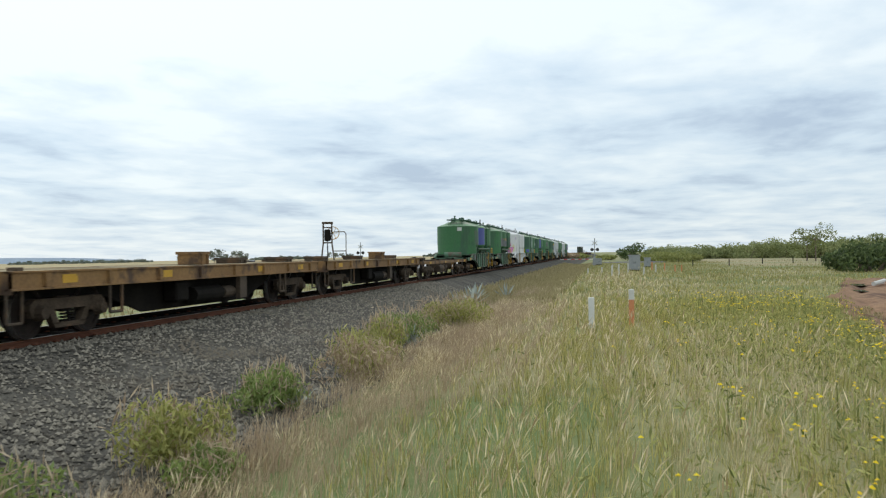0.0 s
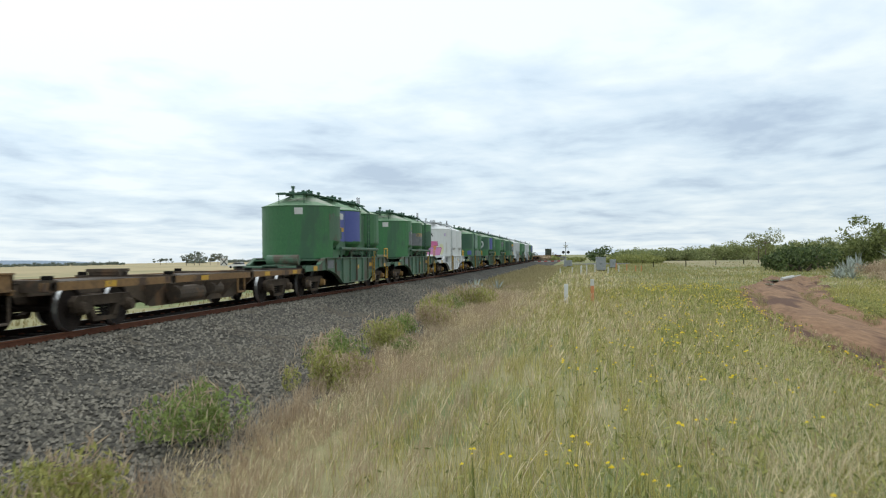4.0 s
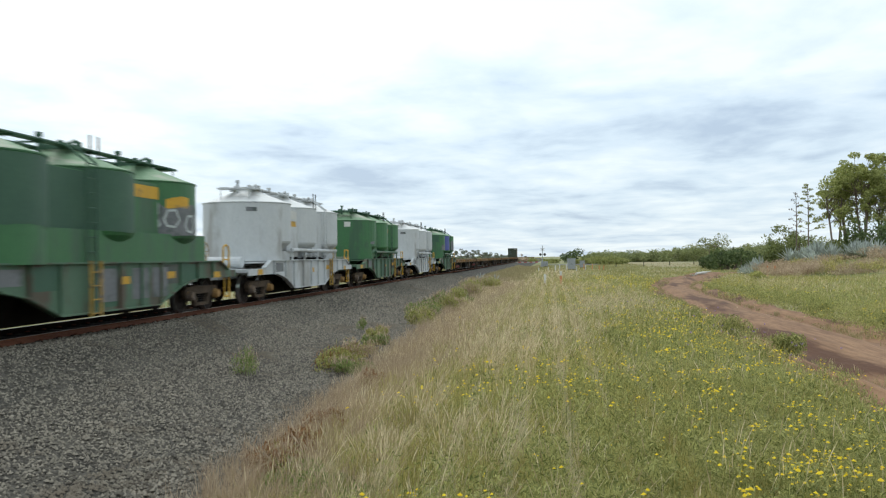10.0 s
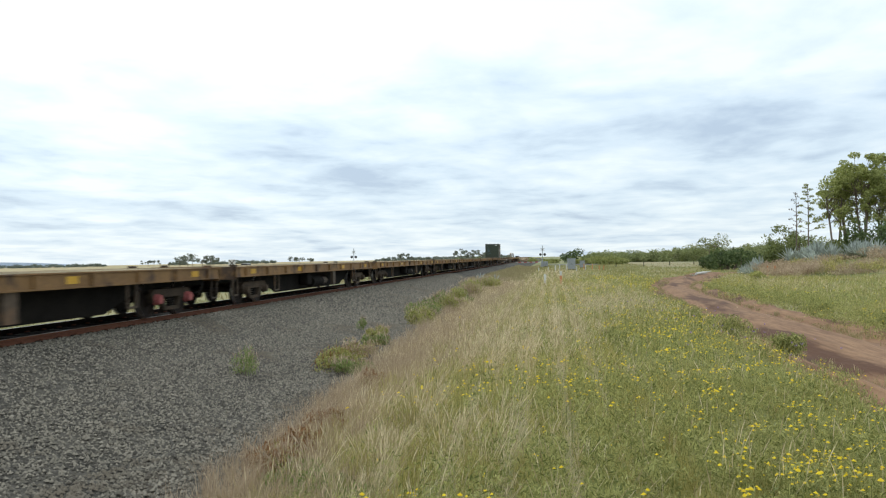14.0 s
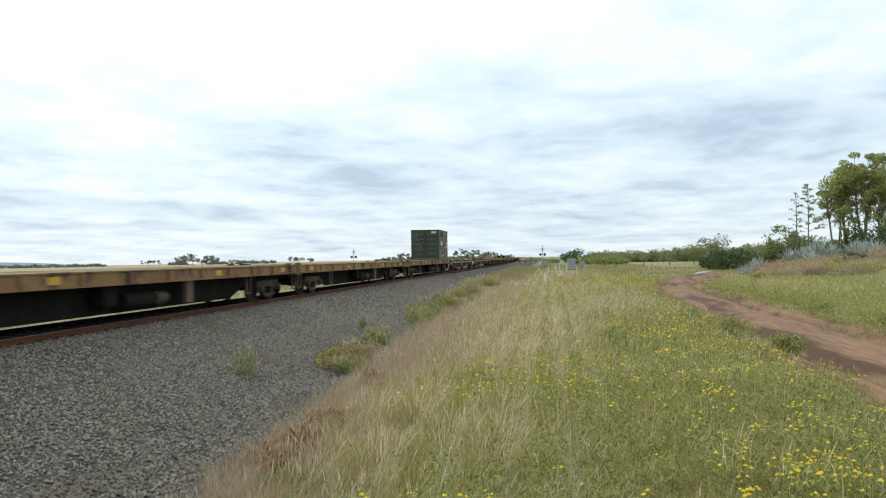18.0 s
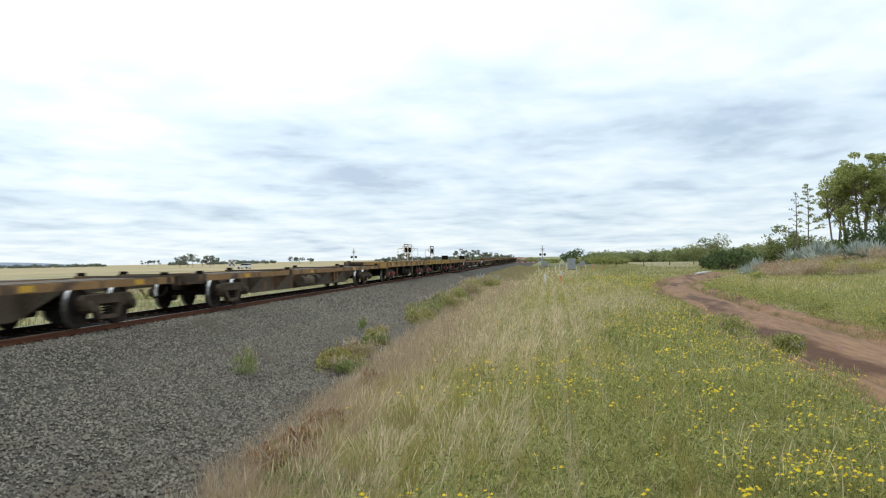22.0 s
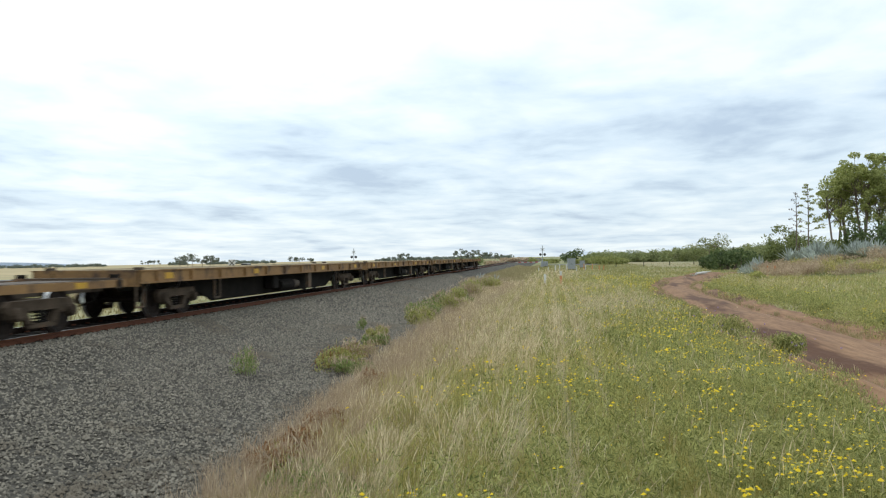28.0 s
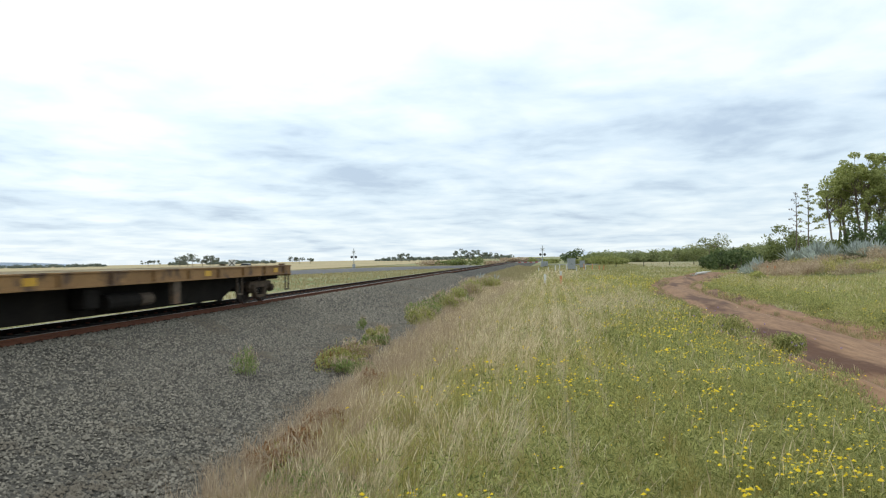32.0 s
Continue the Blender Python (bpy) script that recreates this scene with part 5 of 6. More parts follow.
def bush(x, y, rx, ry, h, n, size, material, label, category="bush", group="", name="bush", lobes=6, z=None, upright=1.0, slim=0.45, dry=""):
    base = ground_z(x, y) if z is None else z
    t = tagged(new(name), label, category, group)
    t.location = (x, y, base)
    pts = []
    for i in range(lobes):
        a, r = random.uniform(0, 6.28), math.sqrt(random.random()) * 0.75
        c = (rx * r * math.cos(a), ry * r * math.sin(a), h * random.uniform(0.28, 0.68) * (1 - 0.25 * r))
        if upright == 1.0 or i == 0:
            part("stem", tube(bmesh.new(), (c[0] * 0.2, c[1] * 0.2, -0.05), c, 0.03 * h, 5, 0.01 * h), "bark", t)
        k = random.uniform(0.25, 0.6)
        pts.append(clump_points(c, (rx * k, ry * k, h * random.uniform(0.22, 0.42)), n // lobes))
    p = np.concatenate(pts)
    p[:, 2] = np.maximum(p[:, 2], 0.02)
    v, f = leaf_quads(p, size, 0.0, upright, slim)
    soup_part("leaves", v, f, material, t)
    if dry:
        p2 = p[rng.random(len(p)) < 0.24] * np.array([1.1, 1.1, 1.15]) + rng.normal(0, 0.05 * h, (1, 3))
        v, f = leaf_quads(p2, size * 1.9, 0.0, 3.0, slim * 0.35)
        tagged(soup_part("dry_growth", v, f, dry, t, "brown dry growth"), "brown dry growth", kind="stuff")
    return t


def agave_leaf(length):
    bm = bmesh.new()
    prev = None
    for i in range(5):
        f = i / 4
        w = 0.075 * length * (0.7 + 0.5 * f * 1.6) * (1 - f) ** 0.7 + 0.004
        c = (f * length * 0.93, f * f * length * 0.05)
        row = [bm.verts.new((c[0], -w, c[1] + w * 0.35)), bm.verts.new((c[0], 0, c[1] - 0.03 * (1 - f))), bm.verts.new((c[0], w, c[1] + w * 0.35))]
        if prev:
            for k in range(2):
                bm.faces.new((prev[k], prev[k + 1], row[k + 1], row[k]))
        prev = row
    return bm


AGAVE = {}


def agave(x, y, size, n=20, z=None):
    t = tagged(new("agave"), "blue-green agave rosette with stiff pointed leaves", "agave", "agaves")
    t.location = (x, y, ground_z(x, y) if z is None else z)
    t.rotation_euler = (0, 0, random.uniform(0, 6))
    for i in range(n):
        a = i * 2.4
        up = 12 + 68 * (i / n) + random.uniform(-6, 6)
        if "m" not in AGAVE:
            o = part("agave_leaf", agave_leaf(1.0), "agave", t)
            AGAVE["m"] = o.data
        else:
            o = new("agave_leaf", AGAVE["m"])
            o.parent = t
        k = size * random.uniform(0.75, 1.1)
        o.matrix_basis = Matrix.Rotation(a, 4, "Z") @ Matrix.Rotation(-radians(up), 4, "Y") @ Matrix.Diagonal((k, k, k, 1))
    return t


def agave_mast(x, y, h, z0, full):
    t = tagged(new("agave_flower_stalk"), "tall dry agave flower stalk with tiered seed clusters", "flower stalk", "agave stalks")
    t.location = (x, y, z0)
    bm = tube(bmesh.new(), (0, 0, 0), (0.1, 0, h * 0.55), 0.075, 8, 0.06)
    tube(bm, (0.1, 0, h * 0.55), (0.05, 0, h), 0.06, 8, 0.02)
    part("stalk", bm, "bark", t)
    k = 20 if full else 13
    for i in range(k):
        f = i / k
        z, r = h * (0.42 + 0.57 * f), (1.0 if full else 0.7) * (1.0 - 0.75 * f)
        a = i * 2.2
        tip = Vector((r * math.cos(a), r * math.sin(a), z + 0.25))
        part("branch", tube(bmesh.new(), (0.07, 0, z - 0.1), tip, 0.03, 5, 0.015), "bark", t)
        n = 46 if full else 14
        v, fc = leaf_quads(clump_points(tip, (0.30, 0.30, 0.12), n), 0.10)
        soup_part("seed_cluster", v, fc, "leaf_bright" if full else "bark", t)
    return t


def track_distance(x, y):
    ty = np.array([p[1] for p in TRACK_LINE], float)
    tx = np.array([p[0] for p in TRACK_LINE], float)
    return np.where((y > ty[0]) & (y < ty[-1]), np.abs(x - np.interp(y, ty, tx)), 9.0)


def scatter(n, x_lo, y_range, power=1.7, wide=0.46):
    """Places on the right of the line, thinning with distance along it."""
    u = rng.random(n)
    y0, y1 = y_range
    e = 1 - power
    y = (y0 ** e + u * (y1 ** e - y0 ** e)) ** (1 / e) if power != 1 else y0 * (y1 / y0) ** u
    x = x_lo + (10.6 + wide * y + 3.0 - x_lo) * rng.random(n)
    return x, y




def ground_many(x, y):
    key = np.round(x * 2).astype(int) * 100000 + np.round(y * 2).astype(int)
    u, inv = np.unique(key, return_inverse=True)
    zs = np.empty(len(u))
    for i, k in enumerate(u):
        ky = ((k + 50000) % 100000) - 50000
        zs[i] = ground_z((k - ky) / 100000 / 2, ky / 2)
    return zs[inv]


def patch_noise(x, y, s, seed):
    """Smooth random patches between 0 and 1, for grouping plants."""
    v = np.zeros(len(x))
    r = np.random.default_rng(seed)
    for k in range(7):
        a, w, p = r.uniform(0, 6.28), s * r.uniform(0.5, 1.9), r.uniform(0, 6.28)
        v += np.sin((x * math.cos(a) + y * math.sin(a)) * w + p)
    return 0.5 + v / 7


def tufted(x, y, size, seed, pull=0.5):
    """Draws scattered plants together into tufts; returns their places and two random values for each tuft."""
    a, b = np.floor(x / size), np.floor(y / size)
    h = [np.modf(np.abs(np.sin(a * p + b * q + seed) * 43758.5453))[0] for p, q in ((12.9898, 78.233), (39.346, 11.135), (73.156, 52.235), (26.651, 91.17))]
    cx, cy = (a + 0.15 + 0.7 * h[0]) * size, (b + 0.15 + 0.7 * h[1]) * size
    return x + (cx - x) * pull, y + (cy - y) * pull, h[2], h[3]


def trodden(x, y):
    """Growth stays lower beside the dirt track."""
    return np.where(y < 80, np.clip(0.42 + (track_distance(x, y) - 1.2) * 0.26, 0.42, 1.0), 1.0)


def blades(name, x, y, h, w, material, label, bend=0.35, category="grass", head=0.0, wind=0.0):
    """Grass blades, or stems with a seed head, as bent tapering strips."""
    n = len(x)
    h = h * trodden(x, y)
    z = ground_many(x, y) - 0.03
    a = rng.uniform(0, 2 * math.pi, n)
    lean = bend * h * rng.uniform(0.1, 1.0, n)
    dx, dy = np.cos(a) * lean + wind * h, np.sin(a) * lean
    b = rng.uniform(0, 2 * math.pi, n)
    wx, wy = np.cos(b) * w * 0.5, np.sin(b) * w * 0.5
    base = np.stack([x, y, z], -1)
    mid = base + np.stack([dx * 0.35, dy * 0.35, h * 0.6], -1)
    tip = base + np.stack([dx, dy, h * 0.97], -1)
    ww = np.stack([wx, wy, np.zeros(n)], -1)
    if not head:
        v = np.stack([base - ww, base + ww, mid + ww * 0.8, mid - ww * 0.8, tip], 1).reshape(-1, 3)
        i = np.arange(n)[:, None] * 5
        f = np.concatenate([i + [0, 1, 2], i + [0, 2, 3], i + [3, 2, 4]], 1).reshape(-1, 3)
    else:
        hw = ww * head
        neck = base + np.stack([dx * 0.6, dy * 0.6, h * 0.70], -1)
        fat = base + np.stack([dx * 0.78, dy * 0.78, h * 0.84], -1)
        v = np.stack([base - ww * 0.5, base + ww * 0.5, neck, fat - hw, fat + hw, tip], 1).reshape(-1, 3)
        i = np.arange(n)[:, None] * 6
        f = np.concatenate([i + [0, 1, 2], i + [2, 4, 3], i + [3, 4, 5]], 1).reshape(-1, 3)
    return soup(name, v, f, material, label, category)


def keep(x, y, *arrays_mask):
    td = track_distance(x, y)
    m = (td > 1.2 + 0.85 * patch_noise(x, y, 1.3, 5)) | ((td < 0.3) & (rng.random(len(x)) < 0.3 * patch_noise(x, y, 0.8, 9)))
    m &= np.hypot(x - 10.63, y) > 2.2
    for a in arrays_mask:
        m &= a
    return x[m], y[m]


def straw_patches(x, y):
    """Where the pale dry grass stands thickest."""
    spots = ((12.8, 32, 2.2, 7.0, 1.0), (10.6, 21, 1.2, 6, 0.8), (9.9, 13, 0.7, 4, 0.5), (24, 48, 2.4, 9, 0.5), (12.9, 50, 1.7, 5, 0.9), (11.6, 43, 1.0, 3, 0.7), (14.6, 41, 1.4, 4, 0.6))
    return np.clip(sum(k * np.exp(-(((x - a) / c) ** 2 + ((y - b) / d) ** 2)) for a, b, c, d, k in spots), 0, 1)


def build_grass():
    def wid(y, near, far):
        return near + (far - near) * np.clip((y - 6) / 70, 0, 1) ** 2.0
    # pale straw with seed heads along the ballast edge and in patches
    x, y = scatter(430000, 7.3, (3.5, 110), 1.15)
    x, y, h1, h2 = tufted(x, y, 0.55, 1.0, 0.5)
    edge = np.exp(-((x - 9.1 - 0.02 * y) / (0.75 + 0.02 * y)) ** 2)
    far = 0.05 * np.clip((y - 40) / 30, 0, 1)
    p = np.clip(0.8 * edge * np.clip(0.1 + y / 30, 0, 1) + 0.9 * straw_patches(x, y) + far + 0.05 * np.clip((y + 4 - 2 * (x - 9)) / 12, 0.15, 1), 0, 1) * np.clip(2.4 * patch_noise(x, y, 1.1, 11) - 0.5, 0.06, 1) * np.clip(2.2 * h2 - 0.35, 0.05, 1)
    m = rng.random(len(x)) < p
    tall = 0.55 + 0.75 * h1
    td = track_distance(x, y)
    m &= (td > 1.2 + 0.85 * patch_noise(x, y, 1.3, 5)) & (np.hypot(x - 10.63, y) > 2.2)
    x, y, tall = x[m], y[m], tall[m]
    h = rng.uniform(0.30, 0.72, len(x)) * (1 - 0.35 * (x < 8.3)) * tall
    blades("straw_grass", x, y, h, wid(y, 0.0026, 0.018), "straw", "tall pale dry grass with feathery seed heads", 0.55, head=2.1, wind=0.12)
    # brown dry grass close to the stones
    x, y = scatter(64000, 6.4, (4, 90), 1.3, 0.0)
    ex = np.interp(y, [p[0] for p in EDGE], [p[1] for p in EDGE])
    x = ex - 0.15 + np.abs(rng.normal(0, 0.9, len(x)))
    x, y, h1, h2 = tufted(x, y, 0.5, 2.0, 0.45)
    x, y = keep(x, y, rng.random(len(x)) < (0.25 + 0.75 * patch_noise(x, y, 0.7, 3)) * np.clip(2 * h2, 0.15, 1))
    blades("brown_grass", x, y, rng.uniform(0.2, 0.55, len(x)), wid(y, 0.003, 0.016), "brown_grass", "brown dry grass beside the ballast", 0.6, wind=0.1)
    y = 12 + 62 * rng.random(60000)
    x = np.interp(y, [p[0] for p in EDGE], [p[1] for p in EDGE]) - 0.1 + np.abs(rng.normal(0, 0.9, len(y)))
    x, y, h1, h2 = tufted(x, y, 0.4, 5.0, 0.4)
    m = rng.random(len(x)) < np.clip(0.12 + 0.85 * h2, 0, 1) * np.clip(0.3 + 1.2 * patch_noise(x, y, 0.9, 17), 0, 1)
    for sel, mat_name, label in ((m & (h1 < 0.55), "brown_grass", "pinkish brown dry grass at the foot of the ballast"), (m & (h1 >= 0.55), "straw", "pale dry grass at the foot of the ballast")):
        blades("brown_grass" if mat_name == "brown_grass" else "straw_grass", x[sel], y[sel], rng.uniform(0.18, 0.5, sel.sum()) * (0.6 + 0.6 * h2[sel]), 0.0032 + 0.00012 * y[sel], mat_name, label, 0.6, head=1.3 if mat_name == "straw" else 0.0, wind=0.1)
    # green grass everywhere on the right
    x, y = scatter(380000, 7.8, (3.2, 130), 1.25)
    x, y, h1, h2 = tufted(x, y, 0.6, 3.0, 0.42)
    p = np.clip((x - 7.3) / 1.0, 0.1, 1) * np.clip(1.6 * patch_noise(x, y, 0.8, 23), 0.3, 1) * np.clip(0.35 + 1.3 * h2, 0, 1) * (1 - 0.6 * straw_patches(x, y))
    m = (rng.random(len(x)) < p) & (track_distance(x, y) > 1.2 + 0.85 * patch_noise(x, y, 1.3, 5)) & (np.hypot(x - 10.63, y) > 2.2)
    x, y, h1 = x[m], y[m], h1[m]
    blades("green_grass", x, y, rng.uniform(0.16, 0.44, len(x)) * (0.7 + 0.6 * h1) * (1 - 0.35 * np.clip((y - 45) / 50, 0, 1)), wid(y, 0.004, 0.022), "grass", "green and yellowing rough grass", 0.6)
    # leafy flowering weeds, standing in separate clumps
    x, y = scatter(310000, 8.6, (3.6, 75), 1.35)
    x2, y2 = 8.8 + 12 * np.sqrt(rng.random(66000)), 22 + 45 * rng.random(66000)
    x, y = np.concatenate([x, x2]), np.concatenate([y, y2])
    x, y, h1, h2 = tufted(x, y, 0.45, 4.0, 0.3)
    p = np.clip((x - 8.4 - 0.045 * y) / 2.6, 0.12, 1) * np.clip(1.25 - y / 75, 0.1, 1) * (0.35 + 0.9 * patch_noise(x, y, 0.8, 31)) * np.clip(0.45 + 0.9 * h2, 0.05, 1)
    m = (rng.random(len(x)) < p) & (track_distance(x, y) > 1.2 + 0.85 * patch_noise(x, y, 1.3, 5)) & (np.hypot(x - 10.63, y) > 2.4)
    x, y, h1 = x[m], y[m], h1[m]
    z = ground_many(x, y) + (0.30 + 0.26 * h1) * trodden(x, y) * rng.random(len(x)) ** 0.75
    pts = np.stack([x, y, z], -1)
    pts = np.concatenate([pts + rng.normal(0, 0.035, pts.shape) for _ in range(2)])
    s = 0.017 + 0.030 * np.clip(pts[:, 1] / 50, 0, 1)
    v, f = leaf_quads(pts, s * 1.3, 0.0, 1.5, 0.2)
    soup("weed_leaves", v, f, "forb", "low grey-green leafy flowering weeds", "weeds")
    # flower stems and heads, on the same clumps
    x, y = scatter(13000, 8.2, (3.8, 62), 0.95)
    x2, y2 = 9.6 + 11.5 * np.sqrt(rng.random(15000)), 17 + 52 * rng.random(15000)
    x, y = np.concatenate([x, x2]), np.concatenate([y, y2])
    x, y, h1, h2 = tufted(x, y, 0.45, 4.0, 0.12)
    p = np.clip((x - 7.7 - 0.055 * y) / 2.8, 0.03, 1) * np.clip(1.2 - y / 110, 0.1, 1) * np.clip(1.7 * patch_noise(x, y, 0.7, 41) - 0.15, 0.08, 1) * np.clip(1.5 * h2 - 0.1, 0.1, 1) * (1 - 0.7 * straw_patches(x, y))
    p = p * np.where(x > np.interp(y, [q[1] for q in TRACK_LINE], [q[0] for q in TRACK_LINE]), 0.12, 1.0)
    m = (rng.random(len(x)) < p) & (track_distance(x, y) > 1.5) & (np.hypot(x - 10.63, y) > 2.4)
    x, y, h1 = x[m], y[m], h1[m]
    k = 3
    top_z = np.repeat(0.31 + 0.26 * h1 + rng.uniform(-0.06, 0.1, len(x)), k)
    x, y = np.repeat(x, k) + rng.normal(0, 0.035, len(x) * k), np.repeat(y, k) + rng.normal(0, 0.035, len(y) * k)
    m = rng.random(len(x)) < 0.5
    x, y, h = x[m], y[m], top_z[m]
    n = len(x)
    h = h + rng.normal(0, 0.018, n)
    z = ground_many(x, y)
    blades("flower_stems", x, y, h, 0.006 + 0.0004 * y, "forb", "thin green flower stems", 0.05, "weeds")
    z, h = z - 0.03, h * trodden(x, y)
    r = rng.uniform(0.008, 0.020, n) * (1 + 0.009 * y)
    tilt = rng.normal(0, 0.15, (n, 2))
    ring = []
    for j in range(6):
        a = j * math.pi / 3
        cx, cy = np.cos(a) * r, np.sin(a) * r
        ring.append(np.stack([x + cx, y + cy, z + h + cx * tilt[:, 0] + cy * tilt[:, 1]], -1))
    top = np.stack([x, y, z + h + r * 0.8], -1)
    v = np.stack([*ring, top], 1).reshape(-1, 3)
    i = np.arange(n)[:, None] * 7
    f = np.concatenate([i + [j, (j + 1) % 6, 6] for j in range(6)], 1).reshape(-1, 3)
    soup("yellow_flowers", v, f, "flower", "small yellow daisy flowers scattered in the grass", "flowers")
    n = 26000
    y = 5 + 62 * rng.random(n) ** 1.2
    x = np.interp(y, [q[1] for q in TRACK_LINE], [q[0] for q in TRACK_LINE]) + np.where(rng.random(n) < 0.5, -1, 1) * (0.85 + np.abs(rng.normal(0, 0.75, n)))
    x, y, h1, h2 = tufted(x, y, 0.4, 8.0, 0.45)
    m = rng.random(n) < np.clip(1.6 * h2 - 0.3, 0, 1)
    x, y, h1 = x[m], y[m], h1[m]
    blades("track_edge_grass", x, y, rng.uniform(0.08, 0.26, len(x)) * (0.6 + 0.8 * h1) + 0.12, 0.004 + 0.0003 * y, "verge_mix", "short dry grass along the dirt track", 0.7)
    # single tall dry stalks standing above the rest
    x, y = scatter(2600, 8.4, (4.5, 60), 1.0)
    x, y = keep(x, y, rng.random(len(x)) < 0.2 + 0.8 * patch_noise(x, y, 0.6, 47))
    blades("dry_stalks", x, y, rng.uniform(0.5, 0.85, len(x)), 0.0024 + 0.0003 * y, "straw", "single tall dry grass stalks", 0.45, head=1.6, wind=0.08)
    # thistle heads near the track
    x, y = rng.uniform(13.0, 16.5, 60), rng.uniform(14, 30, 60)
    x, y = keep(x, y)
    pts = np.stack([x, y, ground_many(x, y) + rng.uniform(0.4, 0.6, len(x))], -1)
    v, f = leaf_quads(np.repeat(pts, 5, 0) + rng.normal(0, 0.01, (len(pts) * 5, 3)), 0.02)
    soup("thistle_heads", v, f, "purple", "small purple thistle heads in the grass", "flowers")
    # grass creeping over the bed farther along the line
    n = 44000
    y = 74 + 116 * rng.random(n) ** 1.3
    x = 3.6 + 4.8 * rng.random(n) ** 0.7
    m = rng.random(n) < 0.35 + 0.65 * patch_noise(x, y, 0.5, 71)
    x, y = x[m], y[m]
    blades("edge_grass", x, y, rng.uniform(0.15, 0.45, len(x)), 0.014 + 0.0006 * y, "verge_mix", "rough grass creeping over the ballast edge", 0.6)
    # finer growth where the camera starts close to the ground
    n = 190000
    y = 16 + 55 * rng.random(n) ** 0.9
    x = 7.0 + (5 + 0.42 * np.clip(y - 20, 0, 60)) * rng.random(n)
    x, y, h1, h2 = tufted(x, y, 0.55, 6.0, 0.45)
    straw_share = 0.06 + 0.7 * straw_patches(x, y) + 0.3 * np.exp(-((x - 9.0) / 0.9) ** 2)
    kind = 0.5 * rng.random(n) + 0.5 * h2
    for name, m, mat_name, hi, label in (("straw_grass", kind < straw_share, "straw", 0.66, "tall pale dry grass with feathery seed heads"), ("brown_grass", (kind >= straw_share) & (x < 9.0 + 0.7 * rng.random(n)), "brown_grass", 0.45, "pinkish brown dry grass"), ("green_grass", (kind >= straw_share) & (x > 9.3), "grass", 0.42, "green and yellowing rough grass")):
        a, b = keep(x, y, m, rng.random(n) < 0.35 + 0.65 * patch_noise(x, y, 0.9, 91))
        blades(name, a, b, rng.uniform(0.2, hi, len(a)), 0.0035 + 0.0002 * np.abs(b - 40), mat_name, label, 0.5, head=1.25 if mat_name == "straw" else 0.0, wind=0.08)
    # rough grass behind the camera and to the sides
    n = 30000
    x, y = rng.uniform(8, 45, n), rng.uniform(-25, 60, n)
    x, y = keep(x, y, (y < 4) | (x > 12 + 0.4 * y), rng.random(n) < 0.4 + 0.6 * patch_noise(x, y, 0.4, 81))
    blades("side_grass", x, y, rng.uniform(0.15, 0.4, len(x)), np.full(len(x), 0.03), "grass", "rough green and yellow grass", 0.6)
    # farther grass on the left of the line and beyond the dirt track
    n = 60000
    x, y = -rng.uniform(6.0, 42, n), 20 + 230 * rng.random(n) ** 1.4
    m = rng.random(n) < 0.3 + 0.7 * patch_noise(x, y, 0.3, 51)
    x, y = x[m], y[m]
    road = np.interp(y, [45, 90, 135, 175, 196], [-60, -42, -30, -20, -6.8])
    m = np.abs(x - road) > 5.2
    blades("verge_grass", x[m], y[m], rng.uniform(0.12, 0.3, m.sum()), 0.05 + 0.0005 * y[m], "verge_mix", "yellow-green rough grass beyond the rails", 0.5)
    n = 110000
    y = 40 + 170 * rng.random(n) ** 1.3
    x = 7.6 + (12 + 0.5 * y) * rng.random(n)
    x, y = keep(x, y, (x > 7.5), rng.random(n) < 0.3 + 0.7 * patch_noise(x, y, 0.2, 61))
    blades("far_grass", x, y, rng.uniform(0.12, 0.3, len(x)), 0.006 + 0.0006 * (y - 37), "far_grass", "olive rough grass in the middle distance", 0.5)


build_grass()


def build_stones():
    """Loose ballast stones in the part of the bed that is passed nearest; simpler ones farther on."""
    xb = np.array([p[0] for p in PROFILE], float)
    zb = np.array([p[1] for p in PROFILE], float)
    octa = np.array([(1, 0, 0), (-1, 0, 0), (0, 1, 0), (0, -1, 0), (0, 0, 1), (0, 0, -1)], float)
    octa_f = np.array([(0, 2, 4), (2, 1, 4), (1, 3, 4), (3, 0, 4)])
    for n, y0, dy, pw, lo, hi, shape, fc in ((92000, 5, 26, 1.15, 0.015, 0.034, octa, octa_f), (50000, 29, 52, 1.3, 0.024, 0.052, octa, octa_f)):
        y = y0 + dy * rng.random(n) ** pw
        x = 0.95 + (np.interp(y, [p[0] for p in EDGE], [p[1] for p in EDGE]) - 0.75 + rng.uniform(-0.3, 0.3, n)) * rng.random(n)
        z = np.interp(x, xb, zb) + rng.uniform(0.0, 0.026, n) + 0.02 * (x > 5.5)
        k = len(shape)
        s = rng.uniform(lo, hi, n)[:, None, None]
        v = shape[None] * s * rng.uniform(0.65, 1.2, (n, k, 1)) * rng.uniform(0.6, 1.25, (n, 1, 3))
        a = rng.uniform(0, 6.28, n)
        c, d = np.cos(a)[:, None], np.sin(a)[:, None]
        v = np.stack([v[..., 0] * c - v[..., 1] * d, v[..., 0] * d + v[..., 1] * c, v[..., 2]], -1)
        v += np.stack([x, y, z], -1)[:, None]
        f = (np.arange(n)[:, None, None] * k + fc[None]).reshape(-1, 3)
        soup("ballast_stones", v.reshape(-1, 3), f, "stone", "loose grey crushed ballast stones", "stones")


build_stones()


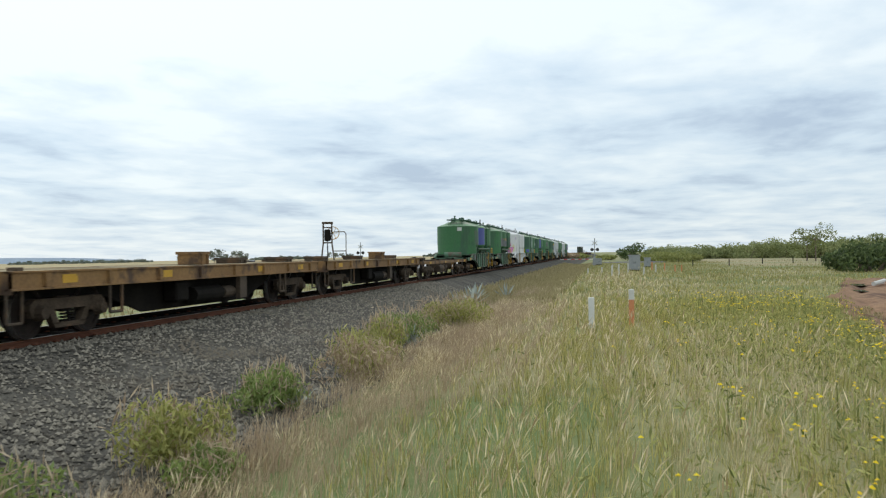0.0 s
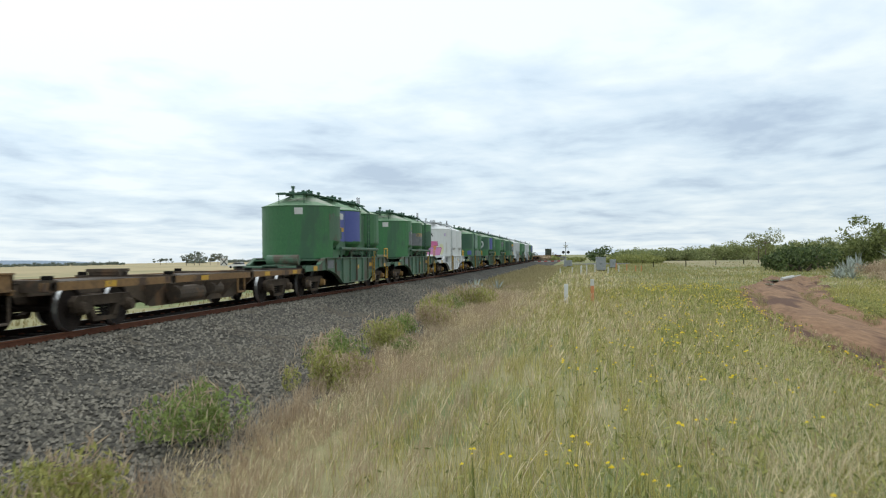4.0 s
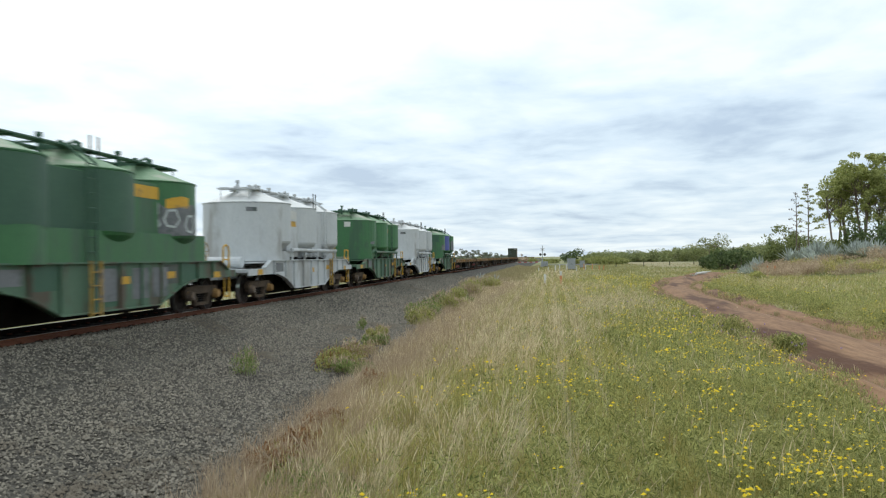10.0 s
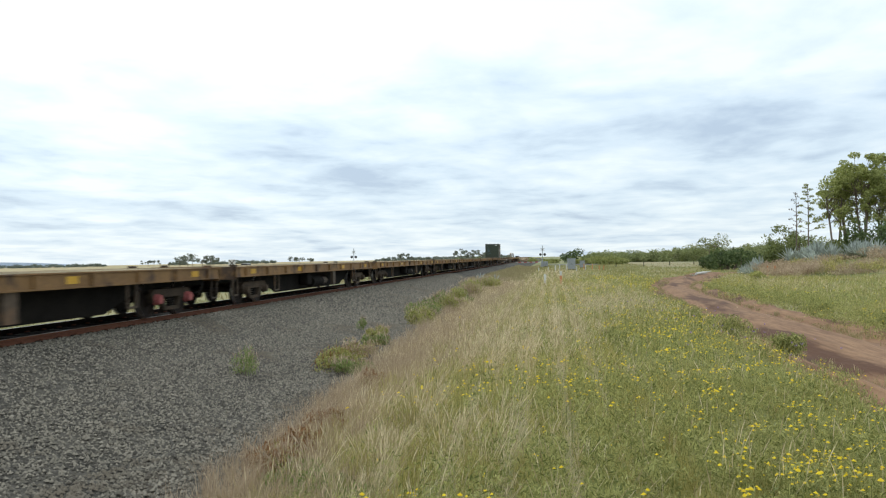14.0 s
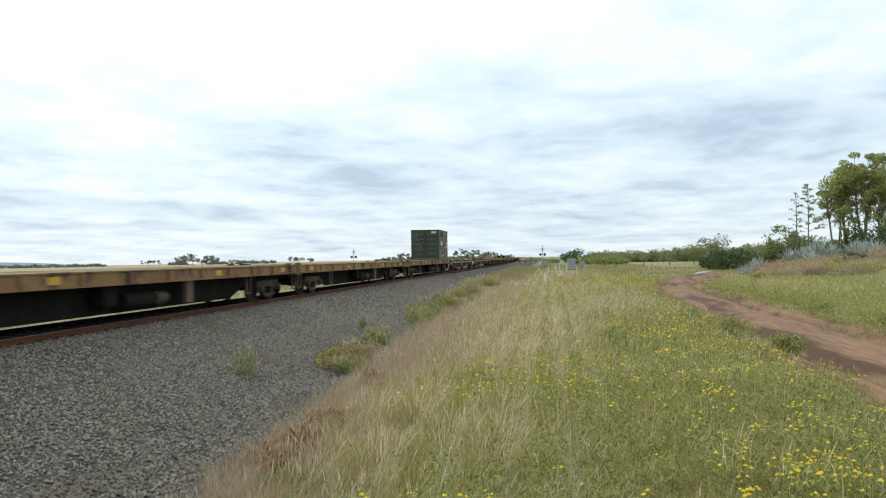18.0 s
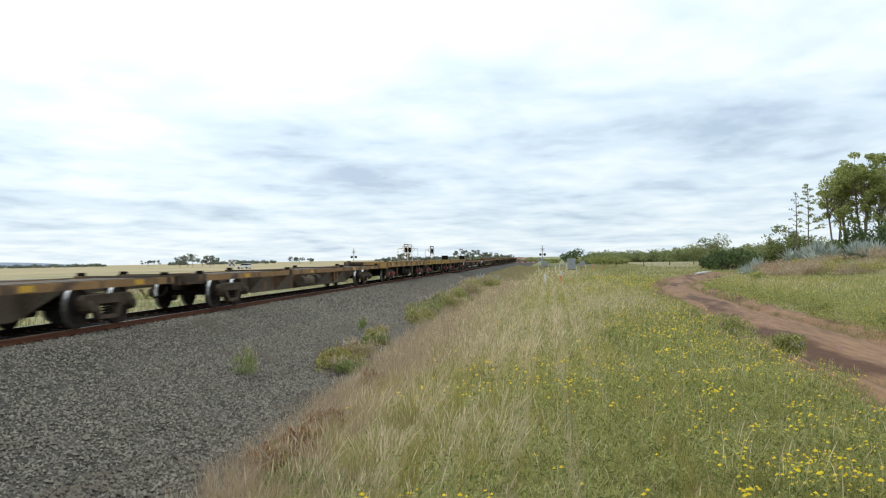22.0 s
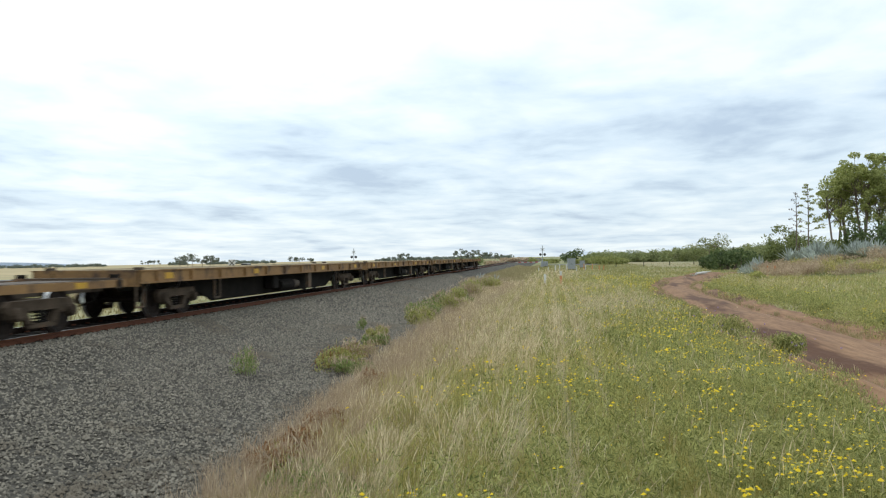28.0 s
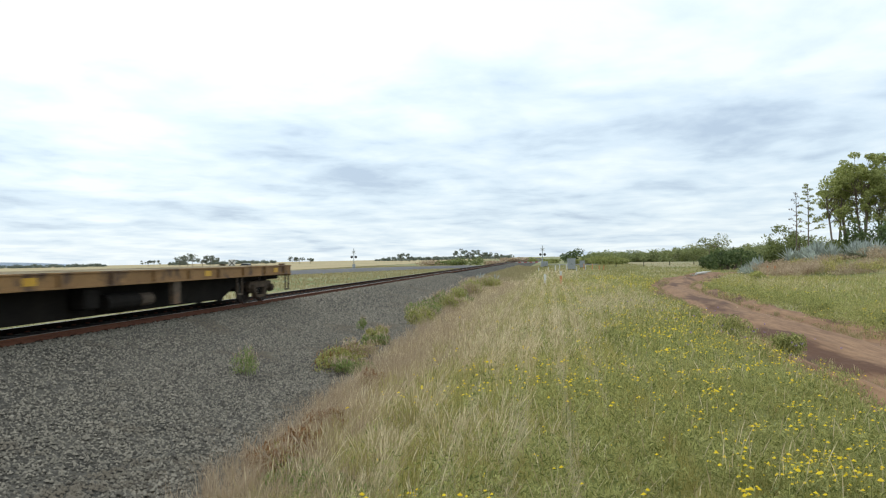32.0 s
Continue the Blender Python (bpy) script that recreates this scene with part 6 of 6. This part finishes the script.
# weeds and bushes along the ballast edge
def build_lineside_plants():
    weed, brown = "yellow-green weed tuft growing in the ballast", "brown and green dry weed tuft"
    bush(4.75, 16.2, 0.26, 0.26, 0.62, 620, 0.05, "weed_green", "grey-green weed growing in the ballast", "weed", "lineside weeds", "weed", 8, None, 2.6, 0.12, "brown_grass")
    for x, y in ((4.75, 26.7), (4.75, 35.8)):
        bush(x, y, 0.2, 0.2, 0.45, 420, 0.05, "weed_green", "grey-green weed growing in the ballast", "weed", "lineside weeds", "weed", 7, None, 2.6, 0.12, "brown_grass")
    for x, y, r, h, m in ((6.15, 18.3, 0.55, 0.62, "weed"), (6.6, 17.6, 0.45, 0.42, "weed_green"), (6.0, 20.6, 0.5, 0.55, "brown_grass"), (5.9, 23.3, 0.42, 0.42, "weed_green"), (5.5, 25.4, 0.38, 0.36, "weed"),
                          (6.15, 30.1, 0.55, 0.84, "weed"), (5.75, 33.4, 0.66, 0.84, "weed_green"), (6.05, 37.9, 0.61, 0.89, "weed"), (6.4, 38.8, 0.55, 0.68, "brown_grass"), (5.5, 41.2, 0.77, 0.94, "weed_green"),
                          (6.15, 43.9, 0.66, 0.97, "weed"), (6.5, 43.2, 0.44, 0.54, "weed_green"), (5.8, 47.2, 0.66, 0.84, "weed_green"), (6.1, 51.0, 0.83, 1.15, "brown_grass"), (5.7, 53.8, 0.83, 1.15, "weed"), (5.5, 57.4, 0.94, 1.01, "weed_green"), (5.9, 62.0, 1.21, 1.08, "weed"), (5.3, 66.0, 0.88, 0.81, "weed_green"),
                          (7.75, 11.0, 0.25, 0.4, "rust_weed"), (7.9, 9.4, 0.35, 0.45, "rust_weed"), (7.8, 8.6, 0.3, 0.4, "rust_weed"), (8.1, 8.4, 0.35, 0.25, "weed_green"), (8.6, 7.6, 0.4, 0.25, "weed_green"), (7.8, 9.2, 0.3, 0.3, "weed"), (7.4, 15.5, 0.3, 0.4, "rust_weed")):
        bush(x, y, r, r * 1.3, h, int(2200 * r + 500), 0.034 + 0.0005 * y, m, brown if m in ("brown_grass", "rust_weed") else weed, "weed", "lineside weeds", "weed", 11, None, 1.7, 0.26, "rust_weed" if m == "weed" and y < 20 else ("brown_grass" if m != "brown_grass" else "weed"))
    for x, y, r, h in ((15.0, 21.5, 0.55, 0.75), (14.6, 26, 0.5, 0.6), (19.6, 31, 0.6, 0.6), (20.4, 36, 0.7, 0.6), (15.3, 17.5, 0.4, 0.6), (19.2, 24, 0.5, 0.5), (12.0, 19.0, 0.4, 0.55)):
        bush(x, y, r, r, h, 1800, 0.04, "forb", "leafy green weed clump beside the dirt track", "weed", "weed clumps", "weed", 8, None, 1.6, 0.25)
    for x, y, s in ((5.9, 47.9, 0.45), (5.7, 57.0, 0.7), (5.5, 65.5, 0.9), (5.1, 68.0, 1.0), (5.0, 72.0, 1.0), (4.6, 76.0, 0.9), (5.6, 80.0, 0.9)):
        agave(x, y, s, 18)
    for i in range(26):
        d = random.uniform(38, 74)
        m = ("brown_grass", "weed", "brown_grass", "forb")[i % 4]
        bush(random.uniform(-24, -12), d, 1.5, 1.8, random.uniform(0.6, 1.15), 620, 0.11, m, "dry brown and green scrub beyond the rails", "scrub", "scrub beyond the rails", "scrub", 7, None, 2.2, 0.12, "straw" if m == "forb" else "")
    # scrub beyond the rails, right of the road
    for x, y, r, h, m in ((-13, 245, 6, 2.6, "leaf_olive"), (-18, 250, 5, 2.2, "leaf_olive"), (-24, 262, 5, 1.8, "brown_grass"), (-6, 258, 5, 1.6, "brown_grass"), (0, 262, 5, 1.4, "brown_grass")):
        bush(x, y, r, r, h, 900, 0.35, m, "rounded green roadside shrub", "shrub", "roadside shrubs", "shrub", 8)


build_lineside_plants()


def place(px_x, d, cx=784.0, f=1538.0):
    """World x at a distance d along the line for a bearing given as a screen column of the resting view."""
    return 10.63 + d * math.tan(math.atan((px_x - cx) / f) - radians(7.02))


def bank_eucalypt(x, y, h, spread, leaves):
    """A tall eucalypt: leaning bare stems, a broken dome of leaf clumps, small hanging clusters under it."""
    t = tagged(new("tree"), "tall eucalypt with bare lower stems and clumped olive crown", "tree", "eucalypts on the bank")
    t.location = (x, y, ground_z(x, y) - 0.05)
    pts = []
    stems = random.choice((2, 3))
    for k in range(stems):
        lean = random.uniform(-0.09, 0.09)
        foot = Vector((0.25 * k, 0.1 * k, 0))
        mid = foot + Vector((lean * h * 0.5, random.uniform(-0.4, 0.4), h * 0.42))
        top = mid + Vector((lean * h * 0.4, random.uniform(-0.4, 0.4), h * 0.34))
        bm = tube(bmesh.new(), foot, mid, 0.14, 7, 0.11)
        tube(bm, mid, top, 0.11, 7, 0.06)
        for i in range(30 // stems):
            a, rr = random.uniform(0, 6.28), spread * math.sqrt(random.random())
            tip = Vector((rr * math.cos(a), rr * math.sin(a), h * (0.96 - 0.30 * (rr / spread) ** 2 - 0.20 * random.random() ** 1.5)))
            start = mid.lerp(top, random.random())
            tube(bm, start, tip, 0.05, 4, 0.015)
            r = random.uniform(0.55, 1.0)
            pts.append(clump_points(tip, (r, r, r * 0.62), int(leaves * 0.8 / 30)))
        for i in range(20 // stems):
            a, rr = random.uniform(0, 6.28), spread * random.uniform(0.3, 1.0)
            tip = Vector((rr * math.cos(a), rr * math.sin(a), h * random.uniform(0.40, 0.68)))
            tube(bm, mid.lerp(top, random.random() * 0.6), tip, 0.035, 4, 0.012)
            r = random.uniform(0.3, 0.55)
            pts.append(clump_points(tip, (r, r, r * 0.9), int(leaves * 0.2 / 20)))
        part("trunk", bm, "bark", t)
    v, f = leaf_quads(np.concatenate(pts), 0.19)
    soup_part("crown", v, f, "leaf", t)
    return t


def build_trees():
    # eucalypts on the bank at the right
    for col, d, h, sp, lv in ((1478, 112, 12.6, 2.0, 2400), (1500, 116, 14.6, 2.8, 3800), (1524, 110, 14.9, 3.0, 4200), (1550, 114, 15.2, 3.0, 4200), (1576, 108, 14.6, 3.0, 4200), (1606, 112, 13.0, 3.4, 3000), (1640, 118, 13.5, 3.6, 3000)):
        bank_eucalypt(place(col, d), d, h, sp, lv)
    # lower trees and bushes under them
    for col, d, r, h, m in ((1290, 118, 4.2, 3.4, "leaf_dark"), (1262, 122, 2.4, 2.6, "leaf_dark"), (1330, 132, 3.2, 2.8, "leaf_olive"), (1360, 130, 3.0, 3.8, "leaf_olive"), (1388, 128, 2.4, 4.0, "leaf_olive"), (1468, 108, 2.0, 4.4, "leaf_olive"), (1500, 104, 2.6, 4.0, "leaf_olive"), (1545, 102, 3.6, 6.0, "leaf_dark"), (1580, 100, 4.0, 6.0, "leaf_dark")):
        bush(place(col, d), d, r, r, h, 1700, 0.22, m, "dense dark green bush on the bank", "bush", "bushes on the bank", "bush", 9)
    for col, d, h, sp in ((1394, 132, 6.6, 2.6), (1415, 126, 5.6, 2.2), (1265, 185, 6.4, 3.2), (1255, 190, 5.0, 2.6)):
        tree(place(col, d), d, h, sp, 0.4, 11, 900, 0.2, "leaf_olive", label="small grey-green eucalypt behind the bushes", group="small eucalypts", trunk_r=0.12, clump=1.0)
    # bank scrub: dry brown bushes and agaves
    for i in range(34):
        d = random.uniform(76, 91)
        col = random.uniform(1365, 1640)
        bush(place(col, d), d, 2.0, 2.0, random.uniform(0.9, 1.5), 700, 0.16, "brown_grass" if i % 5 else "grass", "dry brown scrub on the bank", "scrub", "bank scrub", "scrub", 6, None, 2.0, 0.12)
    for col, d, k, spread, size, up in ((1318, 91, 4, 13, 1.0, 0.0), (1338, 95, 5, 12, 1.4, 0.3), (1418, 95, 6, 22, 1.9, 0.5), (1452, 97, 6, 24, 2.0, 0.7), (1476, 93, 4, 16, 1.6, 0.4), (1512, 96, 5, 20, 1.8, 0.6), (1546, 94, 6, 22, 1.9, 0.6), (1580, 96, 5, 20, 1.8, 0.6), (1610, 95, 3, 18, 1.7, 0.5)):
        for _ in range(k):
            c, dd = col + random.uniform(-1, 1) * spread, d + random.uniform(-3, 3)
            g = agave(place(c, dd), dd, size * random.uniform(0.7, 1.15), random.choice((20, 24, 28)), z=ground_z(place(c, dd), dd) + up * random.uniform(0.3, 1.2))
            g.rotation_euler = (random.uniform(-0.25, 0.25), random.uniform(-0.25, 0.25), random.uniform(0, 6))
    agave_mast(place(1430, 98), 98, 8.6, 0.3, True)
    agave_mast(place(1409, 101), 101, 8.0, 0.3, False)
    bush(place(1345, 66), 66, 1.4, 1.2, 0.9, 500, 0.1, "weed", "low green shrub in the grass", "shrub", "", "shrub", 5)
    for col in (1358, 1371):
        k = tagged(new("marker_stake"), "small orange marker stake in the scrub", "stake", "orange stakes")
        k.location = (place(col, 80), 80, ground_z(place(col, 80), 80))
        part("stake_post", B(-0.06, 0.06, -0.02, 0.02, -0.1, 0.95, bevel=0.01), "orange", k)
    # woodland in the distance on the right
    for i in range(96):
        f = i / 95
        d = 300 - 60 * f + random.uniform(-28, 28)
        col = 1040 + 420 * f + random.uniform(-6, 6)
        h = (2.7 + 3.1 * f) * random.uniform(0.82, 1.2) * (1 + 0.1 * math.sin(col * 0.043))
        tree(place(col, d), d, h, random.uniform(2.0, 3.6), 0.0, 12, 840, 0.3, "leaf_far", "distant rounded woodland tree", "tree", "distant woodland", 0.15, clump=random.uniform(1.1, 1.7))
    # dark tree and bright shrubs near the crossing
    tree(place(1012, 235), 235, 4.2, 2.6, 0.15, 9, 700, 0.35, "leaf_dark", "dark rounded tree by the crossing", "tree", "", 0.2, clump=1.3)
    for col, d, r, h in ((1050, 205, 3.5, 2.0), (1068, 200, 4, 2.5), (1086, 205, 3.5, 1.9), (1036, 215, 3, 1.5), (985, 250, 4, 1.5), (930, 290, 4, 1.6)):
        bush(place(col, d), d, r, r, h, 900, 0.32, "leaf_bright", "bright yellow-green shrub mound", "shrub", "bright shrubs", "shrub", 8)
    # trees across the paddock on the left
    for col, d, h, sp in ((318, 430, 6.0, 3.0), (332, 425, 7.4, 3.4), (340, 432, 7.6, 3.2), (358, 440, 5.0, 2.4), (372, 430, 6.6, 3.2), (377, 436, 5.6, 2.8), (518, 600, 5.5, 3.5), (530, 605, 5.2, 3.5), (549, 590, 4.5, 2.0), (710, 520, 6.2, 2.2), (724, 520, 5.6, 2.4), (815, 420, 6.8, 3.8), (832, 415, 6.4, 4.2), (850, 418, 6.2, 4.2), (876, 430, 4.8, 4.0), (262, 620, 6.0, 5.0), (272, 620, 5.5, 5.0), (762, 460, 3.0, 2.6)):
        tree(place(col, d), d, h, sp, 0.35, 11, 380, 0.42, "leaf_paddock", "lone paddock tree far across the field", "tree", "paddock trees", 0.16, clump=h * 0.13)
    for i in range(120):
        col = -60 + 960 * i / 119 + random.uniform(-5, 5)
        if patch_noise(np.array([col]), np.array([0.0]), 0.03, 77)[0] < 0.36:
            continue
        d = random.uniform(900, 1150)
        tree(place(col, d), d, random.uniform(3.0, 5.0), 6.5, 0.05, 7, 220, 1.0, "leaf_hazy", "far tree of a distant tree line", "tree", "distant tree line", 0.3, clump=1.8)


build_trees()


def build_hill():
    bm = bmesh.new()
    prev = None
    for i in range(41):
        f = i / 40
        x = -4300 + 2100 * f
        h = -50 + 60 * math.sin(math.pi * f) ** 0.7 * (0.93 + 0.07 * math.sin(9 * f))
        row = [bm.verts.new((x, 4300, -90)), bm.verts.new((x, 4340, h)), bm.verts.new((x, 4600, -90))]
        if prev:
            for k in range(2):
                bm.faces.new((prev[k], prev[k + 1], row[k + 1], row[k]))
        prev = row
    tagged(mesh_ob("distant_hill", bm, "hill", True), "low hill on the far horizon, haze blue in its colour", "hill", kind="structure")


build_hill()


# ---- lineside equipment ----
def crossing_mast(x, y, turn, z, boom=True):
    t = tagged(new("crossing_signal"), "level crossing mast with crossbuck and flashing lamps", "crossing signal", "crossing signals")
    t.location, t.rotation_euler = (x, y, z), (0, 0, radians(turn))
    part("mast", tube(bmesh.new(), (0, 0, 0), (0, 0, 4.3), 0.07, 10), "galv", t)
    for a in (32, -32):
        bm = B(-0.45, 0.45, -0.015, 0.015, -0.06, 0.06)
        bmesh.ops.rotate(bm, verts=bm.verts, cent=(0, 0, 0), matrix=Matrix.Rotation(radians(a), 3, "Y"))
        bmesh.ops.translate(bm, verts=bm.verts, vec=(0, -0.09, 3.55))
        part("crossbuck_arm", bm, "label", t)
    part("lamp_bar", B(-0.5, 0.5, -0.05, 0.0, 2.5, 2.57), "galv", t)
    for x0 in (-0.42, 0.42):
        bm = lathe(bmesh.new(), [(0.26, 0.0), (0.26, 0.02), (0.0, 0.03)], 18)
        bmesh.ops.rotate(bm, verts=bm.verts, cent=(0, 0, 0), matrix=Matrix.Rotation(radians(90), 3, "X"))
        bmesh.ops.translate(bm, verts=bm.verts, vec=(x0, -0.08, 2.53))
        lamp = part("lamp_target", bm, "black", t, "black round lamp backing")
        part("lamp_hood", tube(bmesh.new(), (x0, -0.3, 2.53), (x0, -0.1, 2.53), 0.11, 12), "black", lamp)
    part("base_box", B(-0.3, 0.3, -0.25, 0.25, -0.1, 1.1, bevel=0.03), "galv", t)
    if boom:
        bm = bmesh.new()
        part("boom_pivot", B(-0.25, 0.1, -0.2, 0.2, 0.8, 1.3, bevel=0.03), "galv", t)
        for k in range(9):
            part("boom_band", B(-0.4 - 0.55 * (k + 1), -0.4 - 0.55 * k, -0.3, -0.24, 1.0, 1.12), "red" if k % 2 else "label", t, "red boom band" if k % 2 else "white boom band")
    return t


def post(x, y, h, material, label, r=0.06, cap=None, z=None, name="marker_post"):
    t = tagged(new(name), label, "post", "marker posts")
    t.location = (x, y, ground_z(x, y) if z is None else z)
    part("post_shaft", B(-r, r, -r, r, -0.2, h, bevel=0.012), material, t)
    if cap:
        part("post_top", B(-r - 0.004, r + 0.004, -r - 0.004, r + 0.004, h * 0.72, h + 0.004, bevel=0.012), cap, t)
    return t


def cabinet(x, y, w, d, h, label, turn=0):
    t = tagged(new("equipment_cabinet"), label, "cabinet", "equipment cabinets")
    t.location, t.rotation_euler = (x, y, ground_z(x, y)), (0, 0, radians(turn))
    part("body", B(-w / 2, w / 2, -d / 2, d / 2, 0.12, h, bevel=0.02), "galv", t)
    part("plinth", B(-w / 2 - 0.08, w / 2 + 0.08, -d / 2 - 0.08, d / 2 + 0.08, -0.2, 0.12), "sleeper", t)
    part("roof_cap", B(-w / 2 - 0.06, w / 2 + 0.06, -d / 2 - 0.06, d / 2 + 0.06, h, h + 0.07, bevel=0.02), "galv", t)
    for s in (-1, 1):
        door = part("door", B(*sorted((s * 0.015, s * (w / 2 - 0.05))), -d / 2 - 0.025, -d / 2, 0.2, h - 0.08), "galv", t)
        part("handle", B(*sorted((s * 0.05, s * 0.08)), -d / 2 - 0.06, -d / 2 - 0.025, h * 0.5, h * 0.5 + 0.16), "grime", door)
    return t


def parked_car(x, y, z):
    t = tagged(new("car"), "small white hatchback parked beyond the railway", "car")
    t.location, t.rotation_euler = (x, y, z + 0.1), (0, 0, radians(75))
    part("body", prism(bmesh.new(), [(-2.0, 0.3), (-2.05, 0.75), (-1.9, 0.95), (-1.2, 1.0), (1.0, 0.98), (1.95, 0.8), (2.05, 0.5), (2.0, 0.3)], "X", -0.82, 0.82), "white", t)
    part("cabin", prism(bmesh.new(), [(-1.85, 0.97), (-1.55, 1.42), (0.1, 1.46), (0.95, 0.99)], "X", -0.7, 0.7), "glass_dark", t, "dark glass cabin")
    part("roof", prism(bmesh.new(), [(-1.5, 1.43), (-1.4, 1.49), (0.0, 1.51), (0.15, 1.46)], "X", -0.68, 0.68), "white", t)
    for sx in (-1, 1):
        for yy in (-1.25, 1.25):
            part("wheel", tube(bmesh.new(), (sx * 0.65, yy, 0.3), (sx * 0.84, yy, 0.3), 0.3, 14), "grime", t)
        part("headlight", B(*sorted((sx * 0.45, sx * 0.75)), 1.93, 2.03, 0.62, 0.75), "label", t)
    return t


def build_lineside():
    crossing_mast(place(960, 172), 172, 8, -0.75)
    crossing_mast(place(626, 176), 176, 8, -0.85, False)
    post(place(964, 58), 58, 0.9, "white", "white-topped timber marker post in grass", 0.075, "white")
    post(place(992, 59), 59, 1.0, "orange", "orange and white marker post in grass", 0.07, "label")
    cabinet(place(1011, 128), 128, 1.15, 0.9, 1.6, "large silver equipment cabinet beside the crossing")
    cabinet(place(1030, 150), 150, 0.8, 0.7, 1.2, "small silver equipment cabinet beside the crossing")
    cabinet(place(966, 172), 172, 0.8, 0.7, 1.0, "silver cabinet at the foot of the crossing signal")
    for col, d, h in ((982, 108, 0.9), (990, 108, 1.0), (983, 120, 0.8), (1002, 118, 0.9), (1033, 128, 0.9), (1036, 120, 0.8), (1048, 125, 0.8), (1020, 112, 0.7), (953, 118, 0.6), (970, 118, 0.6), (1060, 122, 0.7), (1068, 122, 0.7)):
        post(place(col, d), d, h, "label" if d < 121 else "orange", "short white lineside marker post", 0.06)
    for i in range(9):
        d = 150 + 6 * i
        post(place(1090, d) + 4.8 * i, d, 0.9, "sleeper", "weathered timber fence post", 0.06, name="fence_post")
    s = tagged(new("warning_sign"), "round crossing warning sign on a post", "sign")
    s.location = (place(410, 230), 230, ground_z(place(410, 230), 230))
    part("sign_post", tube(bmesh.new(), (0, 0, 0), (0, 0, 2.6), 0.04), "galv", s)
    part("sign_face", B(-1.0, 1.0, -0.04, 0.0, 0.7, 2.6), "label", s, "white square sign face")
    bm = bmesh.new()
    for a in (45, -45):
        bx = B(-1.15, 1.15, -0.06, -0.045, -0.12, 0.12)
        bmesh.ops.rotate(bx, verts=bx.verts, cent=(0, 0, 0), matrix=Matrix.Rotation(radians(a), 3, "Y"))
        bmesh.ops.translate(bx, verts=bx.verts, vec=(0, 0, 1.65))
        part("sign_cross_arm", bx, "black", s)
    bm.free()
    parked_car(place(432, 226), 226, ground_z(place(432, 226), 226) - 0.1)
    # puddles in the dirt track
    for x, y, rx, ry in ((24.4, 86, 0.9, 1.9), (23.0, 80, 0.6, 1.4), (22.4, 75, 0.4, 1.0)):
        bm = bmesh.new()
        c = [bm.verts.new((rx * math.cos(a) * (1 + 0.25 * math.sin(3 * a)), ry * math.sin(a) * (1 + 0.2 * math.cos(2 * a)), 0)) for a in np.linspace(0, 2 * math.pi, 25)[:-1]]
        bm.faces.new(c)
        o = tagged(mesh_ob("puddle", bm, "water"), "shallow muddy puddle on the dirt track", "puddle", kind="structure")
        o.location = (x, y, ground_z(x, y) + 0.06)

    # added white log shape, in place of sky-bright water at the puddle's edge
    log = tagged(new("log"), "added pale log shape in place of the puddle's bright edge", "log")
    log.location = (24.9, 83.5, ground_z(24.9, 83.5) + 0.28)
    bm = tube(bmesh.new(), (-1.0, -1.6, 0.0), (-0.2, -0.2, 0.05), 0.11, 8, 0.13)
    tube(bm, (-0.2, -0.2, 0.05), (0.5, 1.8, 0.06), 0.13, 8, 0.10)
    part("trunk", bm, "label", log)
    part("branch", tube(bmesh.new(), (0.1, 0.6, 0.05), (0.8, 0.9, 0.2), 0.06, 6, 0.03), "label", log)


build_lineside()


# ---- sleepers and rail fastenings, last ----
def build_sleepers():
    me = None
    for i in range(290):
        y = 4.0 + 0.62 * i
        if me is None:
            o = part("sleeper", B(-1.27, 1.27, -0.12, 0.12, -0.33, -0.112, bevel=0.01), "sleeper", track)
            me = o.data
        else:
            o = new("sleeper", me)
            o.parent = track
        o.location = (0, y, 0)
    n = 300
    bm = bmesh.new()
    v, f = [], []
    for i in range(n):
        y = 4.0 + 0.62 * i
        for x in (0.66, 0.845, -0.66, -0.845):
            k = len(v)
            for dx in (-0.035, 0.035):
                for dy in (-0.05, 0.05):
                    for z in (-0.14, -0.085):
                        v.append((x + dx, y + dy, z))
            f += [(k, k + 2, k + 6, k + 4), (k + 1, k + 5, k + 7, k + 3), (k, k + 1, k + 3, k + 2), (k + 4, k + 6, k + 7, k + 5), (k, k + 4, k + 5, k + 1), (k + 2, k + 3, k + 7, k + 6)]
    bm.free()
    soup("rail_clips", np.array(v), np.array(f), "rail", "rusty rail fastening clips", "rail clips")


build_sleepers()


# ---- the train runs past ----
SHIFT = [(0.0, -42.1), (0.7, -33.4), (1.4, -24.6), (2.1, -16.2), (2.8, -8.4), (3.5, -1.6), (4.5, 5.4), (5.5, 8.6), (6.0, 7.7), (7.0, 5.4), (8.0, 2.3), (9.0, 0.25), (10.0, -0.3), (11.0, -0.42), (13.0, -0.45), (15.5, -0.1), (20.0, 0.0), (32.0, 0.0)]


def motions():
    for thing, u, x, z in MOVING:
        walk(thing, [(t, pose(x, u + 30.4 - 21.7 * (t - 20) + s, z)) for t, s in SHIFT])


motions()
